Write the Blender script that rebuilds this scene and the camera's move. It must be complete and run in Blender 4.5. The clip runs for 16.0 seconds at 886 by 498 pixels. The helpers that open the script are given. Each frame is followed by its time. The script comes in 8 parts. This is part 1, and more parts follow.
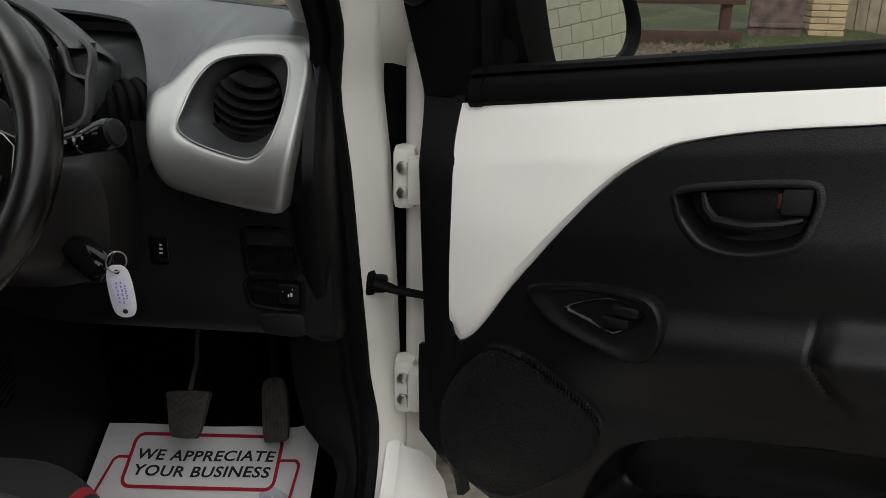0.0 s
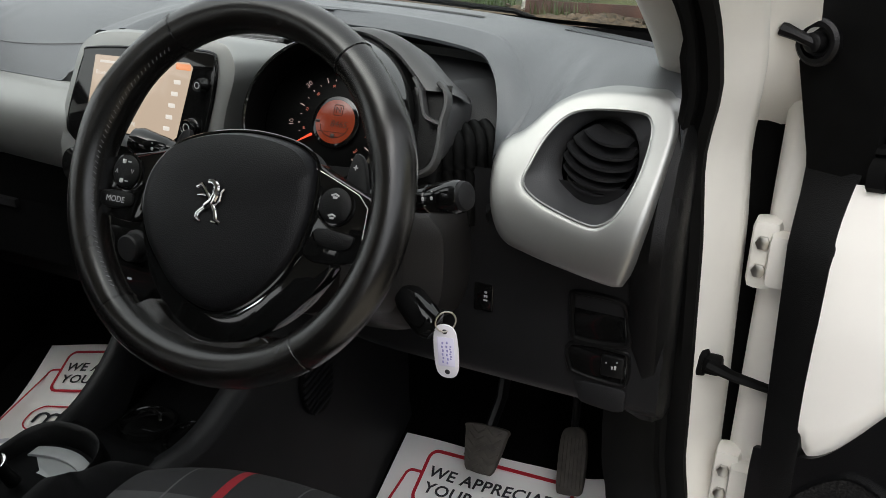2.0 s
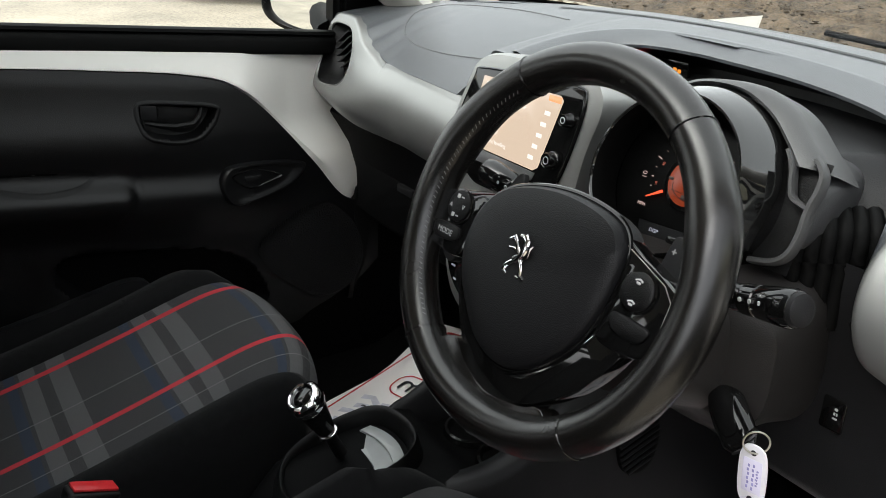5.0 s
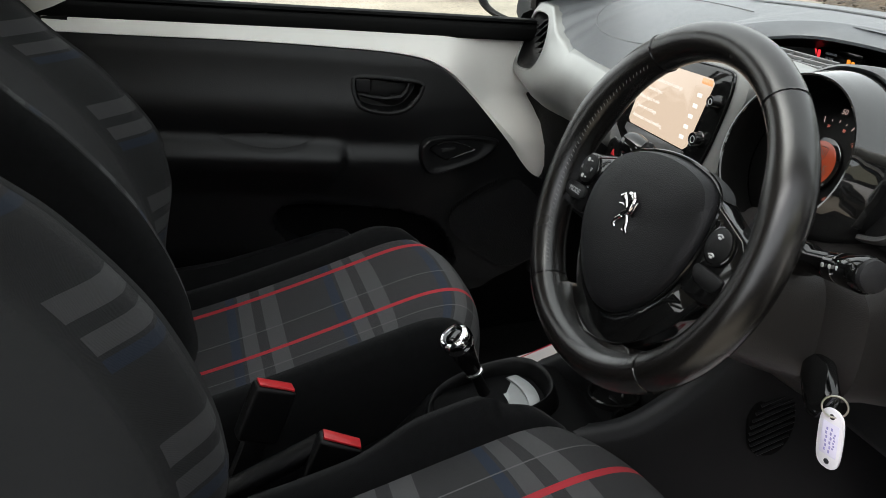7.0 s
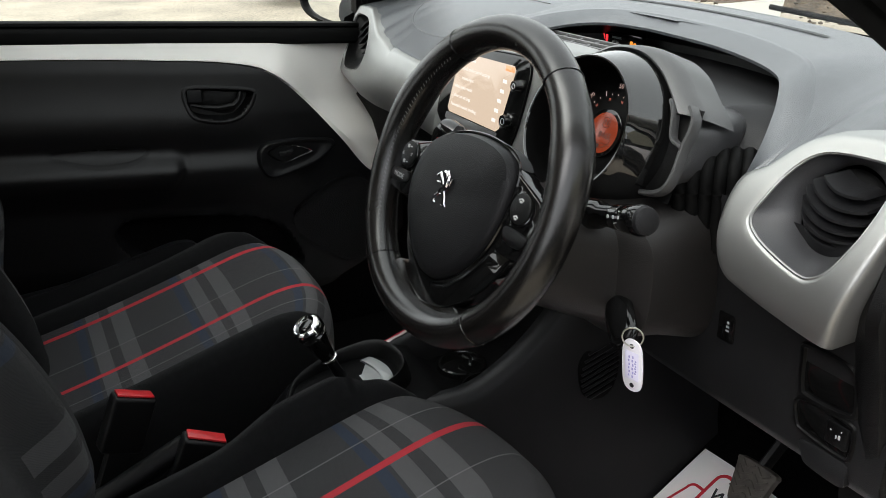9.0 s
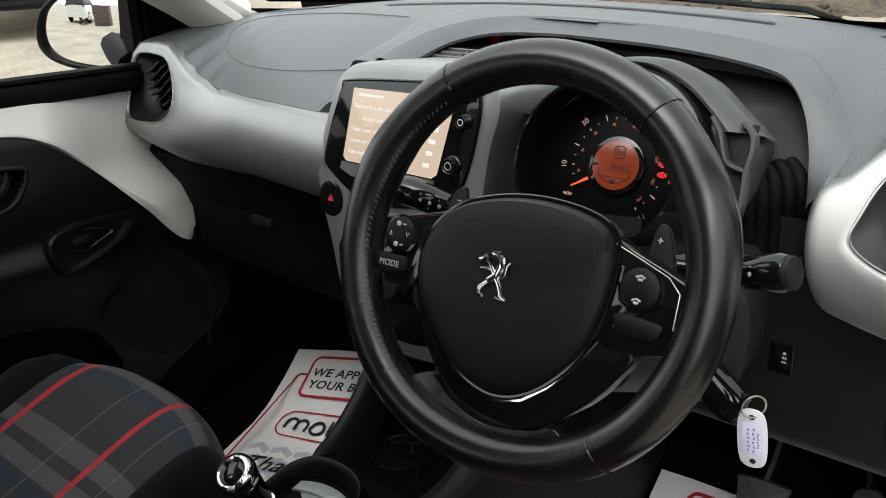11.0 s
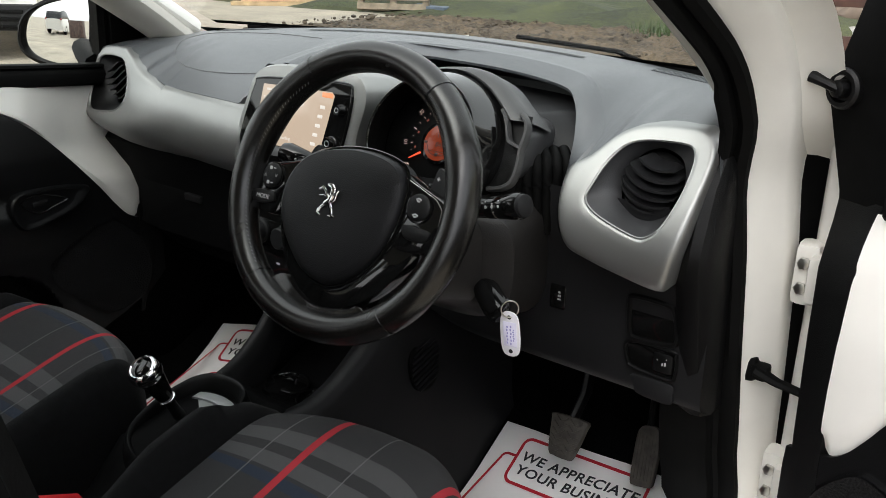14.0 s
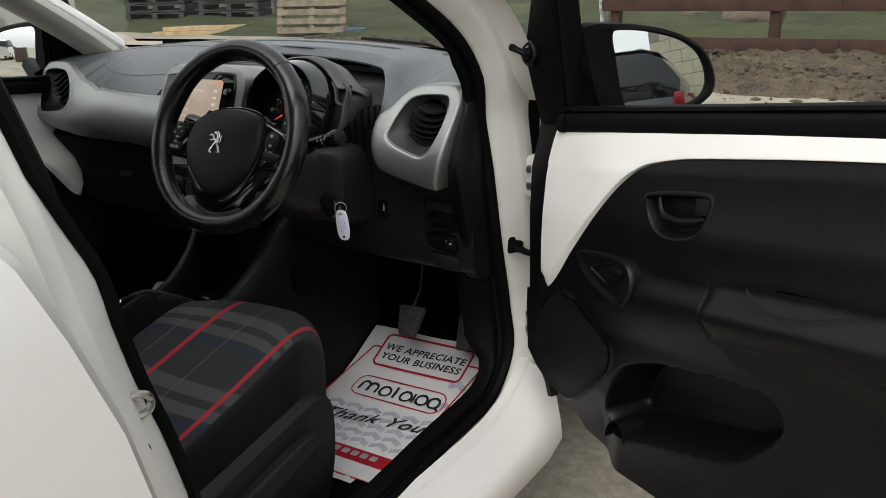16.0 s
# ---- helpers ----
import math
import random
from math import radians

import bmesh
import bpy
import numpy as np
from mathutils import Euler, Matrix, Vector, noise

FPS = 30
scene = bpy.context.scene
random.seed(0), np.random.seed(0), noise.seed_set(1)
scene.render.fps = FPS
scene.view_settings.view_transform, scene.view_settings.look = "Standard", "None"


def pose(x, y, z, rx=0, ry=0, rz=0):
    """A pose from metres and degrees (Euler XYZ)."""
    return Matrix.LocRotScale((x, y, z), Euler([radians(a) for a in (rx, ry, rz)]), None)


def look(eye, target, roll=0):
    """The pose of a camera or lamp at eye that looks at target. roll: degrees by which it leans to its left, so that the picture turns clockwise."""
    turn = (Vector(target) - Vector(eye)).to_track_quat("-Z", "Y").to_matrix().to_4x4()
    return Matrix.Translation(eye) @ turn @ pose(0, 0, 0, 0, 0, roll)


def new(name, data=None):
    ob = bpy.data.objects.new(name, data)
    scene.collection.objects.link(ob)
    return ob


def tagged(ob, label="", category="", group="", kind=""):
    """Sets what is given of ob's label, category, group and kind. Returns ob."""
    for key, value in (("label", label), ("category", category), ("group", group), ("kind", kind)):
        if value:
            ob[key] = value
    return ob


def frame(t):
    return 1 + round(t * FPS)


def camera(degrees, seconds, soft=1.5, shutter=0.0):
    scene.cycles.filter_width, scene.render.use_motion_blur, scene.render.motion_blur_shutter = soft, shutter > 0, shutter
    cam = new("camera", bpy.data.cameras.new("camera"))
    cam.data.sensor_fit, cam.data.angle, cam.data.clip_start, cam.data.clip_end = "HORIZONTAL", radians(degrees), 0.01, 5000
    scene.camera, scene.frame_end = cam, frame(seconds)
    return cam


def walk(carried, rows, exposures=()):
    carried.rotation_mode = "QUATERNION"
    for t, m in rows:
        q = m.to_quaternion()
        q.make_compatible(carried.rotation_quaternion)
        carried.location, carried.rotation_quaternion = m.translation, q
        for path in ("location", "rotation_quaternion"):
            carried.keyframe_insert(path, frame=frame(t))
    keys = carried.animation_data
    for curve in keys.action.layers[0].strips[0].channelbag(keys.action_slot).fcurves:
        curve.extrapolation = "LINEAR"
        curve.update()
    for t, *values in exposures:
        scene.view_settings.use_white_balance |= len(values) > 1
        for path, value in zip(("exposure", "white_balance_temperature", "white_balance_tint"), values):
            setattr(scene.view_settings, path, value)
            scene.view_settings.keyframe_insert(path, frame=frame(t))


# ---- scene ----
cam = camera(55.4, 16.0, 0.8)
PATH = [
    (0, (0.84, 0.01, 1.03), (0.671, 1.89, 0.368), 0.9),
    (0.5, (0.812, 0.034, 1.058), (0.459, 1.878, 0.371), 1.0),
    (1, (0.787, 0.059, 1.077), (0.262, 1.851, 0.36), 1.2),
    (1.5, (0.771, 0.093, 1.089), (0.102, 1.831, 0.362), 1.4),
    (2, (0.755, 0.11, 1.095), (-0.05, 1.788, 0.362), 1.5),
    (2.5, (0.725, 0.142, 1.103), (-0.191, 1.759, 0.363), 1.5),
    (3, (0.699, 0.158, 1.11), (-0.313, 1.717, 0.372), 1.5),
    (3.5, (0.692, 0.168, 1.121), (-0.439, 1.64, 0.375), 1.5),
    (4, (0.717, 0.185, 1.127), (-0.551, 1.537, 0.377), 1.3),
    (4.5, (0.748, 0.21, 1.131), (-0.658, 1.414, 0.373), 1.3),
    (5, (0.778, 0.234, 1.14), (-0.756, 1.254, 0.36), 1.5),
    (5.2, (0.791, 0.242, 1.14), (-0.791, 1.184, 0.359), 1.4),
    (7.3, (0.963, 0.268, 1.137), (-0.798, 0.794, 0.348), 0.7),
    (7.5, (0.988, 0.264, 1.139), (-0.767, 0.814, 0.353), 0.8),
    (8, (1.051, 0.262, 1.145), (-0.685, 0.88, 0.367), 0.6),
    (8.5, (1.078, 0.262, 1.15), (-0.621, 0.974, 0.373), -0.2),
    (9, (1.013, 0.261, 1.147), (-0.622, 1.107, 0.364), -1.1),
    (9.2, (0.971, 0.258, 1.142), (-0.633, 1.163, 0.362), -1.5),
    (11.3, (0.595, 0.162, 1.154), (-0.527, 1.601, 0.335), -3.7),
    (11.5, (0.573, 0.165, 1.158), (-0.511, 1.628, 0.33), -3.4),
    (12, (0.528, 0.179, 1.174), (-0.502, 1.675, 0.338), -2.6),
    (12.5, (0.534, 0.169, 1.177), (-0.504, 1.67, 0.359), -1.7),
    (13, (0.636, 0.124, 1.161), (-0.453, 1.614, 0.39), -0.8),
    (13.5, (0.797, 0.071, 1.146), (-0.329, 1.554, 0.417), 0.4),
    (14, (0.937, 0.007, 1.139), (-0.218, 1.487, 0.45), 0.7),
    (14.5, (1.051, -0.087, 1.126), (-0.106, 1.403, 0.459), 0.1),
    (15, (1.171, -0.175, 1.132), (0.041, 1.339, 0.479), -0.5),
    (15.5, (1.276, -0.257, 1.139), (0.186, 1.291, 0.492), -1.1),
    (16, (1.409, -0.35, 1.151), (0.358, 1.224, 0.505), -1.6),
]
walk(cam, [(t, look(eye, target, roll)) for t, eye, target, roll in PATH],
     [(0.0, 0.36, 6350, 10.5), (0.6, 0.48, 6350, 10.5), (1.0, 0.92, 6350, 10.5), (1.5, 1.08, 6350, 10.5), (3.5, 1.52, 6350, 10.5), (5.0, 1.64, 6350, 10.5), (8.0, 1.68, 6350, 10.5), (9.0, 1.62, 6350, 10.5), (12.5, 1.38, 6350, 10.5), (13.5, 1.38, 6350, 10.5), (14.5, 1.06, 6350, 10.5), (16.0, 0.66, 6350, 10.5)])

# ---- world and light: an overcast day ----
world = bpy.data.worlds.new("overcast_sky")
scene.world = world
world.use_nodes = True
wn, wl = world.node_tree.nodes, world.node_tree.links
sky = wn.new("ShaderNodeTexSky")
sky.sky_type, sky.sun_disc = "NISHITA", False
sky.sun_elevation, sky.sun_rotation = radians(50), radians(200)
sky.air_density, sky.dust_density, sky.ozone_density = 1.0, 6.0, 1.0
hsv = wn.new("ShaderNodeHueSaturation")
hsv.inputs["Saturation"].default_value = 0.25
wl.new(sky.outputs[0], hsv.inputs["Color"])
cloud = wn.new("ShaderNodeMixRGB")
cloud.inputs[0].default_value = 0.6
cloud.inputs[2].default_value = (6.3, 6.4, 6.4, 1)
wl.new(hsv.outputs[0], cloud.inputs[1])
wl.new(cloud.outputs[0], wn["Background"].inputs["Color"])
wn["Background"].inputs["Strength"].default_value = 0.15
sun_data = bpy.data.lights.new("sun", "SUN")
sun_data.energy, sun_data.angle, sun_data.color = 0.85, radians(45), (1.0, 0.96, 0.9)
sun = new("sun", sun_data)
sun.matrix_basis = look((1.5, -4, 6), (0, 0, 0))

# ---- small helpers ----


def place_of(ob):
    if ob.parent is None:
        return ob.matrix_basis
    return place_of(ob.parent) @ ob.matrix_parent_inverse @ ob.matrix_basis


def thing(name, at, label, category, group="", kind=""):
    ob = new(name)
    ob.empty_display_size = 0.05
    ob.matrix_basis = Matrix.Translation(at)
    return tagged(ob, label, category, group, kind)


def settle(name, mesh, material, parent=None, label="", angle=40.0):
    if material is not None and not mesh.materials:
        mesh.materials.append(material)
    mesh.polygons.foreach_set("use_smooth", [True] * len(mesh.polygons))
    mesh.set_sharp_from_angle(angle=radians(angle))
    ob = new(name, mesh)
    if parent is not None:
        ob.parent = parent
        ob.matrix_parent_inverse = place_of(parent).inverted()
    if label:
        ob["label"] = label
    return ob


def part(name, bm, material, parent=None, label="", angle=40.0):
    bmesh.ops.remove_doubles(bm, verts=bm.verts, dist=1e-6)
    bmesh.ops.recalc_face_normals(bm, faces=bm.faces)
    mesh = bpy.data.meshes.new(name)
    bm.to_mesh(mesh)
    bm.free()
    return settle(name, mesh, material, parent, label, angle)


def lump(name, bm, material, label, category, group="", kind="", angle=40.0):
    return tagged(part(name, bm, material, None, "", angle), label, category, group, kind)


def loft(bm, rows, closed=False, around=False, caps=False):
    """Quads between rows of points. closed: each row is a ring; around: the last row meets the first; caps: fill both ends."""
    vs = [[bm.verts.new(p) for p in row] for row in rows]
    n, m = len(vs), len(vs[0])
    for i in range(n if around else n - 1):
        a, b = vs[i], vs[(i + 1) % n]
        for j in range(m if closed else m - 1):
            k = (j + 1) % m
            bm.faces.new((a[j], a[k], b[k], b[j]))
    if caps:
        bm.faces.new(vs[0])
        bm.faces.new(vs[-1][::-1])
    return bm


def rounded(points, n=8, closed=True):
    """A Catmull-Rom curve through the points."""
    P = [Vector(p) for p in points]
    out, m = [], len(P)
    for i in range(m if closed else m - 1):
        if closed:
            a, b, c, d = P[i - 1], P[i], P[(i + 1) % m], P[(i + 2) % m]
        else:
            a, b, c, d = P[max(i - 1, 0)], P[i], P[i + 1], P[min(i + 2, m - 1)]
        for k in range(n):
            t = k / n
            out.append(0.5 * ((2 * b) + (c - a) * t + (2 * a - 5 * b + 4 * c - d) * t * t + (3 * b - a - 3 * c + d) * t ** 3))
    if not closed:
        out.append(P[-1])
    return out


def resample(points, n, closed=True):
    P = [Vector(p) for p in points]
    if closed:
        P = P + [P[0]]
    L = [0.0]
    for a, b in zip(P, P[1:]):
        L.append(L[-1] + (b - a).length)
    out, j = [], 0
    for i in range(n):
        t = L[-1] * i / (n if closed else n - 1)
        while j < len(P) - 2 and L[j + 1] < t:
            j += 1
        f = (t - L[j]) / max(L[j + 1] - L[j], 1e-9)
        out.append(P[j].lerp(P[j + 1], min(f, 1.0)))
    return out


def tube(bm, points, r, n=10, closed=False, flat=1.0, up=(0, 0, 1)):
    """A round bar along points; r a radius or one for each point; flat squeezes it along its second axis."""
    P = [Vector(p) for p in points]
    rows = []
    for i, p in enumerate(P):
        a = P[i - 1] if (i > 0 or closed) else p
        b = P[(i + 1) % len(P)] if (i < len(P) - 1 or closed) else p
        d = (b - a).normalized()
        s = d.cross(Vector(up))
        s = s.normalized() if s.length > 1e-4 else d.cross(Vector((1, 0, 0))).normalized()
        u = s.cross(d)
        rr = r[i] if isinstance(r, (list, tuple)) else r
        rows.append([p + rr * (math.cos(w) * s + flat * math.sin(w) * u) for w in [2 * math.pi * k / n for k in range(n)]])
    loft(bm, rows, closed=True, around=closed, caps=not closed)
    return bm


def plate(bm, outline, o, ax, ay, az, depth, bevel=0.002):
    """An extruded plate: the outline in (ax, ay) about o, its front at +az*depth, with a chamfered front edge."""
    o, ax, ay, az = Vector(o), Vector(ax), Vector(ay), Vector(az)
    c = sum((Vector((p[0], p[1])) for p in outline), Vector((0, 0))) / len(outline)

    def ring(h, shrink):
        row = []
        for p in outline:
            q = Vector((p[0], p[1]))
            d = c - q
            q = q + d.normalized() * min(shrink, d.length * 0.6)
            row.append(o + ax * q.x + ay * q.y + az * h)
        return row
    rows = [ring(0, 0), ring(depth - bevel, 0), ring(depth - bevel * 0.3, bevel * 0.3), ring(depth, bevel)]
    loft(bm, rows, closed=True)
    bm.verts.ensure_lookup_table()
    n = len(outline)
    vs = bm.verts[-n:]
    bm.faces.new(vs)
    bm.faces.new(bm.verts[len(bm.verts) - 4 * n:len(bm.verts) - 3 * n][::-1])
    return bm


def rect(w, h, r=0.004, n=4, cx=0.0, cy=0.0):
    out = []
    for sx, sy, a0 in ((1, 1, 0), (-1, 1, 90), (-1, -1, 180), (1, -1, 270)):
        for k in range(n + 1):
            a = radians(a0 + 90 * k / n)
            out.append((cx + sx * (w / 2 - r) + r * math.cos(a), cy + sy * (h / 2 - r) + r * math.sin(a)))
    return out


def disc(r, n=24, cx=0.0, cy=0.0, ry=None):
    return [(cx + r * math.cos(2 * math.pi * k / n), cy + (ry or r) * math.sin(2 * math.pi * k / n)) for k in range(n)]


def block(bm, lo, hi, bevel=0.004, m=None, seg=2):
    made = bmesh.ops.create_cube(bm, size=1.0)["verts"]
    size = [b - a for a, b in zip(lo, hi)]
    for v in made:
        v.co = Vector([(a + b) / 2 + v.co[i] * size[i] for i, (a, b) in enumerate(zip(lo, hi))])
    edges = list({e for v in made for e in v.link_edges})
    if bevel > 0:
        got = bmesh.ops.bevel(bm, geom=edges, offset=bevel, segments=seg, affect="EDGES", profile=0.6)
        made = list({v for f in got["faces"] for v in f.verts} | {v for v in made if v.is_valid})
    if m is not None:
        for v in made:
            v.co = m @ v.co
    return bm


def lerp_table(table, x):
    if x <= table[0][0]:
        return table[0][1]
    for (a, va), (b, vb) in zip(table, table[1:]):
        if x <= b:
            t = (x - a) / (b - a)
            return va + (vb - va) * t
    return table[-1][1]


def ease(table, x):
    if x <= table[0][0]:
        return table[0][1]
    for (a, va), (b, vb) in zip(table, table[1:]):
        if x <= b:
            t = (x - a) / (b - a)
            t = t * t * (3 - 2 * t)
            return va + (vb - va) * t
    return table[-1][1]


def step(a, b, x):
    t = min(max((x - a) / (b - a), 0.0), 1.0)
    return t * t * (3 - 2 * t)


def inside(outline, x, y):
    """Signed distance to a closed outline: negative inside."""
    best, odd = 1e9, False
    n = len(outline)
    for i in range(n):
        ax, ay = outline[i][0], outline[i][1]
        bx, by = outline[(i + 1) % n][0], outline[(i + 1) % n][1]
        dx, dy = bx - ax, by - ay
        t = max(0.0, min(1.0, ((x - ax) * dx + (y - ay) * dy) / max(dx * dx + dy * dy, 1e-12)))
        best = min(best, (x - ax - t * dx) ** 2 + (y - ay - t * dy) ** 2)
        if (ay > y) != (by > y) and x < (bx - ax) * (y - ay) / (by - ay) + ax:
            odd = not odd
    return -math.sqrt(best) if odd else math.sqrt(best)


def letters(name, text, size, m, material, parent, label="", lift=0.0004, align="CENTER", shear=0.0, spacing=1.0, bold=0.0):
    """A line of words as a thin mesh: its x runs along m's x, its top along m's y, its face along m's z."""
    curve = bpy.data.curves.new("words", "FONT")
    curve.body, curve.size, curve.align_x, curve.align_y = text, size, align, "CENTER"
    curve.shear, curve.space_character, curve.resolution_u = shear, spacing, 3
    curve.extrude, curve.offset = lift, bold
    ob = bpy.data.objects.new("words", curve)
    mesh = bpy.data.meshes.new_from_object(ob)
    bpy.data.objects.remove(ob)
    bpy.data.curves.remove(curve)
    mesh.name = name
    mesh.transform(m)
    mesh.materials.clear()
    return settle(name, mesh, material, parent, label)


def axes(o, x, y, z):
    m = Matrix((x, y, z)).transposed().to_4x4()
    m.translation = Vector(o)
    return m

# ---- materials ----


def material(name, base, rough=0.5, metal=0.0, coat=0.0, grain=0.0, grain_size=400.0, vary=0.0, vary_size=8.0,
             rough_vary=0.0, glow=None, glow_strength=1.0, spec=0.5, cells=False, sheen=0.0, ior=1.5):
    """Principled surface with colour variation at a broad scale, and fine relief at a small one."""
    m = bpy.data.materials.new(name)
    m.use_nodes = True
    nt = m.node_tree
    b = nt.nodes["Principled BSDF"]
    b.inputs["Base Color"].default_value = (*base, 1)
    b.inputs["Roughness"].default_value = rough
    b.inputs["Metallic"].default_value = metal
    b.inputs["Coat Weight"].default_value = coat
    b.inputs["Coat Roughness"].default_value = 0.05
    b.inputs["Specular IOR Level"].default_value = spec
    b.inputs["Sheen Weight"].default_value = sheen
    b.inputs["IOR"].default_value = ior
    tc = nt.nodes.new("ShaderNodeTexCoord")
    if vary or rough_vary:
        n = nt.nodes.new("ShaderNodeTexNoise")
        n.inputs["Scale"].default_value, n.inputs["Detail"].default_value = vary_size, 6
        nt.links.new(tc.outputs["Object"], n.inputs["Vector"])
        if vary:
            r = nt.nodes.new("ShaderNodeValToRGB")
            r.color_ramp.elements[0].position, r.color_ramp.elements[1].position = 0.3, 0.7
            r.color_ramp.elements[0].color = (*[c * (1 - vary) for c in base], 1)
            r.color_ramp.elements[1].color = (*[min(1, c * (1 + vary)) for c in base], 1)
            nt.links.new(n.outputs["Fac"], r.inputs["Fac"])
            nt.links.new(r.outputs["Color"], b.inputs["Base Color"])
        if rough_vary:
            k = nt.nodes.new("ShaderNodeMapRange")
            k.inputs["To Min"].default_value, k.inputs["To Max"].default_value = rough - rough_vary, rough + rough_vary
            nt.links.new(n.outputs["Fac"], k.inputs["Value"])
            nt.links.new(k.outputs["Result"], b.inputs["Roughness"])
    if grain:
        if cells:
            g = nt.nodes.new("ShaderNodeTexVoronoi")
            g.inputs["Scale"].default_value = grain_size
            out = g.outputs["Distance"]
        else:
            g = nt.nodes.new("ShaderNodeTexNoise")
            g.inputs["Scale"].default_value, g.inputs["Detail"].default_value = grain_size, 3
            out = g.outputs["Fac"]
        nt.links.new(tc.outputs["Object"], g.inputs["Vector"])
        bump = nt.nodes.new("ShaderNodeBump")
        bump.inputs["Strength"].default_value, bump.inputs["Distance"].default_value = grain, 0.001
        nt.links.new(out, bump.inputs["Height"])
        nt.links.new(bump.outputs["Normal"], b.inputs["Normal"])
    if glow:
        b.inputs["Emission Color"].default_value = (*glow, 1)
        b.inputs["Emission Strength"].default_value = glow_strength
    return m


WHITE = material("white_car_paint", (0.78, 0.76, 0.72), 0.28, coat=0.5, vary=0.03, vary_size=5, grain=0.03, grain_size=60)
WHITE_JAMB = material("white_jamb_paint", (0.74, 0.72, 0.67), 0.4, coat=0.2, vary=0.06, vary_size=9, grain=0.08, grain_size=90)
DASH = material("grained_dash_plastic", (0.056, 0.060, 0.066), 0.36, grain=0.35, grain_size=900, cells=True, vary=0.08, vary_size=30, rough_vary=0.05, spec=0.95)
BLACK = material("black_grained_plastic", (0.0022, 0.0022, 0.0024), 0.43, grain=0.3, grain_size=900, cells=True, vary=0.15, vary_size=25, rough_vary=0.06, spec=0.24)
DARK = material("dark_grey_plastic", (0.0115, 0.0115, 0.0123), 0.45, grain=0.2, grain_size=800, cells=True, vary=0.1, vary_size=30, spec=0.17)
GREY_PLASTIC = material("mid_grey_plastic", (0.09, 0.09, 0.092), 0.42, grain=0.15, grain_size=800, cells=True, vary=0.06, vary_size=30)
GLOSS = material("gloss_black_plastic", (0.004, 0.004, 0.004), 0.06, rough_vary=0.03, vary_size=40)
FUNNEL = material("grey_vent_plastic", (0.035, 0.035, 0.037), 0.4, grain=0.15, grain_size=800, cells=True, vary=0.06, vary_size=30)
PIANO = material("piano_black_lacquer", (0.006, 0.006, 0.006), 0.05, coat=0.5, ior=1.6, rough_vary=0.02, vary_size=30)
SILVER = material("satin_silver_paint", (0.325, 0.327, 0.318), 0.44, metal=0.88, vary=0.03, vary_size=14, grain=0.03, grain_size=1500)
CHROME = material("chrome", (0.75, 0.75, 0.75), 0.08, metal=1.0, rough_vary=0.04, vary_size=60)
STEEL = material("bright_steel", (0.5, 0.49, 0.46), 0.3, metal=1.0, vary=0.1, vary_size=60)
# Darker, duller copy of the black plastic: holds the shade low in the cabin.
SHADED_HARD = material("shaded_hard_plastic", (0.0026, 0.0026, 0.0028), 0.6, grain=0.3, grain_size=900, cells=True, vary=0.15, vary_size=25, rough_vary=0.05, spec=0.06)
DOOR_BLACK = material("black_door_plastic", (0.0032, 0.0032, 0.0036), 0.38, grain=0.22, grain_size=900, cells=True, vary=0.15, vary_size=25, rough_vary=0.05, spec=0.28)
RUBBER = material("black_rubber", (0.0035, 0.0035, 0.0035), 0.55, grain=0.15, grain_size=300, vary=0.2, vary_size=40, spec=0.06)
LEATHER = material("black_leather", (0.0055, 0.0049, 0.0045), 0.23, spec=0.62, grain=0.10, grain_size=900, cells=True, vary=0.2, vary_size=18, rough_vary=0.1)
PAD = material("airbag_pad_plastic", (0.0060, 0.0060, 0.0068), 0.47, spec=0.24, grain=0.22, grain_size=900, cells=True, vary=0.1, vary_size=20)
CARPET = material("black_carpet", (0.0026, 0.0026, 0.0026), 0.95, grain=1.0, grain_size=700, vary=0.4, vary_size=120, spec=0.05)
BOLSTER = material("black_seat_cloth", (0.0048, 0.0048, 0.0052), 0.9, grain=0.6, grain_size=1400, vary=0.2, vary_size=90, sheen=0.04, spec=0.1)
PAPER = material("white_paper", (0.84, 0.83, 0.82), 0.6, vary=0.03, vary_size=12, grain=0.15, grain_size=25)
RED_INK = material("red_ink", (0.45, 0.015, 0.03), 0.5, vary=0.1, vary_size=40)
BLACK_INK = material("black_ink", (0.015, 0.015, 0.02), 0.5, vary=0.1, vary_size=60)
GREY_INK = material("pale_grey_ink", (0.56, 0.56, 0.63), 0.55, vary=0.15, vary_size=60)
WHITE_INK = material("white_print", (0.42, 0.42, 0.42), 0.5, vary=0.05, vary_size=60)
BLUE_INK = material("blue_pen_ink", (0.30, 0.28, 0.55), 0.5, vary=0.2, vary_size=200)
TAG = material("white_tag_plastic", (0.75, 0.73, 0.78), 0.3, vary=0.04, vary_size=60)
DIM_RED = material("dull_red_mark", (0.06, 0.008, 0.01), 0.5, vary=0.1, vary_size=40)
TAIL_RED = material("red_tail_lens", (0.20, 0.008, 0.01), 0.2, vary=0.1, vary_size=10)
RED_PLASTIC = material("red_button_plastic", (0.5, 0.02, 0.025), 0.3, vary=0.1, vary_size=60)
PEDAL = material("worn_pedal_rubber", (0.045, 0.040, 0.034), 0.7, grain=0.4, grain_size=300, vary=0.35, vary_size=60)
SCREEN = material("lit_screen", (0.02, 0.02, 0.02), 0.15, glow=(0.62, 0.48, 0.35), glow_strength=0.40)
SCREEN_TEXT = material("lit_screen_text", (0.02, 0.02, 0.02), 0.2, glow=(0.85, 0.78, 0.68), glow_strength=0.42)
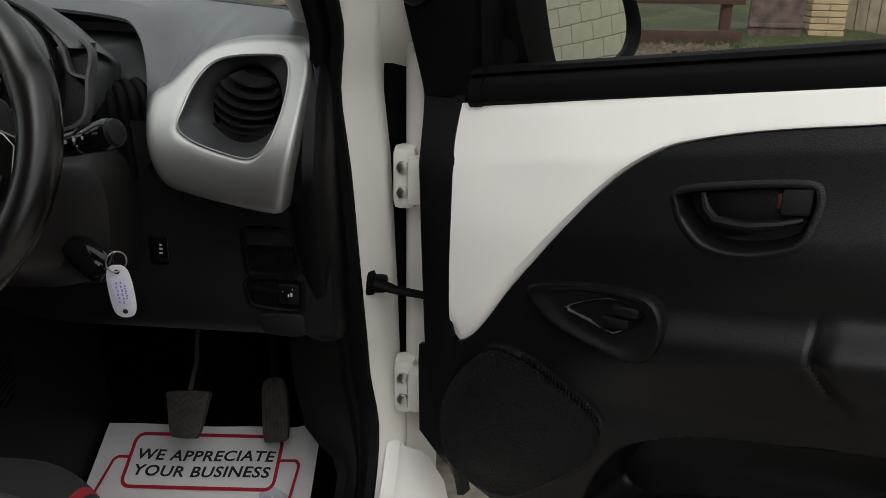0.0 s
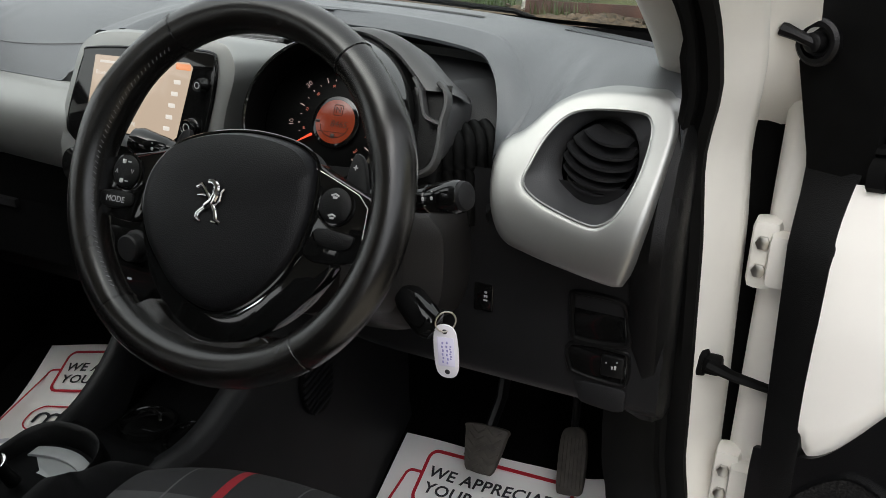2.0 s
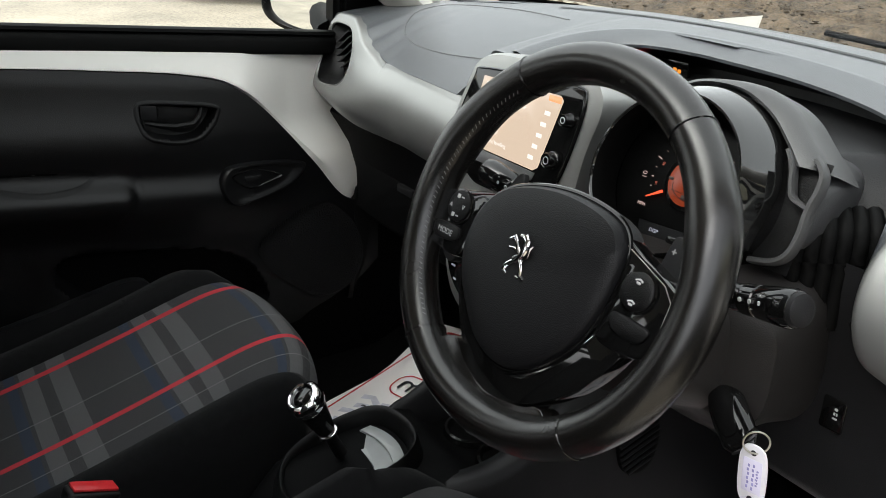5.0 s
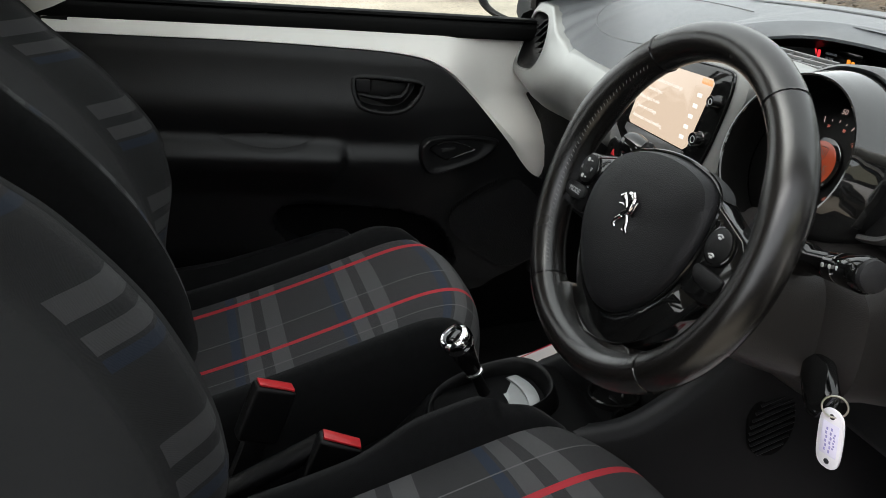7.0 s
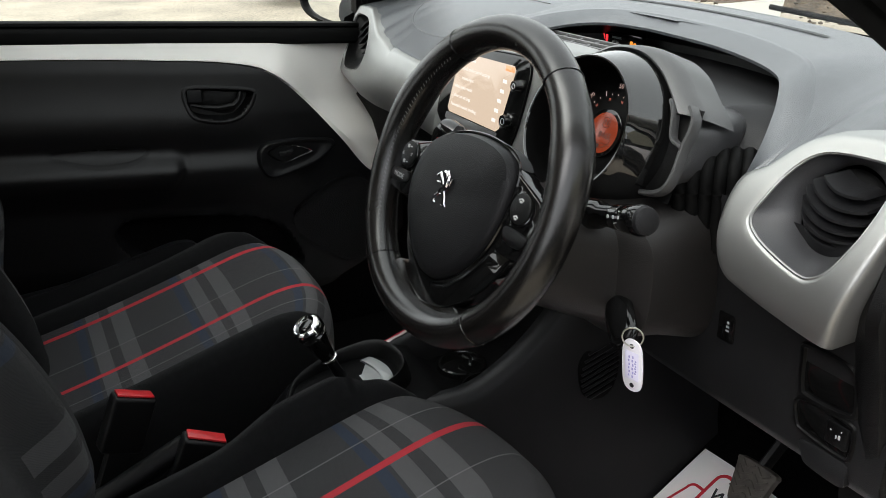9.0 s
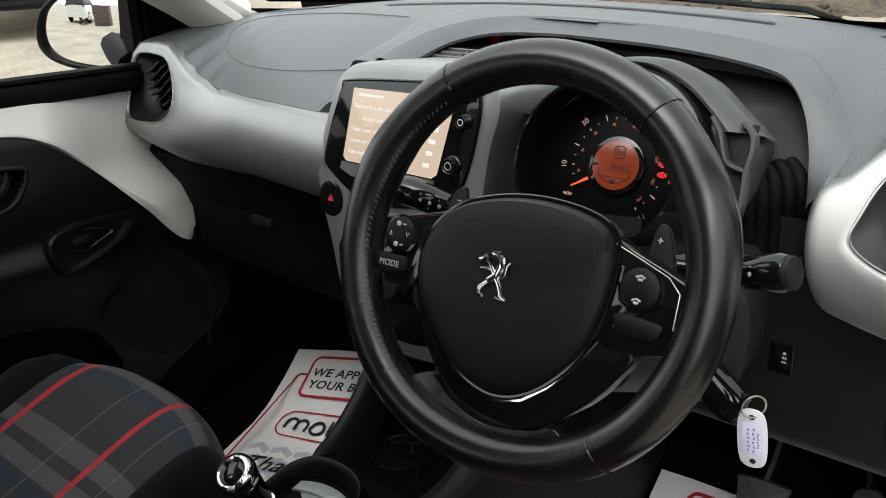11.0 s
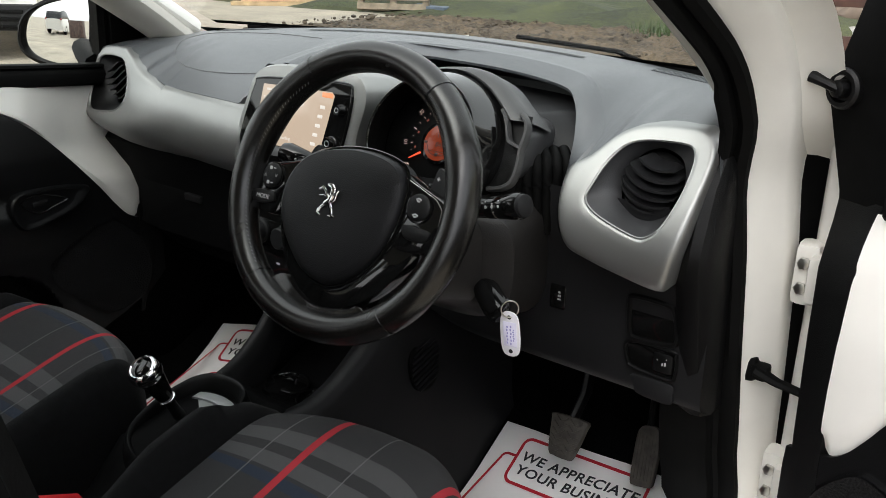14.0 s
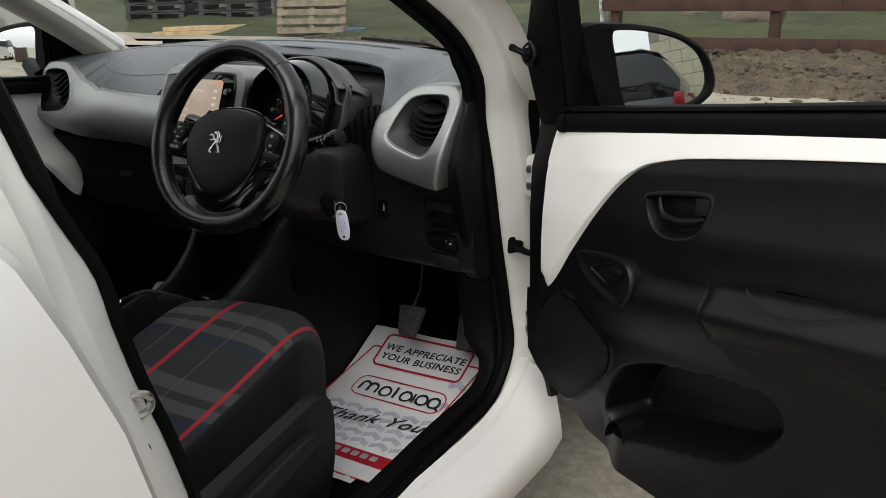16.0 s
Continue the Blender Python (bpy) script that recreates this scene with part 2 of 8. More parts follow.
SCREEN_ORANGE = material("lit_screen_orange", (0.02, 0.02, 0.02), 0.2, glow=(0.9, 0.35, 0.15), glow_strength=0.45)
LCD = material("orange_lcd", (0.05, 0.01, 0.005), 0.2, glow=(0.42, 0.060, 0.018), glow_strength=0.14)
LCD_INK = material("lcd_digits", (0.01, 0.004, 0.003), 0.4, vary=0.1, vary_size=50)
DIAL_MARK = material("dial_print", (0.25, 0.2, 0.17), 0.5, glow=(0.75, 0.5, 0.42), glow_strength=0.25)
DIAL_RED = material("dial_small_print", (0.2, 0.06, 0.04), 0.5, glow=(0.6, 0.16, 0.1), glow_strength=0.2)
NEEDLE = material("red_needle", (0.5, 0.03, 0.02), 0.4, glow=(1.0, 0.09, 0.03), glow_strength=0.45)
LAMP_RED = material("red_warning_lamp", (0.3, 0.01, 0.01), 0.3, glow=(1.0, 0.04, 0.05), glow_strength=0.35)
LAMP_AMBER = material("amber_warning_lamp", (0.3, 0.1, 0.01), 0.3, glow=(1.0, 0.3, 0.03), glow_strength=0.3)
CREAM = material("cream_pillar_trim", (0.50, 0.48, 0.44), 0.65, grain=0.2, grain_size=600, vary=0.04, vary_size=20)
MESH = material("speaker_mesh", (0.0045, 0.0045, 0.005), 0.55, grain=1.0, grain_size=330, cells=True, spec=0.2)


def glass_material(name, tint, rough=0.0):
    m = bpy.data.materials.new(name)
    m.use_nodes = True
    nt = m.node_tree
    nt.nodes.remove(nt.nodes["Principled BSDF"])
    t = nt.nodes.new("ShaderNodeBsdfTransparent")
    t.inputs["Color"].default_value = (*tint, 1)
    g = nt.nodes.new("ShaderNodeBsdfGlossy")
    g.inputs["Roughness"].default_value = rough
    w = nt.nodes.new("ShaderNodeLayerWeight")
    pw = nt.nodes.new("ShaderNodeMath")
    pw.operation = "POWER"
    pw.inputs[1].default_value = 5.0
    nt.links.new(w.outputs["Facing"], pw.inputs[0])
    f = nt.nodes.new("ShaderNodeMapRange")
    f.inputs["To Min"].default_value, f.inputs["To Max"].default_value = 0.02, 0.35
    nt.links.new(pw.outputs[0], f.inputs["Value"])
    mix = nt.nodes.new("ShaderNodeMixShader")
    nt.links.new(f.outputs[0], mix.inputs[0])
    nt.links.new(t.outputs[0], mix.inputs[1])
    nt.links.new(g.outputs[0], mix.inputs[2])
    nt.links.new(mix.outputs[0], nt.nodes["Material Output"].inputs["Surface"])
    return m


GLASS = glass_material("window_glass", (0.84, 0.87, 0.84))
DARK_GLASS = material("dark_car_glass", (0.01, 0.012, 0.014), 0.04)
MIRROR = material("mirror_glass", (0.82, 0.83, 0.82), 0.01, metal=1.0)


def check_cloth(name, red, depth=1.0, bands=0.55):
    """Woven seat cloth: dark grey with red stripes, thin pale lines, and paired grey and blue cross bands."""
    m = bpy.data.materials.new(name)
    m.use_nodes = True
    nt = m.node_tree
    b = nt.nodes["Principled BSDF"]
    b.inputs["Roughness"].default_value = 0.85
    b.inputs["Specular IOR Level"].default_value = 0.1
    b.inputs["Sheen Weight"].default_value = 0.03
    tc = nt.nodes.new("ShaderNodeTexCoord")
    uv = nt.nodes.new("ShaderNodeUVMap")
    uv.uv_map = "cloth"
    sep = nt.nodes.new("ShaderNodeSeparateXYZ")
    nt.links.new(uv.outputs[0], sep.inputs[0])

    def band(axis, centre, half, period=None):
        src = sep.outputs[axis]
        if period:
            w = nt.nodes.new("ShaderNodeMath")
            w.operation = "WRAP"
            w.inputs[1].default_value, w.inputs[2].default_value = centre + period / 2, centre - period / 2
            nt.links.new(src, w.inputs[0])
            src = w.outputs[0]
        c = nt.nodes.new("ShaderNodeMath")
        c.operation = "COMPARE"
        c.inputs[1].default_value, c.inputs[2].default_value = centre, half
        nt.links.new(src, c.inputs[0])
        return c.outputs[0]

    def over(colour, fac, paint, amount=1.0):
        mx = nt.nodes.new("ShaderNodeMixRGB")
        mx.inputs[2].default_value = (*paint, 1)
        k = nt.nodes.new("ShaderNodeMath")
        k.operation = "MULTIPLY"
        k.inputs[1].default_value = amount
        nt.links.new(fac, k.inputs[0])
        nt.links.new(k.outputs[0], mx.inputs[0])
        nt.links.new(colour, mx.inputs[1])
        return mx.outputs[0]

    def sides_only(fac):
        """Keeps a band to the cloth's two sides, where its middle is plain."""
        if red:
            return fac
        mag, past, both = (nt.nodes.new("ShaderNodeMath") for _ in range(3))
        mag.operation, past.operation, both.operation = "ABSOLUTE", "GREATER_THAN", "MULTIPLY"
        past.inputs[1].default_value = 0.135
        nt.links.new(sep.outputs[0], mag.inputs[0])
        nt.links.new(mag.outputs[0], past.inputs[0])
        nt.links.new(past.outputs[0], both.inputs[0])
        nt.links.new(fac, both.inputs[1])
        return both.outputs[0]
    n = nt.nodes.new("ShaderNodeTexNoise")
    n.inputs["Scale"].default_value, n.inputs["Detail"].default_value = 1200, 2
    nt.links.new(tc.outputs["Object"], n.inputs["Vector"])
    r = nt.nodes.new("ShaderNodeValToRGB")
    r.color_ramp.elements[0].color, r.color_ramp.elements[1].color = (*[depth * k for k in (0.020, 0.020, 0.0207)], 1), (*[depth * k for k in (0.049, 0.049, 0.0505)], 1)
    nt.links.new(n.outputs["Fac"], r.inputs["Fac"])
    col = r.outputs["Color"]
    # paired grey bands with a blue one beside them, over again along the cloth
    col = over(col, sides_only(band(1, 0.0, 0.012, 0.183)), (0.115, 0.115, 0.117), bands)
    col = over(col, sides_only(band(1, 0.044, 0.0145, 0.183)), (0.115, 0.115, 0.117), bands)
    col = over(col, sides_only(band(1, -0.026, 0.008, 0.183)), (0.016, 0.032, 0.066), bands)
    for x in (-0.148, -0.02, 0.16) if red else ():
        col = over(col, band(0, x, 0.0011), (0.14, 0.14, 0.14), 0.6 * depth)
    for x in (-0.095, 0.095) if red else ():
        col = over(col, band(0, x, 0.0055), (0.38, 0.03, 0.04), 0.95)
    nt.links.new(col, b.inputs["Base Color"])
    weave = nt.nodes.new("ShaderNodeTexWave")
    weave.inputs["Scale"].default_value, weave.inputs["Distortion"].default_value = 420, 1.0
    nt.links.new(uv.outputs[0], weave.inputs["Vector"])
    bump = nt.nodes.new("ShaderNodeBump")
    bump.inputs["Strength"].default_value, bump.inputs["Distance"].default_value = 0.35, 0.0006
    nt.links.new(weave.outputs["Fac"], bump.inputs["Height"])
    nt.links.new(bump.outputs["Normal"], b.inputs["Normal"])
    return m


CHECK = check_cloth("check_seat_cloth", True, 1.0, 0.46)

# ---- the yard outside ----


def ground_material(name, dark, light, scale, fine=60.0, relief=0.5, patches=None):
    m = bpy.data.materials.new(name)
    m.use_nodes = True
    nt = m.node_tree
    b = nt.nodes["Principled BSDF"]
    b.inputs["Roughness"].default_value = 0.9
    tc = nt.nodes.new("ShaderNodeTexCoord")
    n1, n2 = nt.nodes.new("ShaderNodeTexNoise"), nt.nodes.new("ShaderNodeTexNoise")
    for n, s in ((n1, scale), (n2, fine)):
        n.inputs["Scale"].default_value, n.inputs["Detail"].default_value, n.inputs["Roughness"].default_value = s, 8, 0.65
        nt.links.new(tc.outputs["Object"], n.inputs["Vector"])
    mx = nt.nodes.new("ShaderNodeMath")
    mx.operation = "ADD"
    nt.links.new(n1.outputs["Fac"], mx.inputs[0])
    nt.links.new(n2.outputs["Fac"], mx.inputs[1])
    h = nt.nodes.new("ShaderNodeMath")
    h.operation = "MULTIPLY"
    h.inputs[1].default_value = 0.5
    nt.links.new(mx.outputs[0], h.inputs[0])
    r = nt.nodes.new("ShaderNodeValToRGB")
    r.color_ramp.elements[0].position, r.color_ramp.elements[1].position = 0.38, 0.62
    r.color_ramp.elements[0].color, r.color_ramp.elements[1].color = (*dark, 1), (*light, 1)
    nt.links.new(h.outputs[0], r.inputs["Fac"])
    nt.links.new(r.outputs["Color"], b.inputs["Base Color"])
    bump = nt.nodes.new("ShaderNodeBump")
    bump.inputs["Strength"].default_value, bump.inputs["Distance"].default_value = relief, 0.02
    nt.links.new(h.outputs[0], bump.inputs["Height"])
    nt.links.new(bump.outputs["Normal"], b.inputs["Normal"])
    return m


YARD = ground_material("worn_concrete", (0.17, 0.15, 0.12), (0.40, 0.35, 0.27), 0.9, 30, 0.4)
SOIL = ground_material("bare_soil", (0.010, 0.0075, 0.005), (0.135, 0.098, 0.060), 3.0, 40, 1.0)
TURF = ground_material("grassy_bank", (0.007, 0.011, 0.003), (0.060, 0.068, 0.016), 0.9, 22, 1.0)
TIMBER = material("fresh_sawn_timber", (0.50, 0.36, 0.20), 0.7, vary=0.25, vary_size=6, grain=0.3, grain_size=80)
OLD_TIMBER = material("weathered_timber", (0.20, 0.16, 0.11), 0.8, vary=0.35, vary_size=7, grain=0.5, grain_size=60)
FENCE_PAINT = material("red_brown_fence_stain", (0.050, 0.021, 0.013), 0.75, vary=0.35, vary_size=5, grain=0.4, grain_size=60)
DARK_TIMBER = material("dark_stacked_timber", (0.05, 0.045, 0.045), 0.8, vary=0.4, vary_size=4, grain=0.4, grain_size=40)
RUST = material("rusty_painted_steel", (0.10, 0.065, 0.055), 0.7, vary=0.5, vary_size=7, grain=0.4, grain_size=40)
PEELED = material("peeling_white_post", (0.5, 0.48, 0.42), 0.7, vary=0.5, vary_size=16, grain=0.4, grain_size=50)
CLOD = material("earth_clods", (0.060, 0.045, 0.029), 0.95, vary=0.6, vary_size=2, grain=0.8, grain_size=60)
ROCK = material("sandy_boulder", (0.10, 0.075, 0.055), 0.9, vary=0.4, vary_size=3, grain=1.0, grain_size=12)
BRICK = material("buff_brick", (0.36, 0.27, 0.15), 0.85, vary=0.25, vary_size=5, grain=0.5, grain_size=120)
BLOCKWORK = material("cream_painted_block", (0.45, 0.42, 0.32), 0.85, vary=0.12, vary_size=3, grain=0.5, grain_size=90)
MORTAR = material("grey_mortar", (0.24, 0.22, 0.19), 0.95, vary=0.15, vary_size=10, grain=0.6, grain_size=150)
LEAF = material("dark_leaves", (0.035, 0.055, 0.018), 0.6, vary=0.5, vary_size=5)
GRASS = material("grass_blades", (0.045, 0.075, 0.018), 0.6, vary=0.4, vary_size=6)
BARK = material("tree_bark", (0.06, 0.05, 0.04), 0.9, vary=0.3, vary_size=8, grain=0.8, grain_size=30)

bm = bmesh.new()
loft(bm, [[(x, y, 0.0) for x in (-400, -60, -20, 0, 20, 60, 400)] for y in (-400, -60, -20, 0, 20, 60, 400)])
lump("ground", bm, YARD, "worn pale concrete and sandy yard surface", "ground", kind="structure")


def uneven(bm, x0, x1, y0, y1, nx, ny, height, seed, edge=0.15):
    rows = []
    for j in range(ny + 1):
        row = []
        for i in range(nx + 1):
            x, y = x0 + (x1 - x0) * i / nx, y0 + (y1 - y0) * j / ny
            e = min(step(0, edge, i / nx), step(0, edge, 1 - i / nx), step(0, edge, j / ny), step(0, edge, 1 - j / ny))
            wob = 0.25 * noise.noise((x * 0.7, y * 0.7, seed)) * (1 if j in (0, ny) else 0)
            h = 0.5 + 0.5 * noise.noise((x * 1.3, y * 1.3, seed)) + 0.35 * noise.noise((x * 5, y * 5, seed + 3)) + 0.45 * noise.noise((x * 13, y * 13, seed + 5))
            row.append((x, y + wob, -0.03 + e * (0.04 + height * h)))
        rows.append(row)
    loft(bm, rows)
    return bm


lump("soil_strip", uneven(bmesh.new(), -9, 7, 6.9, 10.6, 420, 110, 0.12, 2.0), SOIL, "rough bare soil strip before the fence", "soil", kind="structure")
lump("grass_bank", uneven(bmesh.new(), -40, 30, 10.3, 34, 100, 40, 0.35, 7.0, 0.04), TURF, "mown grassy bank behind the fence", "grass", kind="structure")


def rail_fence():
    f = thing("rail_fence", (0.6, 10.3, 0), "red-brown stained timber rail fence beside bare soil", "fence")
    for z0, z1, n in ((0.03, 0.22, "lower"), (0.52, 0.70, "upper")):
        for x0, x1 in ((-2.9, -0.2), (-0.2, 3.4)):
            bm = bmesh.new()
            block(bm, (x0 + 0.003, -0.02, z0), (x1 - 0.003, 0.02, z1), 0.006)
            for v in bm.verts:
                v.co.y += 10.15 + 0.12 * v.co.x
                v.co.z += 0.012 * math.sin(3 * v.co.x)
            part("rail", bm, FENCE_PAINT, f)
    for x in (-2.75, -0.9, 0.9, 3.2):
        bm = bmesh.new()
        block(bm, (x - 0.06, 10.18 + 0.12 * x, -0.05), (x + 0.06, 10.29 + 0.12 * x, 0.95), 0.008)
        part("post", bm, FENCE_PAINT, f)
    return f


rail_fence()
bm = bmesh.new()
tube(bm, [(-3.0, 10.1, 0), (-3.0, 10.1, 0.6), (-2.98, 10.12, 1.3)], [0.075, 0.07, 0.068], 12)
lump("white_post", bm, PEELED, "old post with peeling white paint by the fence", "post")
bm = bmesh.new()
block(bm, (3.5, 10.7, 0.02), (4.12, 10.76, 1.5), 0.01)
for z in (0.25, 0.9):
    block(bm, (3.5, 10.68, z), (4.12, 10.70, z + 0.05), 0.004)
lump("steel_gate_panel", bm, RUST, "rusty brown painted steel gate panel", "gate")


def brick_pier(x, y):
    f = thing("brick_pier", (x, y, 0), "buff brick gate pier with recessed joints", "pier")
    bm = bmesh.new()
    block(bm, (x - 0.19, y - 0.19, 0), (x + 0.19, y + 0.19, 1.5), 0.0)
    part("mortar_core", bm, MORTAR, f)
    for c in range(19):
        for k in range(2):
            for side in (0, 1):
                bmb = bmesh.new()
                if k == 0:
                    cx, cy, hx, hy = x + (side - 0.5) * 0.21, y, 0.1, 0.205
                    if c % 2:
                        continue
                else:
                    cx, cy, hx, hy = x, y + (side - 0.5) * 0.21, 0.205, 0.1
                    if not c % 2:
                        continue
                block(bmb, (cx - hx, cy - hy, 0.005 + c * 0.075), (cx + hx, cy + hy, 0.07 + c * 0.075), 0.006, seg=1)
                part("brick", bmb, BRICK, f)
    return f


brick_pier(4.42, 10.95)


def board_fence():
    f = thing("board_fence", (6.2, 11.2, 0), "weathered close-boarded timber fence", "fence")
    for i in range(22):
        bm = bmesh.new()
        x = 4.7 + i * 0.14
        block(bm, (x, 11.05, 0.03), (x + 0.132, 11.07 + 0.008 * (i % 2), 1.6 + 0.02 * noise.noise((i, 0, 0))), 0.003, seg=1)
        part("board", bm, OLD_TIMBER, f)
    return f


board_fence()


def boulder(x, y, r, seed):
    bm = bmesh.new()
    bmesh.ops.create_icosphere(bm, subdivisions=4, radius=1)
    for v in bm.verts:
        k = 1 + 0.25 * noise.noise(v.co * 1.3 + Vector((seed, 0, 0))) + 0.07 * noise.noise(v.co * 5)
        v.co = Vector((v.co.x * r * 1.1, v.co.y * r, v.co.z * r * 0.72)) * k + Vector((x, y, r * 0.55))
    return lump("boulder", bm, ROCK, "sandy brown boulder resting on the grass", "rock", group="boulders on the grass")


boulder(-1.95, 13.2, 0.42, 1.0)
boulder(-3.2, 14.5, 0.22, 4.0)


def plank(bm, a, b, w, h):
    a, b = Vector(a), Vector(b)
    d = (b - a).normalized()
    s = d.cross(Vector((0, 0, 1))).normalized() * w / 2
    u = Vector((0, 0, h))
    loft(bm, [[a - s, a + s, a + s + u, a - s + u], [b - s, b + s, b + s + u, b - s + u]], closed=True, caps=True)


def pallet(m, name="pallet", label="weathered timber pallet leaning upright on the grass", mat=OLD_TIMBER, group=""):
    f = thing(name, m.translation, label, "pallet", group)
    for i in range(7):
        bm = bmesh.new()
        block(bm, (-0.6, -0.5 + i * 0.15, 0.12), (0.6, -0.4 + i * 0.15, 0.142), 0.002, m, 1)
        part("slat", bm, mat, f)
    for i in range(3):
        bm = bmesh.new()
        block(bm, (-0.6 + i * 0.55, -0.5, 0.022), (-0.5 + i * 0.55, 0.5, 0.119), 0.003, m, 1)
        part("bearer", bm, mat, f)
        bm = bmesh.new()
        block(bm, (-0.6, -0.5 + i * 0.45, 0.0), (0.6, -0.4 + i * 0.45, 0.02), 0.002, m, 1)
        part("slat", bm, mat, f)
    return f


pallet(pose(-8.6, 10.9, 0.5, 74, 0, 25))
stack_label = "dark timber pallet in a low stack"
for i in range(9):
    for j in range(3):
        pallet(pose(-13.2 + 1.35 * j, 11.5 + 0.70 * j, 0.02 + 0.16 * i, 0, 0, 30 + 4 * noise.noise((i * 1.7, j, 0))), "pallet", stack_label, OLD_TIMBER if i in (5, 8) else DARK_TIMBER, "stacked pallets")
for i in range(4):
    bm = bmesh.new()
    plank(bm, (-11.6 + 0.1 * i, 9.9 + 0.16 * i, 0.002 + 0.075 * (i % 2)), (-9.0 + 0.25 * i, 11.9 + 0.12 * i, 0.002 + 0.075 * (i % 2)), 0.14, 0.07)
    lump("plank", bm, TIMBER, "fresh pale sawn timber plank on the ground", "plank", "sawn planks")
bm = bmesh.new()
block(bm, (-8.35, 10.9, 0.0), (-7.6, 11.2, 0.14), 0.05)
for v in bm.verts:
    v.co.z *= 1 + 0.3 * noise.noise(v.co * 6)
lump("folded_tarpaulin", bm, material("blue_grey_sheet", (0.05, 0.07, 0.10), 0.6, vary=0.3, vary_size=8), "folded blue-grey sheet lying on the ground", "tarpaulin")


def grass_tufts(name, spots, label):
    verts, faces = [], []
    for x, y, n, spread, h in spots:
        for _ in range(n):
            a, rr = random.uniform(0, 6.28), spread * random.random() ** 0.6
            px, py, t = x + rr * math.cos(a), y + rr * math.sin(a), random.uniform(0, 6.28)
            hh, lean = h * random.uniform(0.5, 1.1), random.uniform(0.02, 0.12)
            k = len(verts)
            verts += [(px - 0.008 * math.cos(t), py - 0.008 * math.sin(t), 0), (px + 0.008 * math.cos(t), py + 0.008 * math.sin(t), 0),
                      (px + lean * math.sin(t), py - lean * math.cos(t), hh)]
            faces.append((k, k + 1, k + 2))
    mesh = bpy.data.meshes.new(name)
    mesh.from_pydata(verts, [], faces)
    return tagged(settle(name, mesh, GRASS), label, "grass", kind="stuff")


grass_tufts("grass_tufts", [(3.0, 10.1, 500, 0.5, 0.16), (2.3, 10.2, 250, 0.4, 0.12), (-2.5, 10.0, 300, 0.4, 0.3), (-1.2, 9.4, 120, 0.25, 0.1),
                            (0.6, 9.9, 160, 0.4, 0.12), (1.4, 10.1, 200, 0.5, 0.1), (-3.6, 10.2, 300, 0.4, 0.25), (-2.0, 9.9, 160, 0.3, 0.15)],
            "tufts of green grass and weeds along the fence")
pebble = bmesh.new()
bmesh.ops.create_icosphere(pebble, subdivisions=1, radius=1)
pebble_verts = [v.co.copy() for v in pebble.verts]
pebble_faces = [[v.index for v in f.verts] for f in pebble.faces]
pebble.free()
verts, faces = [], []
for _ in range(3000):
    x, y = random.uniform(-8, 6.5), random.uniform(6.7, 10.4)
    r = 0.008 + 0.045 * random.random() ** 4
    k = len(verts)
    sx, sy, sz = (random.uniform(0.6, 1.4) for _ in range(3))
    for v in pebble_verts:
        w = r * (1 + 0.5 * noise.noise(v * 1.7 + Vector((x * 9, y * 9, 0))))
        verts.append((x + v.x * w * sx, y + v.y * w * sy, 0.075 * step(6.9, 7.5, y) + v.z * w * 0.6 * sz))
    faces += [[k + q for q in f] for f in pebble_faces]
mesh = bpy.data.meshes.new("stones")
mesh.from_pydata(verts, [], faces)
tagged(settle("stones", mesh, CLOD, angle=30), "scattered small stones and clods of earth", "stones", kind="stuff")


def hedge(name, x0, x1, y, h, n, seed, label):
    rng = random.Random(seed)
    verts, faces = [], []
    for _ in range(n):
        x = rng.uniform(x0, x1)
        top = h * (0.65 + 0.35 * noise.noise((x * 0.35, seed, 0)) + 0.15 * noise.noise((x * 1.7, seed, 3)))
        z = top * rng.random() ** 0.7
        c = Vector((x, y + rng.uniform(-1.2, 1.2), z))
        s = rng.uniform(0.08, 0.22)
        a = Vector((rng.uniform(-1, 1), rng.uniform(-1, 1), rng.uniform(-1, 1))).normalized() * s
        b = a.orthogonal().normalized() * s * 0.6
        k = len(verts)
        verts += [c - a, c + b, c + a, c - b]
        faces.append((k, k + 1, k + 2, k + 3))
    mesh = bpy.data.meshes.new(name)
    mesh.from_pydata(verts, [], faces)
    return tagged(settle(name, mesh, LEAF), label, "hedge", kind="stuff")


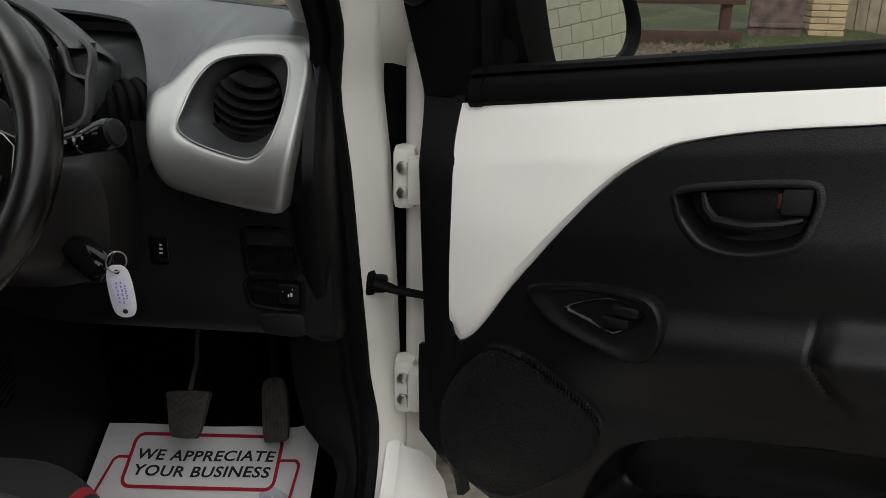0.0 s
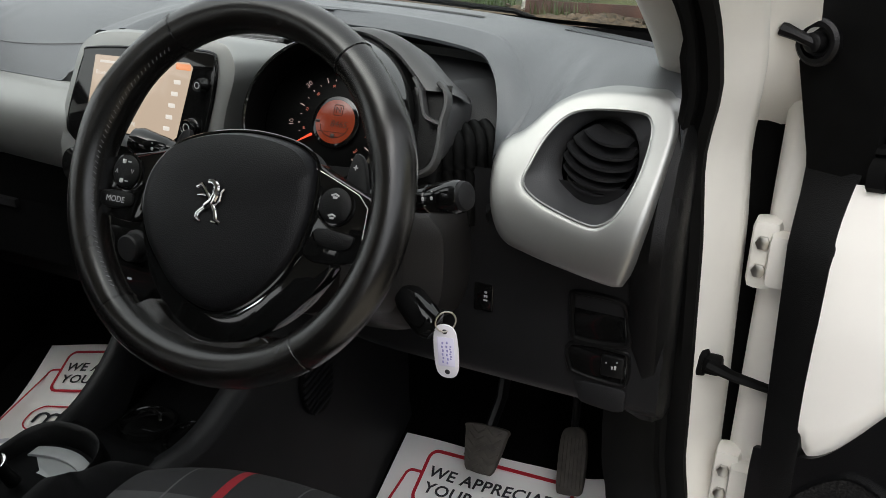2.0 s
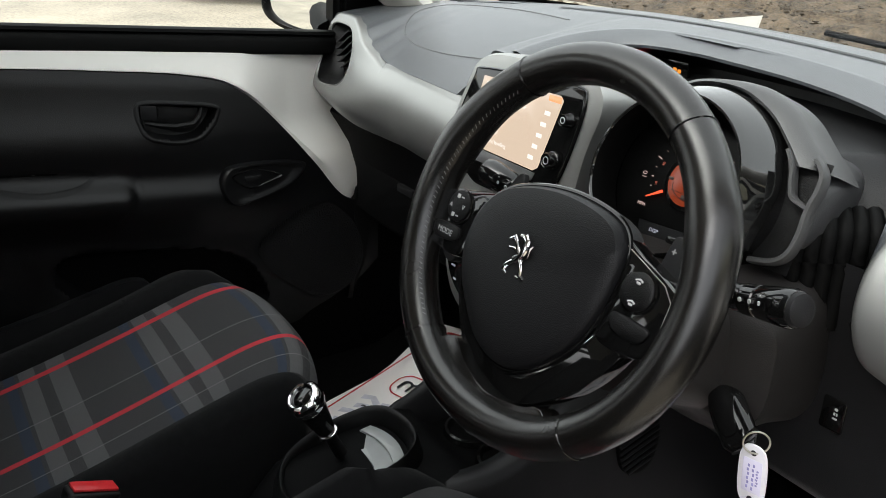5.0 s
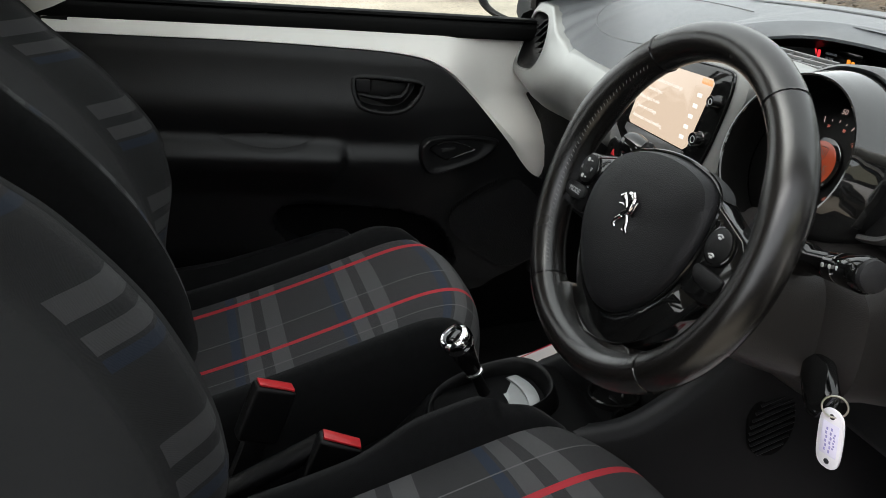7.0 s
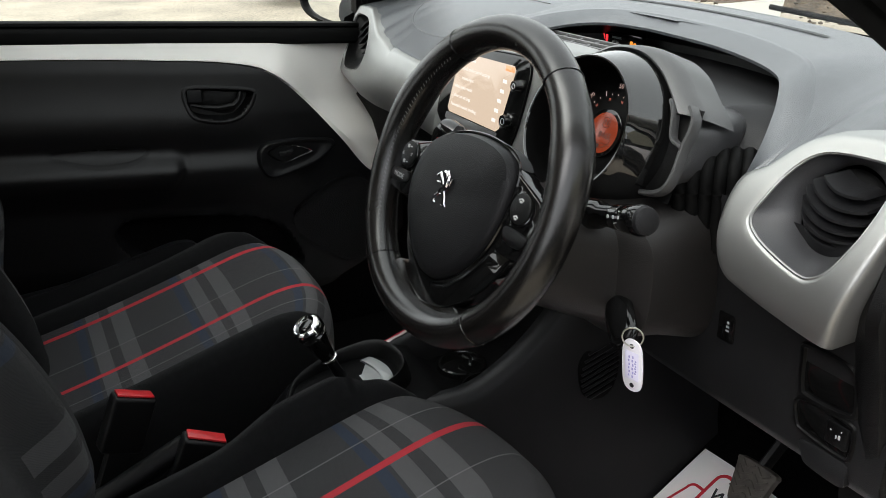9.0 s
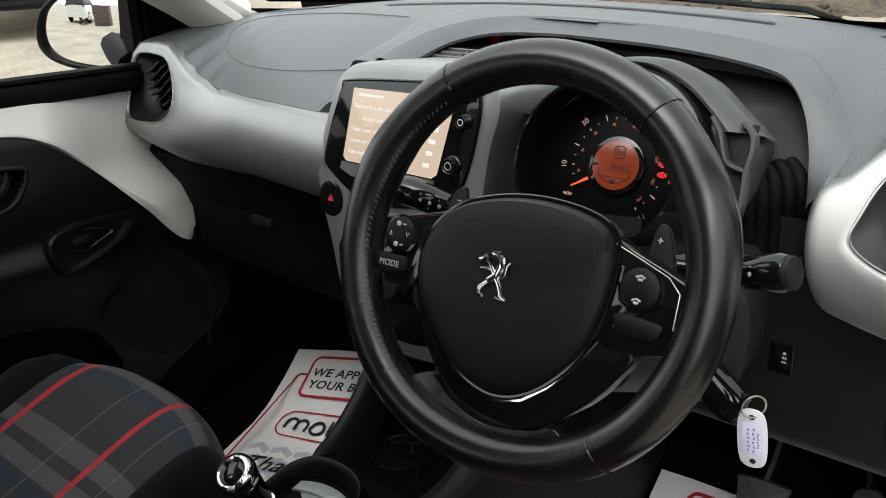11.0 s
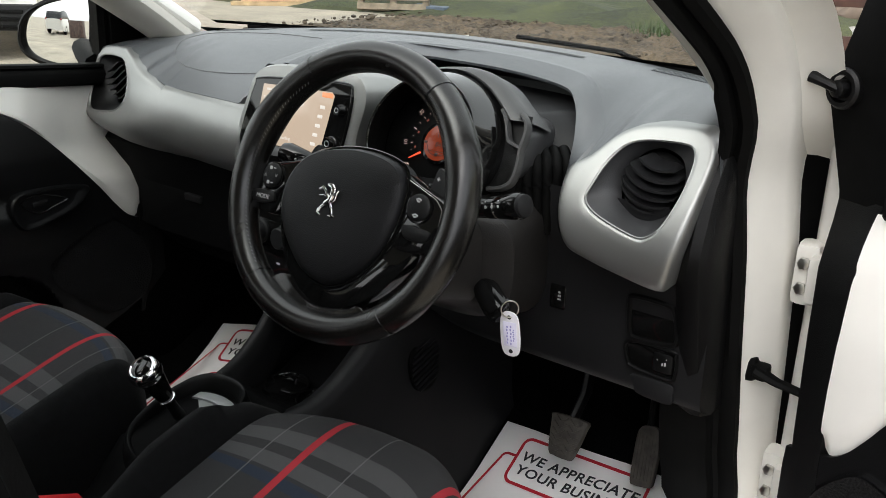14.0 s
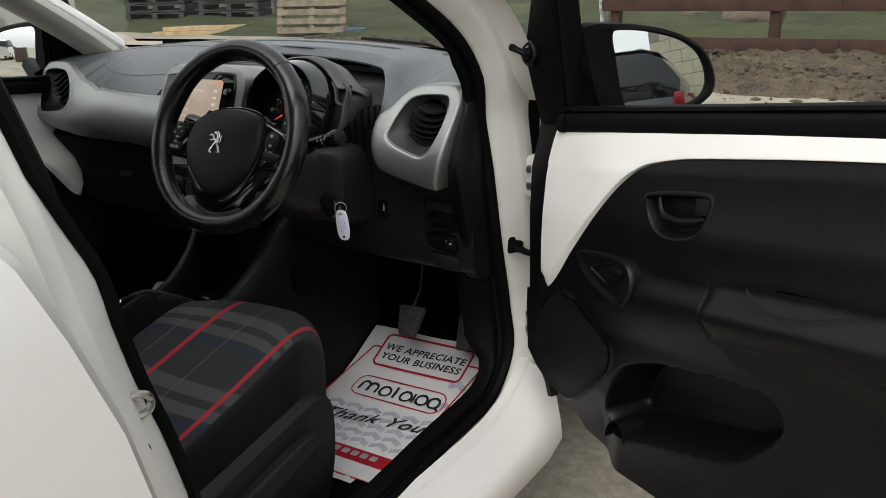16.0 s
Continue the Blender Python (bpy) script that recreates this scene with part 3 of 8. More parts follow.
hedge("hedge", -40, -6, 24, 5.0, 9000, 3, "dark overgrown hedge behind the grass")
hedge("undergrowth", -6, 16, 22, 1.3, 3500, 9, "low dark undergrowth between the tree trunks")
hedge("tree_line", -40, 30, 36, 7, 9000, 12, "far line of dark leafy trees")
for k, (x, y, r) in enumerate(((-4.5, 20, 0.22), (-0.6, 19, 0.25), (1.6, 20.5, 0.2), (3.4, 18.5, 0.28), (5.2, 20, 0.2))):
    f = thing("tree", (x, y, 0), "dark tree trunk with leafy crown at the yard edge", "tree", "trees behind the fence")
    bm = bmesh.new()
    tube(bm, [(x, y, -0.1), (x + 0.05, y, 1.2), (x - 0.05, y, 3.0), (x + 0.1, y, 5.5)], [r * 1.25, r, r * 0.8, r * 0.4], 10)
    for b in range(4):
        a = b * 1.7 + k
        tube(bm, [(x, y, 2.6 + 0.5 * b), (x + 0.9 * math.cos(a), y + 0.9 * math.sin(a), 3.5 + 0.6 * b), (x + 1.8 * math.cos(a), y + 1.8 * math.sin(a), 4.2 + 0.6 * b)], [r * 0.4, r * 0.25, r * 0.1], 6)
    part("trunk", bm, BARK, f)
    verts, faces = [], []
    rng = random.Random(k)
    for _ in range(1300):
        c = Vector((rng.gauss(0, 1.1), rng.gauss(0, 1.1), rng.gauss(0, 0.9)))
        c += Vector((x, y, 5.2)) + 0.5 * Vector((noise.noise(c), noise.noise(c + Vector((5, 0, 0))), 0))
        a = Vector((rng.uniform(-1, 1), rng.uniform(-1, 1), rng.uniform(-1, 1))).normalized() * rng.uniform(0.08, 0.2)
        b = a.orthogonal().normalized() * a.length * 0.6
        q = len(verts)
        verts += [c - a, c + b, c + a, c - b]
        faces.append((q, q + 1, q + 2, q + 3))
    mesh = bpy.data.meshes.new("crown")
    mesh.from_pydata(verts, [], faces)
    settle("crown", mesh, LEAF, f)


def block_wall(name, a, b, height, label):
    """A wall of large cream blocks between two ground points, each block proud of its joints."""
    a, b = Vector((*a, 0)), Vector((*b, 0))
    d = (b - a).normalized()
    s = d.cross(Vector((0, 0, 1)))
    L = (b - a).length
    f = thing(name, (a + b) / 2, label, "wall", kind="structure")
    m = axes(a, d, -s, Vector((0, 0, 1)))
    bm = bmesh.new()
    block(bm, (0, -0.1, 0), (L, -0.006, height), 0.0, m)
    part("mortar_core", bm, MORTAR, f)
    mesh = None
    for r in range(int(height / 0.225)):
        x = -(0.225 if r % 2 else 0.0)
        while x < L:
            if x >= 0 and x + 0.45 <= L:
                if mesh is None:
                    bmb = bmesh.new()
                    block(bmb, (0.005, -0.02, 0.005), (0.44, 0.0, 0.22), 0.004, seg=1)
                    mesh = bpy.data.meshes.new("block")
                    bmb.to_mesh(mesh)
                    bmb.free()
                    mesh.materials.append(BLOCKWORK)
                ob = new("block", mesh)
                ob.parent = f
                ob.matrix_parent_inverse = place_of(f).inverted()
                ob.matrix_basis = m @ Matrix.Translation((x, 0, r * 0.225))
            x += 0.45
    return f


block_wall("block_wall", (5.2, -0.05), (5.2, 4.0), 2.7, "wall of large cream concrete blocks")


def small_car(name, x0, x1, tail, nose, label, paint):
    """A parked hatchback seen in the door mirror: its tail towards the open door."""
    f = thing(name, ((x0 + x1) / 2, (tail + nose) / 2, 0), label, "car")
    c, L = (x0 + x1) / 2, nose - tail
    half = (x1 - x0) / 2

    def hull(spec):
        bm = bmesh.new()
        rows = []
        for t, w, lo, hi in spec:
            y = tail + L * t
            rows.append([(c - half * w, y, lo), (c - half * w * 1.02, y, lo + 0.25 * (hi - lo)), (c - half * w, y, lo + 0.7 * (hi - lo)), (c - half * w * 0.92, y, lo + 0.95 * (hi - lo)), (c, y, hi), (c + half * w * 0.92, y, lo + 0.95 * (hi - lo)), (c + half * w, y, lo + 0.7 * (hi - lo)), (c + half * w * 1.02, y, lo + 0.25 * (hi - lo)), (c + half * w, y, lo)])
        loft(bm, rows)
        for row in (rows[0], rows[-1]):
            bm.faces.new([bm.verts.new(p) for p in row])
        return bm
    part("body", hull([(0, 0.86, 0.3, 0.95), (0.02, 0.93, 0.24, 0.99), (0.1, 0.99, 0.2, 0.99), (0.5, 1.0, 0.2, 0.97), (0.72, 0.99, 0.2, 0.95), (0.9, 0.95, 0.22, 0.82), (0.98, 0.86, 0.26, 0.72), (1.0, 0.8, 0.3, 0.62)]), paint, f)
    part("glasshouse", hull([(0.01, 0.80, 0.93, 1.12), (0.06, 0.82, 0.93, 1.36), (0.12, 0.82, 0.93, 1.45), (0.3, 0.83, 0.93, 1.50), (0.5, 0.82, 0.93, 1.46), (0.62, 0.80, 0.93, 1.25), (0.73, 0.78, 0.93, 0.97)]), DARK_GLASS, f, "tinted car glass")
    bm = bmesh.new()
    loft(bm, [[(c + half * k, tail + L * t, z) for k in (-0.74, -0.4, 0, 0.4, 0.74)] for t, z in ((0.07, 1.40), (0.12, 1.465), (0.3, 1.512), (0.48, 1.475))])
    part("roof", bm, paint, f)
    for sx in (-1, 1):
        bm = bmesh.new()
        block(bm, (c + sx * half * 0.82 - 0.07, tail - 0.10, 0.86), (c + sx * half * 0.82 + 0.07, tail + 0.012, 1.0), 0.03)
        part("tail_lamp", bm, TAIL_RED, f, "red tail lamp")
        for t in (0.18, 0.82):
            y = tail + L * t
            bm = bmesh.new()
            loft(bm, [[(c + sx * (half - 0.19 + dx), y + r * math.cos(a), 0.31 + r * math.sin(a)) for a in [2 * math.pi * k / 32 for k in range(32)]] for dx, r in ((0, 0.2), (0, 0.29), (0.03, 0.31), (0.17, 0.31), (0.2, 0.28), (0.2, 0.2), (0.17, 0.05))], closed=True)
            part("wheel", bm, RUBBER, f)
    return f


DARK_PAINT = material("dark_grey_car_paint", (0.03, 0.032, 0.036), 0.25, coat=0.6, vary=0.06, vary_size=3)
small_car("dark_hatchback", 2.75, 4.45, 0.88, -3.0, "dark grey parked hatchback with tinted glass", DARK_PAINT)
small_car("white_hatchback", -6.9, -5.2, -13.0, -16.8, "white parked hatchback across the yard", WHITE)


def van(x0, x1, y0, y1):
    """A white van: its end with bumper and plate at y0, its side at x1."""
    f = thing("white_van", ((x0 + x1) / 2, (y0 + y1) / 2, 0), "white panel van parked across the yard", "van")
    bm = bmesh.new()
    arch = [(y1, 0.35), (y1, 1.0), (y1 - 0.2, 1.75), (y1 - 0.6, 1.95), (y0 + 0.25, 1.95), (y0 + 0.08, 1.85), (y0, 1.1), (y0, 0.35), (y0 + 0.72, 0.35)]
    arch += [(y0 + 1.1 - 0.38 * math.cos(a), 0.36 + 0.38 * math.sin(a)) for a in [math.pi * k / 10 for k in range(11)]]
    loft(bm, [[(x, y, z) for y, z in arch] for x in (x0, x0 + 0.06, x1 - 0.06, x1)], closed=True, caps=True)
    bmesh.ops.triangulate(bm, faces=bm.faces[:])
    part("body", bm, WHITE, f)
    bm = bmesh.new()
    block(bm, (x0 + 0.02, y0 - 0.10, 0.28), (x1 - 0.02, y0 + 0.05, 0.52), 0.03)
    bumper = part("bumper", bm, DARK, f, "dark plastic bumper")
    for k in range(3):
        bm = bmesh.new()
        block(bm, (x0 + 0.1, y0 - 0.115, 0.30 + 0.07 * k), (x1 - 0.1, y0 - 0.09, 0.335 + 0.07 * k), 0.01)
        part("bumper_rib", bm, RUBBER, bumper)
    bm = bmesh.new()
    block(bm, ((x0 + x1) / 2 + 0.30, y0 - 0.015, 0.56), ((x0 + x1) / 2 + 0.82, y0 + 0.01, 0.67), 0.01)
    plate_ = part("plate", bm, PAPER, f, "pale registration plate with plain bars")
    for k in range(6):
        bm = bmesh.new()
        block(bm, ((x0 + x1) / 2 + 0.34 + 0.075 * k, y0 - 0.019, 0.58), ((x0 + x1) / 2 + 0.385 + 0.075 * k, y0 - 0.014, 0.65), 0)
        part("plate_bar", bm, BLACK_INK, plate_)
    for x in (x0 + 0.08, x1 - 0.08):
        bm = bmesh.new()
        block(bm, (x - 0.06, y0 - 0.02, 0.75), (x + 0.06, y0 + 0.03, 1.10), 0.02)
        part("tail_lamp", bm, TAIL_RED, f)
    for y in (y0 + 1.1, y1 - 0.8):
        bm = bmesh.new()
        loft(bm, [[(x1 - 0.22 + dx, y + r * math.cos(a), 0.32 + r * math.sin(a)) for a in [2 * math.pi * k / 32 for k in range(32)]] for dx, r in ((0, 0.2), (0, 0.30), (0.03, 0.32), (0.17, 0.32), (0.2, 0.29), (0.2, 0.2), (0.17, 0.05))], closed=True)
        part("wheel", bm, RUBBER, f)
    return f


v = van(-9.2, -7.2, 4.15, 8.6)
turn = Matrix.Translation((-7.2, 4.15, 0)) @ Matrix.Rotation(radians(42), 4, "Z") @ Matrix.Translation((7.2, -4.15, 0))
v.matrix_basis = turn @ v.matrix_basis
bm = bmesh.new()
block(bm, (-4.3, -12.2, 0.0), (-3.3, -11.4, 0.95), 0.02)
lump("timber_crate", bm, RUST, "brown timber crate on the yard", "crate")

# ---- the car's body ----
def side_x(z):
    """Half width of the door opening's seal line at a height."""
    return lerp_table([(0.28, 0.668), (0.45, 0.666), (0.6, 0.662), (0.78, 0.655), (0.95, 0.640), (1.05, 0.618), (1.38, 0.52)], z)


car = thing("parked_hatchback", (0, -0.2, 0), "white five-door hatchback body shell with its door open", "car")

OPENING = [(0.10, 1.395), (0.30, 1.36), (0.55, 1.235), (0.76, 1.105), (0.875, 1.025), (0.93, 0.955), (0.955, 0.87), (0.972, 0.75), (0.99, 0.62),
           (1.012, 0.50), (1.005, 0.42), (0.96, 0.355), (0.88, 0.325), (0.6, 0.318), (0.35, 0.322), (0.25, 0.345), (0.197, 0.42),
           (0.190, 0.52), (0.168, 0.62), (0.128, 0.78), (0.098, 0.95), (0.068, 1.1), (0.025, 1.25), (0.02, 1.36)]
RING = resample(rounded([(p[0], p[1], 0) for p in OPENING], 8), 140)


def ring_row(base_out, dx, rear=0.0, slim=False, deep=False):
    """The opening's outline, set outwards by out from its middle, dx further from the car's centre."""
    row = []
    n = len(RING)
    for i, p in enumerate(RING):
        out = base_out
        t = (RING[(i + 1) % n] - RING[i - 1]).normalized()
        nrm = Vector((-t.y, t.x, 0))
        if nrm.dot(p - Vector((0.5, 0.8, 0))) < 0:
            nrm = -nrm
        if slim and out < -0.008:
            out *= 1 + 0.08 * step(0.35, 0.22, p.x) * step(0.42, 0.55, p.y)
        if p.x < 0.3 and 0.45 < p.y < 1.0 and base_out > -0.006 and dx < 0.03:
            out -= lerp_table([(0.46, 0.0), (0.55, 0.020), (0.65, 0.022), (0.72, 0.020), (0.8, 0.022), (0.84, 0.026), (0.87, 0.022), (0.9, 0.014), (0.94, 0.005), (0.97, 0.0)], p.y)
        q = p + nrm * (out + rear * step(0.35, 0.2, p.x) * step(0.40, 0.5, p.y))
        k = 1 - max(0.88 * step(0.90, 1.02, p.y) * step(0.2, 0.35, p.x), 0.6 * step(0.42, 0.36, p.y)) if slim and dx < 0 else 1.0
        if slim and dx < 0:
            k = min(k, 1 - 0.8 * step(0.80, 0.90, p.x) * step(0.55, 0.75, p.y))
        if k < 1 and out < 0:
            q = p + nrm * out * (0.4 + 0.6 * k)
        front = step(0.82, 0.92, p.x) * step(0.40, 0.50, p.y) * step(0.95, 0.86, p.y)
        if dx > 0.04:
            q += Vector((0.026 * front, 0, 0))
        if deep:
            q += Vector((0.06 * front, -0.05 * step(0.42, 0.35, p.y), 0))
        row.append(Vector((side_x(p.y) + dx * k - 0.017 * step(0.5, 0.8, p.x) * step(1.05, 0.9, p.y) - 0.013 * front, q.x, q.y)))
    return row


bm = bmesh.new()
loft(bm, [ring_row(0.010, 0.006), ring_row(0.012, 0.010), ring_row(0.015, 0.014), ring_row(0.030, 0.046), ring_row(0.036, 0.050), ring_row(0.050, 0.050, deep=True), ring_row(0.056, 0.060, deep=True), ring_row(0.062, 0.078, 0.006, deep=True), ring_row(0.062, 0.092, 0.11, deep=True)], closed=True)
part("door_jamb", bm, WHITE_JAMB, car, "white painted door jamb")
bm = bmesh.new()
rows = []
for dy, dz in ((0.019, 0.012), (0.013, 0.018), (0.005, 0.016), (0.001, 0.006), (0.004, -0.006), (0.0, -0.012), (-0.006, -0.012), (-0.014, -0.016), (-0.018, -0.030), (-0.030, -0.045), (-0.030, -0.075)):
    rows.append(ring_row(dy - 0.006, dz, slim=True))
loft(bm, rows, closed=True)
part("door_seal", bm, RUBBER, car, "black rubber door seal")

# outer skin: front wing, sill, rear door, roof


def skin(bm, ys, zs, fx):
    loft(bm, [[(fx(y, z), y, z) for z in zs] for y in ys])


def side_skin(y, z):
    return lerp_table([(0.18, 0.735), (0.28, 0.765), (0.45, 0.795), (0.62, 0.80), (0.8, 0.785), (0.93, 0.755), (0.97, 0.735), (1.0, 0.70)], z) - 0.02 * step(0.9, 2.4, y) - 0.03 * step(0.4, 1.6, -y)


bm = bmesh.new()
def rear_edge(z):
    return lerp_table([(0.27, 0.104), (0.5, 0.098), (0.688, 0.081), (0.784, 0.059), (0.886, 0.027), (0.932, 0.010), (0.965, -0.012), (0.99, -0.03)], z)


skin(bm, [0.018, 0.012, 0.0, -0.03, -0.1, -0.25, -0.45, -0.6, -0.72], [0.27, 0.3, 0.36, 0.45, 0.55, 0.65, 0.75, 0.85, 0.92, 0.955, 0.97, 0.975],
     lambda y, z: side_skin(y, z) - 0.012 * step(0.0, 0.02, y) - 0.03 * step(0.0, 0.018, y) * 0.5)
for q in bm.verts:
    q.co.y += (rear_edge(q.co.z) - 0.018) * step(-0.45, 0.0, q.co.y)
bmesh.ops.solidify(bm, geom=bm.faces[:], thickness=0.03)
part("rear_door", bm, WHITE, car, "closed white rear door")
bm = bmesh.new()
skin(bm, [1.07, 1.075, 1.1, 1.25, 1.5, 1.8, 2.1, 2.35], [0.42, 0.5, 0.6, 0.68, 0.74, 0.78, 0.80], lambda y, z: side_skin(y, z) - 0.25 * step(1.7, 2.45, y) * 0.6 - 0.10 * step(0.68, 0.84, z))
bmesh.ops.solidify(bm, geom=bm.faces[:], thickness=0.02)
part("front_wing", bm, WHITE, car, "white front wing")
bm = bmesh.new()
loft(bm, [[(0.676, y, 0.318 + r), (0.694, y, 0.314 + r), (0.698, y, 0.308 + r), (0.703, y, 0.305 + r), (0.724, y, 0.300 + r), (0.728, y, 0.295 + r), (0.733, y, 0.293 + r), (0.756, y, 0.283 + 0.6 * r), (0.768, y, 0.268), (0.772, y, 0.23), (0.745, y, 0.17), (0.6, y, 0.16)] for y, r in ((-0.75, 0), (0.0, 0), (0.3, 0), (0.6, 0), (0.80, 0), (0.87, 0.004), (0.93, 0.018), (0.98, 0.045), (1.02, 0.075))])
bmesh.ops.solidify(bm, geom=bm.faces[:], thickness=0.006)
part("sill", bm, WHITE, car, "white painted door sill")
# roof, pillars on the far side, rear quarter
bm = bmesh.new()
loft(bm, [[(x, y, 1.46 - 0.08 * (x / 0.6) ** 2 - 0.05 * step(0.1, 0.45, y) - 0.10 * step(0.9, 1.6, -y)) for x in (-0.58, -0.5, -0.3, 0, 0.3, 0.5, 0.58)] for y in (0.36, 0.2, -0.2, -0.7, -1.2, -1.6)])
bmesh.ops.solidify(bm, geom=bm.faces[:], thickness=0.03)
part("roof", bm, WHITE, car, "white roof panel")
bm = bmesh.new()
loft(bm, [[(x, y, 1.415 - 0.08 * (x / 0.6) ** 2 - 0.05 * step(0.1, 0.45, y) - 0.10 * step(0.9, 1.6, -y)) for x in (-0.56, -0.3, 0, 0.3, 0.56)] for y in (0.36, 0.1, -0.3, -0.8, -1.2, -1.58)])
part("headliner", bm, CREAM, car, "pale grey headliner")
for s in (1, -1):
    bm = bmesh.new()
    A = [(0.592, 1.085, 0.935), (0.588, 0.98, 1.01), (0.570, 0.79, 1.125), (0.533, 0.50, 1.29), (0.50, 0.28, 1.385)]
    tube(bm, [(s * x if s > 0 else s * (x + 0.022), y, z) for x, y, z in rounded(A, 6, False)], [0.034 if s > 0 else 0.058] * 25, 12, flat=0.75 if s > 0 else 0.5)
    part("pillar_trim", bm, CREAM, car, "pale windscreen pillar trim")
    bm = bmesh.new()
    A = [(0.615, 1.12, 0.955), (0.612, 0.99, 1.04), (0.597, 0.80, 1.155), (0.56, 0.52, 1.32), (0.53, 0.28, 1.425)]
    tube(bm, [(s * x, y, z) for x, y, z in rounded(A, 6, False)], [0.032] * 25, 10, flat=0.8)
    part("windscreen_pillar", bm, WHITE, car)
    bm = bmesh.new()
    B = [(0.64, 0.05, 0.95), (0.60, -0.01, 1.15), (0.53, -0.05, 1.40)] if s < 0 else [(0.60, 0.02, 1.0), (0.58, -0.04, 1.15), (0.53, -0.07, 1.40)]
    tube(bm, [(s * x, y, z) for x, y, z in rounded(B, 5, False)], [0.05] * 11, 10, flat=0.5, up=(1, 0, 0))
    part("door_pillar", bm, CREAM if s < 0 else DARK, car)
    bm = bmesh.new()
    B = [(0.70, -0.85, 0.95), (0.62, -1.05, 1.2), (0.54, -1.2, 1.39)]
    tube(bm, [(s * x, y, z) for x, y, z in rounded(B, 5, False)], [0.09] * 11, 10, flat=0.6, up=(1, 0, 0))
    part("rear_pillar", bm, WHITE, car)
# the far side below the windows, and the tail
bm = bmesh.new()
skin(bm, [2.3, 1.8, 1.3, 1.0, 0.6, 0.2, -0.3, -0.8, -1.3, -1.6], [0.18, 0.28, 0.45, 0.62, 0.8, 0.845], lambda y, z: -side_skin(y, z))
bmesh.ops.solidify(bm, geom=bm.faces[:], thickness=0.02)
part("far_side_panel", bm, WHITE, car)
bm = bmesh.new()
loft(bm, [[(x, -1.6 - 0.1 * (1 - (x / 0.75) ** 2), z) for x in (-0.72, -0.4, 0, 0.4, 0.72)] for z in (0.25, 0.5, 0.8, 0.97)])
bmesh.ops.solidify(bm, geom=bm.faces[:], thickness=0.03)
part("tailgate", bm, WHITE, car)
bm = bmesh.new()
loft(bm, [[(-0.74, y, 0.205), (-0.3, y, 0.20), (0.0, y, 0.20), (0.3, y, 0.20), (0.655, y, 0.20)] for y in (1.25, 0.8, 0.3, -0.5, -1.6)])
part("floor_pan", bm, CARPET, car, "black carpeted floor")
bm = bmesh.new()
loft(bm, [[(x, 1.02, 0.20), (x, 1.13, 0.225), (x, 1.28, 0.34), (x, 1.36, 0.55), (x, 1.34, 0.95)] for x in (-0.7, -0.3, 0.0, 0.3, 0.63)])
part("bulkhead", bm, CARPET, car, "black carpeted bulkhead under the dashboard")
bm = bmesh.new()
loft(bm, [[(0.648, y, z) for y in (0.15, 0.5, 0.9, 1.2, 1.36)] for z in (0.19, 0.30, 0.335)])
loft(bm, [[(0.628, 1.03, z), (0.62, 1.1, z), (0.61, 1.36, z)] for z in (0.30, 0.5, 0.7, 0.93)])
part("kick_panel", bm, SHADED_HARD, car, "black footwell side trim")
bm = bmesh.new()
loft(bm, [[(-0.672, y, z) for y in (1.02, 1.1, 1.38)] for z in (0.2, 0.5, 0.93)])
loft(bm, [[(-0.686, y, z) for y in (0.1, 0.6, 1.10)] for z in (0.19, 0.35, 0.54)])
part("kick_panel", bm, SHADED_HARD, car, "black footwell side trim")
bm = bmesh.new()
loft(bm, [[(-0.66, y, z) for y in (-1.5, -0.6, 0.08)] for z in (0.2, 0.5, 0.93)])
part("rear_side_trim", bm, BLACK, car)
bm = bmesh.new()
loft(bm, [[(0.655, y, z) for y in (-1.5, -0.6, 0.06)] for z in (0.2, 0.5, 0.93)])
part("rear_side_trim", bm, BLACK, car)
# bonnet and cowl
bm = bmesh.new()
loft(bm, [[(x, y - 0.12 * (x / 0.7) ** 2 * step(1.9, 2.4, y), z - 0.07 * (x / 0.7) ** 2) for x in (-0.72, -0.5, -0.2, 0.2, 0.5, 0.72)] for y, z in ((1.36, 0.835), (1.6, 0.82), (1.9, 0.78), (2.2, 0.70), (2.4, 0.60), (2.46, 0.45))])
part("bonnet", bm, WHITE, car)
bm = bmesh.new()
loft(bm, [[(x, ws - 0.21 * x * x, z) for x in (-0.62, -0.45, -0.2, 0, 0.2, 0.45, 0.62)] for ws, z in ((1.225, 0.958), (1.26, 0.94), (1.33, 0.89), (1.38, 0.83))])
part("cowl", bm, BLACK, car, "black windscreen cowl")


def screen_point(x, t):
    """A point of the windscreen: t from 0 at its base to 1 at the roof."""
    w = 0.60 - 0.11 * t
    return Vector((x * w, 1.250 - 0.075 * x * x - t * (0.885 - 0.005 * x * x), 0.966 + t * (0.455 - 0.03 * x * x)))


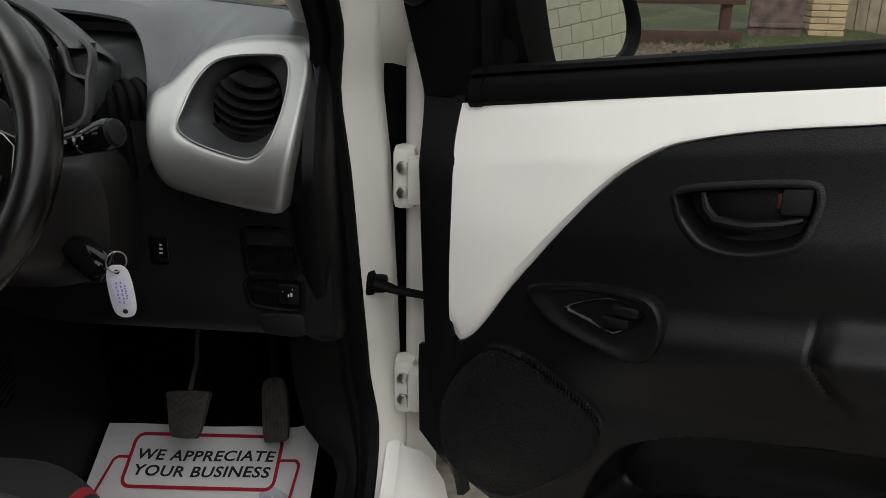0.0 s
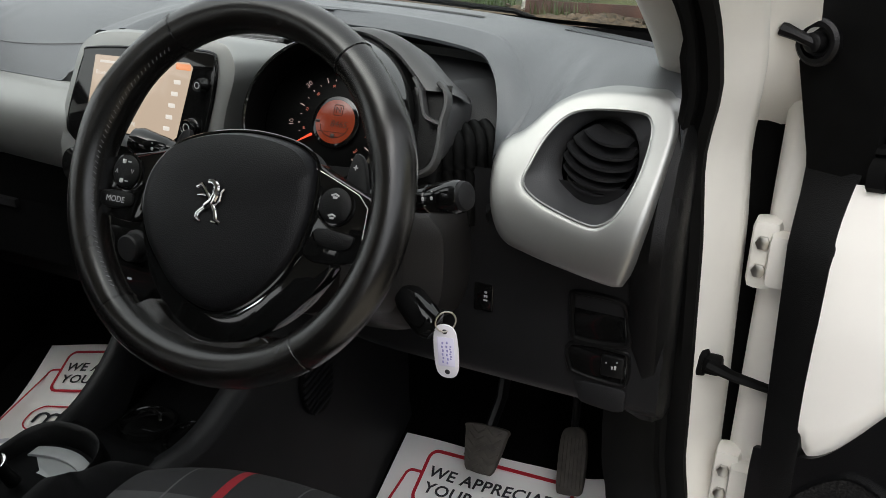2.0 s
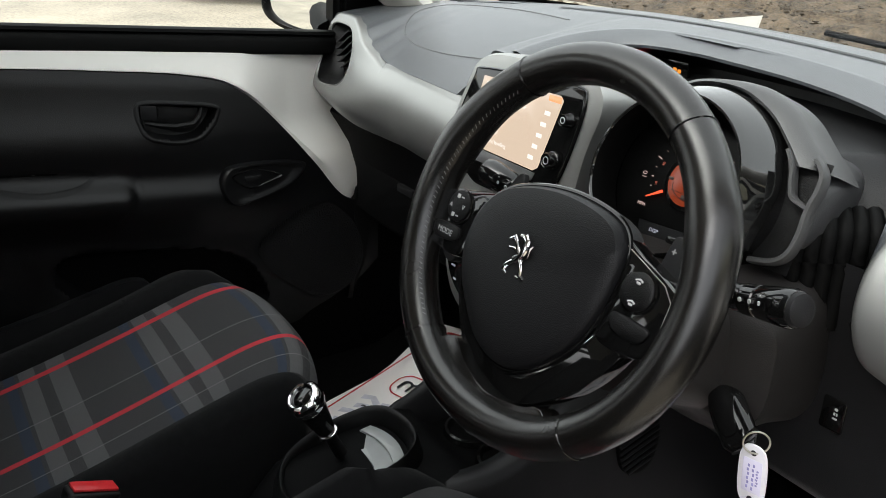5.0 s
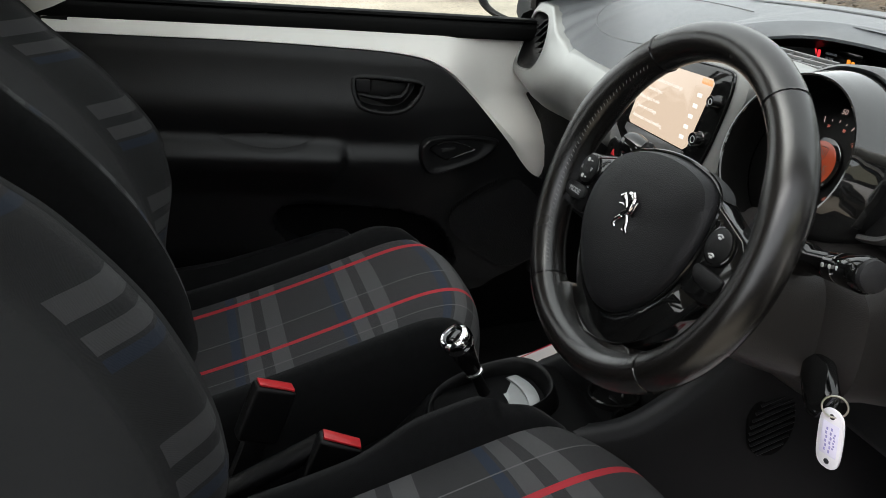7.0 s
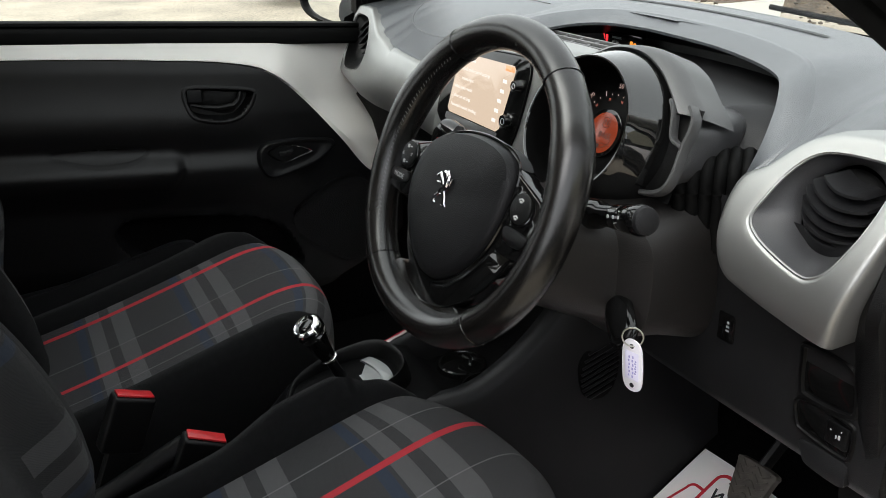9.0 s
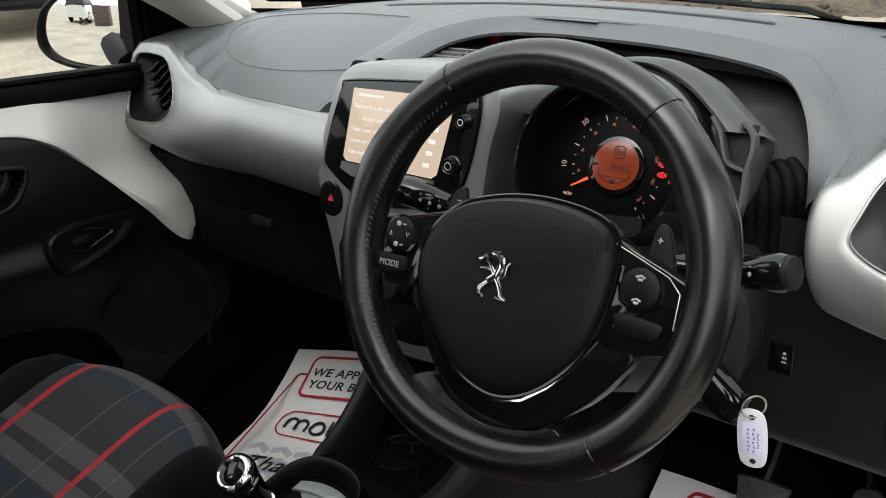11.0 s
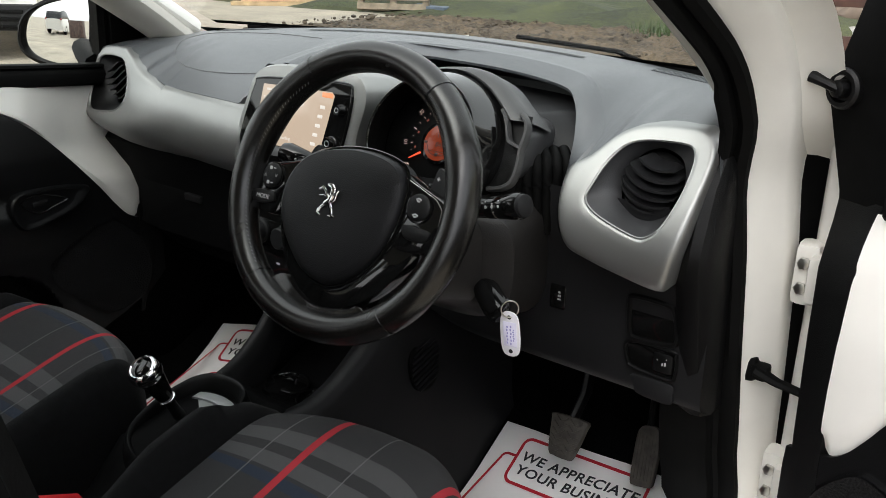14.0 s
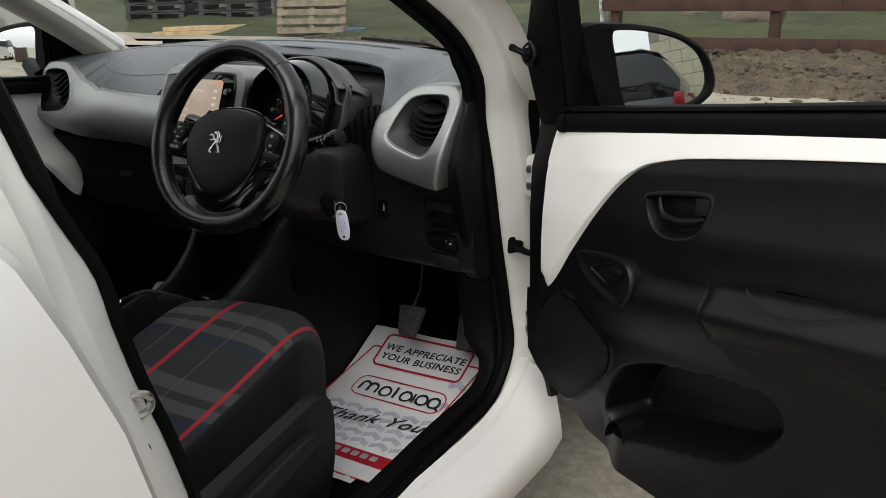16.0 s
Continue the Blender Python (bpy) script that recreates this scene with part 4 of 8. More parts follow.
bm = bmesh.new()
loft(bm, [[screen_point(-1 + 0.1 * i, t) for i in range(21)] for t in (0, 0.02, 0.1, 0.3, 0.5, 0.7, 0.9, 1.0)])
ws = part("windscreen", bm, GLASS, car, "clear windscreen")
bm = bmesh.new()
loft(bm, [[screen_point(-1 + 0.1 * i, t) + Vector((0, -0.002, 0.0015)) for i in range(21)] for t in (-0.005, 0.006 , 0.012)])
part("windscreen_border", bm, GLOSS, car, "black windscreen border")
for nm, quad in (("rear_window", [(-0.62, -1.66, 0.97), (0.62, -1.66, 0.97), (0.5, -1.5, 1.34), (-0.5, -1.5, 1.34)]),
                 ("rear_side_window", [(0.69, -0.02, 0.97), (0.69, -0.85, 0.99), (0.55, -1.05, 1.36), (0.54, -0.06, 1.39)]),
                 ("rear_side_window", [(-0.69, -0.02, 0.93), (-0.69, -0.85, 0.97), (-0.55, -1.05, 1.36), (-0.54, -0.06, 1.39)])):
    bm = bmesh.new()
    bm.faces.new([bm.verts.new(p) for p in quad])
    part(nm, bm, GLASS, car)
# wiper, front wheel, hinges, striker, buffer
bm = bmesh.new()
tube(bm, [(0.44, 1.28, 0.93), (0.3, 1.275, 0.972), (0.1, 1.285, 0.980)], 0.004, 8)
part("wiper", bm, RUBBER, car, "black windscreen wiper")


def turned_hub():
    bm = bmesh.new()
    plate(bm, disc(0.06, 24), (0.64, 1.72, 0.28), (0, 1, 0), (0, 0, 1), (1, 0, 0), 0.10, 0.006)
    return bm


wheel_front = part("wheel", turned_hub(), DARK, car, "black tyre on a road wheel")
bm = bmesh.new()
loft(bm, [[(0.62 + dx, 1.72 + r * math.cos(a), 0.28 + r * math.sin(a)) for a in [2 * math.pi * k / 40 for k in range(40)]] for dx, r in ((0, 0.17), (0, 0.25), (0.02, 0.28), (0.08, 0.281), (0.14, 0.28), (0.16, 0.25), (0.16, 0.18))], closed=True)
part("tyre", bm, RUBBER, wheel_front)
bm = bmesh.new()
plate(bm, disc(0.18, 32), (0.75, 1.72, 0.28), (0, 1, 0), (0, 0, 1), (1, 0, 0), 0.02, 0.006)
part("rim", bm, STEEL, wheel_front)
for z in (0.765, 0.475):
    bm = bmesh.new()
    block(bm, (0.685, 1.015, z - 0.04), (0.715, 1.05, z + 0.04), 0.010)
    block(bm, (0.705, 1.00, z - 0.03), (0.735, 1.03, z + 0.03), 0.008)
    hinge = part("hinge", bm, WHITE_JAMB, car, "white painted door hinge")
    for dz in (-0.016, 0.016):
        bm = bmesh.new()
        plate(bm, disc(0.008, 6), (0.698, 1.016, z + dz), (1, 0, 0), (0, 0, 1), (0, -1, 0), 0.006, 0.001)
        part("bolt", bm, STEEL, hinge)
# Added dark strip: stands for the gap's shaded metal and its seal together.
bm = bmesh.new()
loft(bm, [[(0.668, 1.062, z), (0.690, 1.084, z), (0.705, 1.088, z), (0.716, 1.086, z)] for z in (0.36, 0.6, 0.8, 0.93)])
bmesh.ops.solidify(bm, geom=bm.faces[:], thickness=0.004)
part("hinge_gap_shade", bm, RUBBER, car, "dark strip for the shaded hinge gap and its seal")
strap = thing("check_strap", (0.655, 1.03, 0.60), "black steel door check strap", "door strap")
bm = bmesh.new()
block(bm, (0.640, 1.012, 0.606), (0.662, 1.036, 0.642), 0.008)
block(bm, (0.655, 1.010, 0.612), (0.678, 1.030, 0.634), 0.006)
part("bracket", bm, RUBBER, strap)
bm = bmesh.new()
tube(bm, [(0.662, 1.014, 0.626), (0.69, 1.012, 0.618), (0.76, 1.016, 0.606)], [0.011, 0.008, 0.006], 8, flat=0.7)
part("arm", bm, RUBBER, strap)
striker = thing("door_striker", (0.675, 0.12, 0.705), "bare steel door striker loop on the white pillar", "striker")
bm = bmesh.new()
tube(bm, rounded([(0.672, 0.100, 0.722), (0.690, 0.138, 0.722), (0.692, 0.148, 0.71), (0.690, 0.138, 0.698), (0.672, 0.103, 0.698)], 5, False), 0.0045, 8)
part("loop", bm, STEEL, striker)
bm = bmesh.new()
tube(bm, [(0.664, 0.119, 0.660), (0.694, 0.121, 0.660), (0.700, 0.121, 0.660), (0.702, 0.121, 0.660)], [0.016, 0.016, 0.013, 0.006], 16)
lump("door_buffer", bm, RUBBER, "black rubber buffer on the white door pillar", "buffer")

# ---- doors: each is laid out in its own plane: s back from the hinge, z up, w towards the cabin ----
DOOR_O = Vector((0.753, 0.997, 0))
DOOR_U, DOOR_N = Vector((0.8788, -0.4772, 0)), Vector((-0.4772, -0.8788, 0))


def driver_frame(s, z, w):
    p = DOOR_O + DOOR_U * (0.95 * s + 0.003) + DOOR_N * w
    p.z = z + 0.16 * s
    return p


def passenger_frame(s, z, w):
    return Vector((-0.6875 + w, 1.0092 - s, z + 0.1084 * s - 0.0133))


CURVE = [(-0.02, 0.570), (0.02, 0.577), (0.048, 0.581), (0.066, 0.586), (0.083, 0.599), (0.103, 0.623), (0.124, 0.652), (0.158, 0.692), (0.189, 0.727), (0.219, 0.758), (0.247, 0.782),
         (0.275, 0.799), (0.303, 0.809), (0.358, 0.816), (0.41, 0.8185), (0.466, 0.819), (0.558, 0.820), (0.69, 0.819), (0.85, 0.815), (1.0, 0.813)]
CURVE_FINE = [(p.x, p.y) for p in rounded([(a, b, 0) for a, b in CURVE], 6, False)]
SPEAKER = [(p.x, p.y) for p in rounded([(0.070, 0.553, 0), (0.105, 0.580, 0), (0.136, 0.578, 0), (0.177, 0.562, 0), (0.228, 0.530, 0), (0.254, 0.505, 0), (0.252, 0.475, 0), (0.232, 0.448, 0), (0.155, 0.390, 0), (0.118, 0.380, 0), (0.083, 0.390, 0), (0.050, 0.420, 0), (0.036, 0.465, 0), (0.045, 0.515, 0)], 5)]
POCKET = [(p.x, p.y) for p in rounded([(0.238, 0.385, 0), (0.250, 0.435, 0), (0.283, 0.481, 0), (0.351, 0.506, 0), (0.414, 0.513, 0), (0.50, 0.518, 0), (0.572, 0.518, 0), (0.605, 0.500, 0), (0.613, 0.467, 0), (0.575, 0.424, 0), (0.52, 0.392, 0), (0.387, 0.373, 0), (0.285, 0.358, 0)], 5)]
HANDLE = [(p.x, p.y) for p in rounded([(0.312, 0.766, 0), (0.37, 0.771, 0), (0.432, 0.771, 0), (0.445, 0.760, 0), (0.443, 0.736, 0), (0.431, 0.715, 0), (0.385, 0.706, 0), (0.346, 0.713, 0), (0.322, 0.733, 0), (0.311, 0.751, 0)], 5)]
PULL = [(p.x, p.y) for p in rounded([(0.530, 0.660, 0), (0.540, 0.643, 0), (0.575, 0.633, 0), (0.625, 0.631, 0), (0.675, 0.640, 0), (0.700, 0.651, 0), (0.66, 0.660, 0), (0.59, 0.664, 0)], 5)]
HINGE_EDGE = [(0.36, 0.060), (0.50, 0.054), (0.583, 0.047), (0.66, 0.042), (0.73, 0.040), (0.79, 0.034), (0.825, 0.030), (0.87, 0.030)]
STRIP_EDGE = [(0.36, 0.050), (0.44, 0.026), (0.50, 0.012), (0.58, -0.001), (0.725, -0.014), (0.86, -0.034), (1.0, -0.058)]


def door_bulge(z):
    return lerp_table([(0.34, 0.035), (0.42, 0.052), (0.55, 0.056), (0.62, 0.052), (0.72, 0.047), (0.80, 0.036), (0.85, 0.018), (0.868, 0.010), (0.9, 0.010)], z)


def trim_shape(s, z):
    w = door_bulge(z)
    w += 0.011 * math.exp(-((z - 0.700) / 0.045) ** 2) * step(0.25, 0.45, s)
    # armrest: a soft shelf that grows at a joint behind the switches
    joint = s - 0.462 - 0.65 * max(0.0, 0.612 - z)
    far = step(-0.002, 0.024, joint)
    ridge = 0.611 + 0.004 * far
    reach = (0.016 + 0.016 * far) * step(0.14, 0.32, s)
    if z >= ridge:
        w += reach * (1 - step(ridge, ridge + 0.042, z)) ** 1.2
    else:
        w += reach * step(ridge - 0.085, ridge - 0.004, z)
    if z < 0.655:
        w -= 0.003 * math.exp(-(joint / 0.003) ** 2) * step(0.655, 0.645, z) * step(0.565, 0.585, z)
    if s > 0.53:
        w -= 0.002 * math.exp(-((z - 0.582) / 0.002) ** 2)
    w -= 0.085 * step(0.0, 0.022, -inside(POCKET, s, z)) if 0.21 < s < 0.64 and z < 0.54 else 0
    if 0.22 < s < 0.70 and z < 0.47:
        w += 0.030 * step(0.22, 0.30, s) * (1 - step(0.58, 0.70, s)) * (1 - step(0.33, 0.44, z))
    if s < 0.31 and z < 0.61:
        d = inside(SPEAKER, s, z)
        w += 0.004 * (1 - step(0.0, 0.006, abs(d)))
    return w


def bottom_of(s):
    return lerp_table([(-0.05, 0.50), (0.0, 0.45), (0.04, 0.408), (0.1, 0.368), (0.14, 0.346), (0.17, 0.324), (0.27, 0.298), (0.41, 0.284), (1.0, 0.278)], s)


def car_door(name, F, label, near):
    d = thing(name, F(0.5, 0.32, 0), label, "car door")

    trim_w, line, base_w = trim_shape, CURVE_FINE, door_bulge

    def panel_w(s, z):
        return door_bulge(z) * (1.0 if near else 1 - 0.95 * step(0.66, 0.75, z) * step(0.27, 0.15, s))

    def left_of(z):
        return lerp_table(HINGE_EDGE, z)

    def waist(s):
        return -0.028 * s
    fine, tall = (330, 130) if near else (160, 76)
    ss = [-0.002 + 0.972 * k / fine for k in range(fine + 1)]
    bm = bmesh.new()
    rows = []
    for s in ss:
        top = lerp_table(line, s) + 0.0005
        bot = bottom_of(s)
        row = [F(s, bot, -0.03), F(s, bot, 0.02)]
        for k in range(tall + 1):
            z = bot + (top - bot) * k / tall
            row.append(F(s, z, trim_w(s, z)))
        row.append(F(s, top + 0.001, base_w(top) - 0.006))
        rows.append(row)
    grid = [[bm.verts.new(p) for p in row] for row in rows]
    for i in range(len(rows) - 1):
        s = (ss[i] + ss[i + 1]) / 2
        top, bot = lerp_table(line, s), bottom_of(s)
        for j in range(len(rows[0]) - 1):
            z = bot + (top - bot) * (j - 1.5) / tall
            if (0.30 < s < 0.47 and z > 0.69 and inside(HANDLE, s, z) < -0.002) or (0.58 < s < 0.79 and 0.66 < z < 0.72 and inside(PULL, s, z) < -0.001):
                continue
            bm.faces.new((grid[i][j], grid[i + 1][j], grid[i + 1][j + 1], grid[i][j + 1]))
    part("door_trim", bm, DOOR_BLACK, d, "black moulded door trim with armrest and pocket")
    for nm, line_of, deep, lip in (("handle_recess", HANDLE, 0.024, 1.0), ("pull_recess", PULL, 0.040, 0.3)):
        bm = bmesh.new()
        mid = Vector((sum(p[0] for p in line_of), sum(p[1] for p in line_of))) / len(line_of)
        rows = []
        for off, dw in ((0.0045, 0.0005), (0.002, 0.0018 * lip), (-0.0005, 0.0024 * lip), (-0.0025, 0.0015 * lip), (-0.004, -0.002), (-0.0055, -0.5 * deep), (-0.0085, -deep), (None, -deep)):
            row = []
            for k, p in enumerate(line_of):
                a, b = Vector(line_of[k - 1]), Vector(line_of[(k + 1) % len(line_of)])
                t = (b - a).normalized()
                nrm = Vector((t.y, -t.x))
                nrm = nrm if nrm.dot(Vector(p) - mid) > 0 else -nrm
                q = Vector(p) + nrm * off if off is not None else Vector(p).lerp(mid, 0.97)
                row.append(F(q.x, q.y, trim_w(q.x, q.y) + dw))
            rows.append(row)
        loft(bm, rows, closed=True)
        part(nm, bm, BLACK, d)
    bm = bmesh.new()
    rows = []
    first = left_of(0.583)
    for s in [first + 0.002 * k for k in range(8)] + [first + 0.016 + (0.97 - first - 0.016) * k / 110 for k in range(111)]:
        lo, hi = lerp_table(line, s), 0.866 + waist(s)
        lo += 0.010 * (1 - step(first, first + 0.012, s))
        row = [F(s, lo, base_w(lo) - 0.012)]
        for k in range(25):
            t = k / 24
            z = lo + (hi - lo) * t
            dent = -0.006 * math.exp(-((s - 0.10) / 0.06) ** 2 - ((z - 0.80) / 0.05) ** 2)
            row.append(F(s + (left_of(z) - first) * (1 - step(first, first + 0.10, s)), z, panel_w(s, z) + 0.004 - 0.010 * (1 - step(0, 0.10, t)) + dent))
        rows.append(row)
    loft(bm, rows)
    part("painted_panel", bm, WHITE, d, "glossy white painted upper door panel")
    # black edge strip by the hinge, and the white shell
    bm = bmesh.new()
    rows = []
    for z in [0.36 + 0.62 * k / 24 for k in range(25)]:
        out = lerp_table(STRIP_EDGE, z)
        w = panel_w(0.0, z)
        rows.append([F(out, z, -0.02), F(out + 0.002, z, w - 0.008), F(out + 0.008, z, w + 0.001), F(left_of(z) - 0.006, z, w + 0.003), F(left_of(z) + 0.002, z, w + 0.001), F(left_of(z) + 0.0035, z, w - 0.014)])
    loft(bm, rows)
    part("hinge_side_trim", bm, BLACK, d)
    bm = bmesh.new()
    rows = []
    plan = [(0.02, -0.022), (-0.02, -0.016), (-0.058, -0.012), (-0.072, -0.015), (-0.085, -0.026), (-0.085, -0.085), (-0.066, -0.095), (0.06, -0.105), (0.15, -0.115), (0.5, -0.12), (0.9, -0.115), (0.985, -0.10), (0.985, -0.01), (0.96, 0.0)]

    def foot(a):
        return bottom_of(a) + 0.012
    tops = [(-0.060, 1.06), (-0.054, 0.93), (0.06, 0.852), (0.985, 0.825)]
    for k in range(11):
        rows.append([F(a, foot(a) + (lerp_table(tops, a) - foot(a)) * k / 10, b) for a, b in plan])
    rows.append([F(a, lerp_table(tops, a) + 0.006, min(b, -0.02) * 0.7) for a, b in plan])
    loft(bm, rows)
    loft(bm, [[F(s, foot(s), w) for s in (-0.05, 0.05, 0.1, 0.17, 0.3, 0.6, 0.98)] for w in (-0.10, -0.03, 0.0)])
    part("door_shell", bm, WHITE, d, "white painted steel door shell")
    # waist seal
    bm = bmesh.new()
    prof = [(0.862, -0.01), (0.861, 0.010), (0.866, 0.015), (0.884, 0.016), (0.892, 0.011), (0.894, 0.005), (0.897, 0.010), (0.902, 0.008), (0.905, 0.0), (0.903, -0.02)]
    loft(bm, [[F(s, z + waist(s), w + 0.006) for z, w in prof] for s in [0.050 + 0.93 * k / 20 for k in range(21)]], caps=True)
    part("waist_seal", bm, RUBBER, d, "black waist seal below the window")
    bm = bmesh.new()
    loft(bm, [[F(s, z + waist(s), w + 0.010) for z, w in prof] for s in (0.044, 0.047, 0.058, 0.061)], caps=True)
    part("seal_end_cap", bm, RUBBER, d)
    # window frame: the front corner panel, the top rail and the rear upright

    def lean(z):
        return 0.18 * (z - 0.88)
    bm = bmesh.new()
    rows = []
    for z in [0.86 + 0.30 * k / 16 for k in range(17)]:
        out = lerp_table(STRIP_EDGE, z) + 0.5 * max(0.0, z - 1.0)
        inn = 0.063 + 0.05 * (z - 0.9) + 0.6 * max(0.0, z - 1.09)
        w = lean(z)
        rows.append([F(out, z, w - 0.03), F(out + 0.002, z, w), F(out + 0.010, z, w + 0.012), F(0.5 * (out + inn), z, w + 0.016), F(inn - 0.020, z, w + 0.012), F(inn - 0.018, z, w + 0.004), F(inn - 0.010, z, w + 0.006), F(inn - 0.006, z, w + 0.001), F(inn, z, w - 0.002), F(inn, z, w - 0.03)])
    loft(bm, rows, caps=True)
    part("corner_panel", bm, RUBBER, d, "black corner panel of the window frame")
    bm = bmesh.new()
    top = [(0.14, 1.12), (0.25, 1.21), (0.38, 1.28), (0.55, 1.31), (0.8, 1.29), (0.93, 1.24), (0.97, 1.1), (0.975, 0.9)]
    tube(bm, [F(s, z, lean(z) + 0.0) for s, z in [(p.x, p.y) for p in rounded([(a, b, 0) for a, b in top], 5, False)]], 0.024, 8)
    part("window_frame", bm, BLACK, d)
    bm = bmesh.new()
    loft(bm, [[F(s, z, lean(z) - 0.014) for z in (0.86, 1.0, 1.15, lerp_table(top, s) if s < 0.9 else 1.2)] for s in (0.03, 0.1, 0.25, 0.4, 0.6, 0.8, 0.97)])
    g = part("window", bm, GLASS, d, "clear side window")
    # mirror adjuster
    knob = F(-0.022, 1.0, lean(1.0) + 0.014)
    kn = (F(0, 1, 1) - F(0, 1, 0)).normalized()
    ku = (F(1, 1, 0) - F(0, 1, 0)).normalized()
    kv = kn.cross(ku)
    bm = bmesh.new()
    loft(bm, [[knob + kn * h + ku * r * math.cos(a) + kv * r * math.sin(a) for a in [2 * math.pi * k / 24 for k in range(24)]] for h, r in ((0, 0.022), (0.007, 0.022), (0.010, 0.019), (0.010, 0.015), (0.005, 0.013), (0.005, 0.010), (0.016, 0.009), (0.018, 0.006), (0.018, 0.001))], closed=True)
    ko = part("mirror_adjuster", bm, BLACK, d, "round black mirror adjuster")
    bm = bmesh.new()
    tube(bm, [knob + kn * 0.014, knob + kn * 0.022 - ku * 0.012 + Vector((0, 0, 0.008)), knob + kn * 0.026 - ku * 0.026 + Vector((0, 0, 0.015))], [0.0055, 0.0055, 0.007], 8)
    part("lever", bm, BLACK, ko)
    # inner handle
    hw = base_w(0.74)
    bm = bmesh.new()
    plate(bm, [(p[0], p[1]) for p in rounded([(0.328, 0.759, 0), (0.365, 0.763, 0), (0.41, 0.763, 0), (0.41, 0.725, 0), (0.366, 0.717, 0), (0.341, 0.729, 0)], 4)], F(0, 0, hw - 0.019), F(1, 0, 0) - F(0, 0, 0), Vector((0, 0, 1)), kn, 0.004, 0.002)
    part("handle_cup", bm, BLACK, d)
    bm = bmesh.new()
    tube(bm, [F(q, z, hw + w) for q, z, w in ((0.335, 0.764, -0.006), (0.341, 0.749, -0.003), (0.352, 0.738, 0.0), (0.384, 0.733, 0.002), (0.414, 0.735, 0.001), (0.433, 0.738, -0.003))], [0.003, 0.0045, 0.005, 0.005, 0.0045, 0.003], 8)
    part("door_handle", bm, BLACK, d, "black inner door handle")
    bm = bmesh.new()
    block(bm, (0.411, 0.742, 0.0), (0.439, 0.768, 0.024), 0.004)
    for v in bm.verts:
        v.co = F(v.co.x, v.co.y, hw + v.co.z - 0.026)
    lk = part("lock_tab", bm, DARK, d)
    bm = bmesh.new()
    block(bm, (0.406, 0.748, 0.0), (0.4105, 0.762, 0.018), 0.001)
    for v in bm.verts:
        v.co = F(v.co.x, v.co.y, hw + v.co.z - 0.026)
    part("lock_mark", bm, DIM_RED if near else RUBBER, lk)
    # switch pod
    pod = [(p.x, p.y) for p in rounded([(0.150, 0.657, 0), (0.175, 0.667, 0), (0.235, 0.668, 0), (0.288, 0.663, 0), (0.309, 0.654, 0), (0.320, 0.635, 0), (0.319, 0.612, 0), (0.300, 0.592, 0), (0.245, 0.603, 0), (0.185, 0.624, 0)], 5)]

    def pod_w(s, z):
        return base_w(z) + 0.005 + 0.12 * (0.662 - z) + 0.012 * step(0.16, 0.34, s)
    bm = bmesh.new()
    rows = []
    for sh, dw in ((0, -0.02), (0, -0.004), (0.02, 0.0), (0.06, 0.003), (0.16, 0.003), (0.24, 0.0005), (0.4, 0.0)):
        row = []
        for s, z in pod:
            q = Vector((s, z)).lerp(Vector((0.25, 0.638)), sh)
            row.append(F(q.x, q.y, pod_w(q.x, q.y) + dw))
        rows.append(row)
    loft(bm, rows, closed=True, caps=True)
    pd = part("switch_pod", bm, DOOR_BLACK, d, "black window switch pod")
    bm = bmesh.new()
    well = [(p.x, p.y) for p in rounded([(a, b, 0) for a, b in [(0.203, 0.643), (0.226, 0.652), (0.258, 0.658), (0.285, 0.652), (0.301, 0.645), (0.292, 0.634), (0.268, 0.622), (0.240, 0.630), (0.218, 0.637)]], 2)]
    loft(bm, [[F(*Vector((a, z)).lerp(Vector((0.258, 0.641)), sh), pod_w(a, z) + dw) for a, z in well] for sh, dw in ((0, -0.002), (0.0, 0.0035), (0.06, 0.003), (0.13, -0.001), (0.2, -0.0015))], closed=True, caps=True)
    part("switch_well", bm, GLOSS, pd)
    for cs, cz in (((0.268, 0.634), (0.278, 0.646)) if near else ((0.262, 0.641),)):
        bm = bmesh.new()
        block(bm, (cs - 0.015, cz - 0.0052, 0.0), (cs + 0.015, cz + 0.0052, 0.008), 0.002)
        for v in bm.verts:
            tip = 0.004 * step(cs - 0.015, cs + 0.015, v.co.x)
            v.co = F(v.co.x, v.co.y + 0.12 * (cs - v.co.x), pod_w(v.co.x, v.co.y) + v.co.z - tip)
        part("window_switch", bm, BLACK, pd)
    # speaker
    bm = bmesh.new()
    rows = []
    for k in range(9):
        sh = k / 8
        rows.append([F(Vector(p).lerp(Vector((0.145, 0.485)), sh).x, Vector(p).lerp(Vector((0.145, 0.485)), sh).y, trim_w(*Vector(p).lerp(Vector((0.145, 0.485)), sh)) + 0.003 + 0.004 * math.sin(sh * 1.57)) for p in SPEAKER])
    loft(bm, rows, closed=True)
    sp = part("speaker_grille", bm, MESH, d, "black perforated speaker grille")
    # ribs along the grille's upper edge
    upper = [p for p in SPEAKER if p[1] > 0.500 and 0.15 < p[0] < 0.26]
    bm = bmesh.new()
    for p in resample([(a, b, 0) for a, b in upper], 24, False):
        block(bm, (p.x - 0.0012, p.y - 0.004, 0), (p.x + 0.0012, p.y + 0.006, 0.002), 0)
    for v in bm.verts:
        v.co = F(v.co.x, v.co.y, trim_w(v.co.x, v.co.y) + 0.003 + v.co.z)
    part("grille_ribs", bm, BLACK, sp)
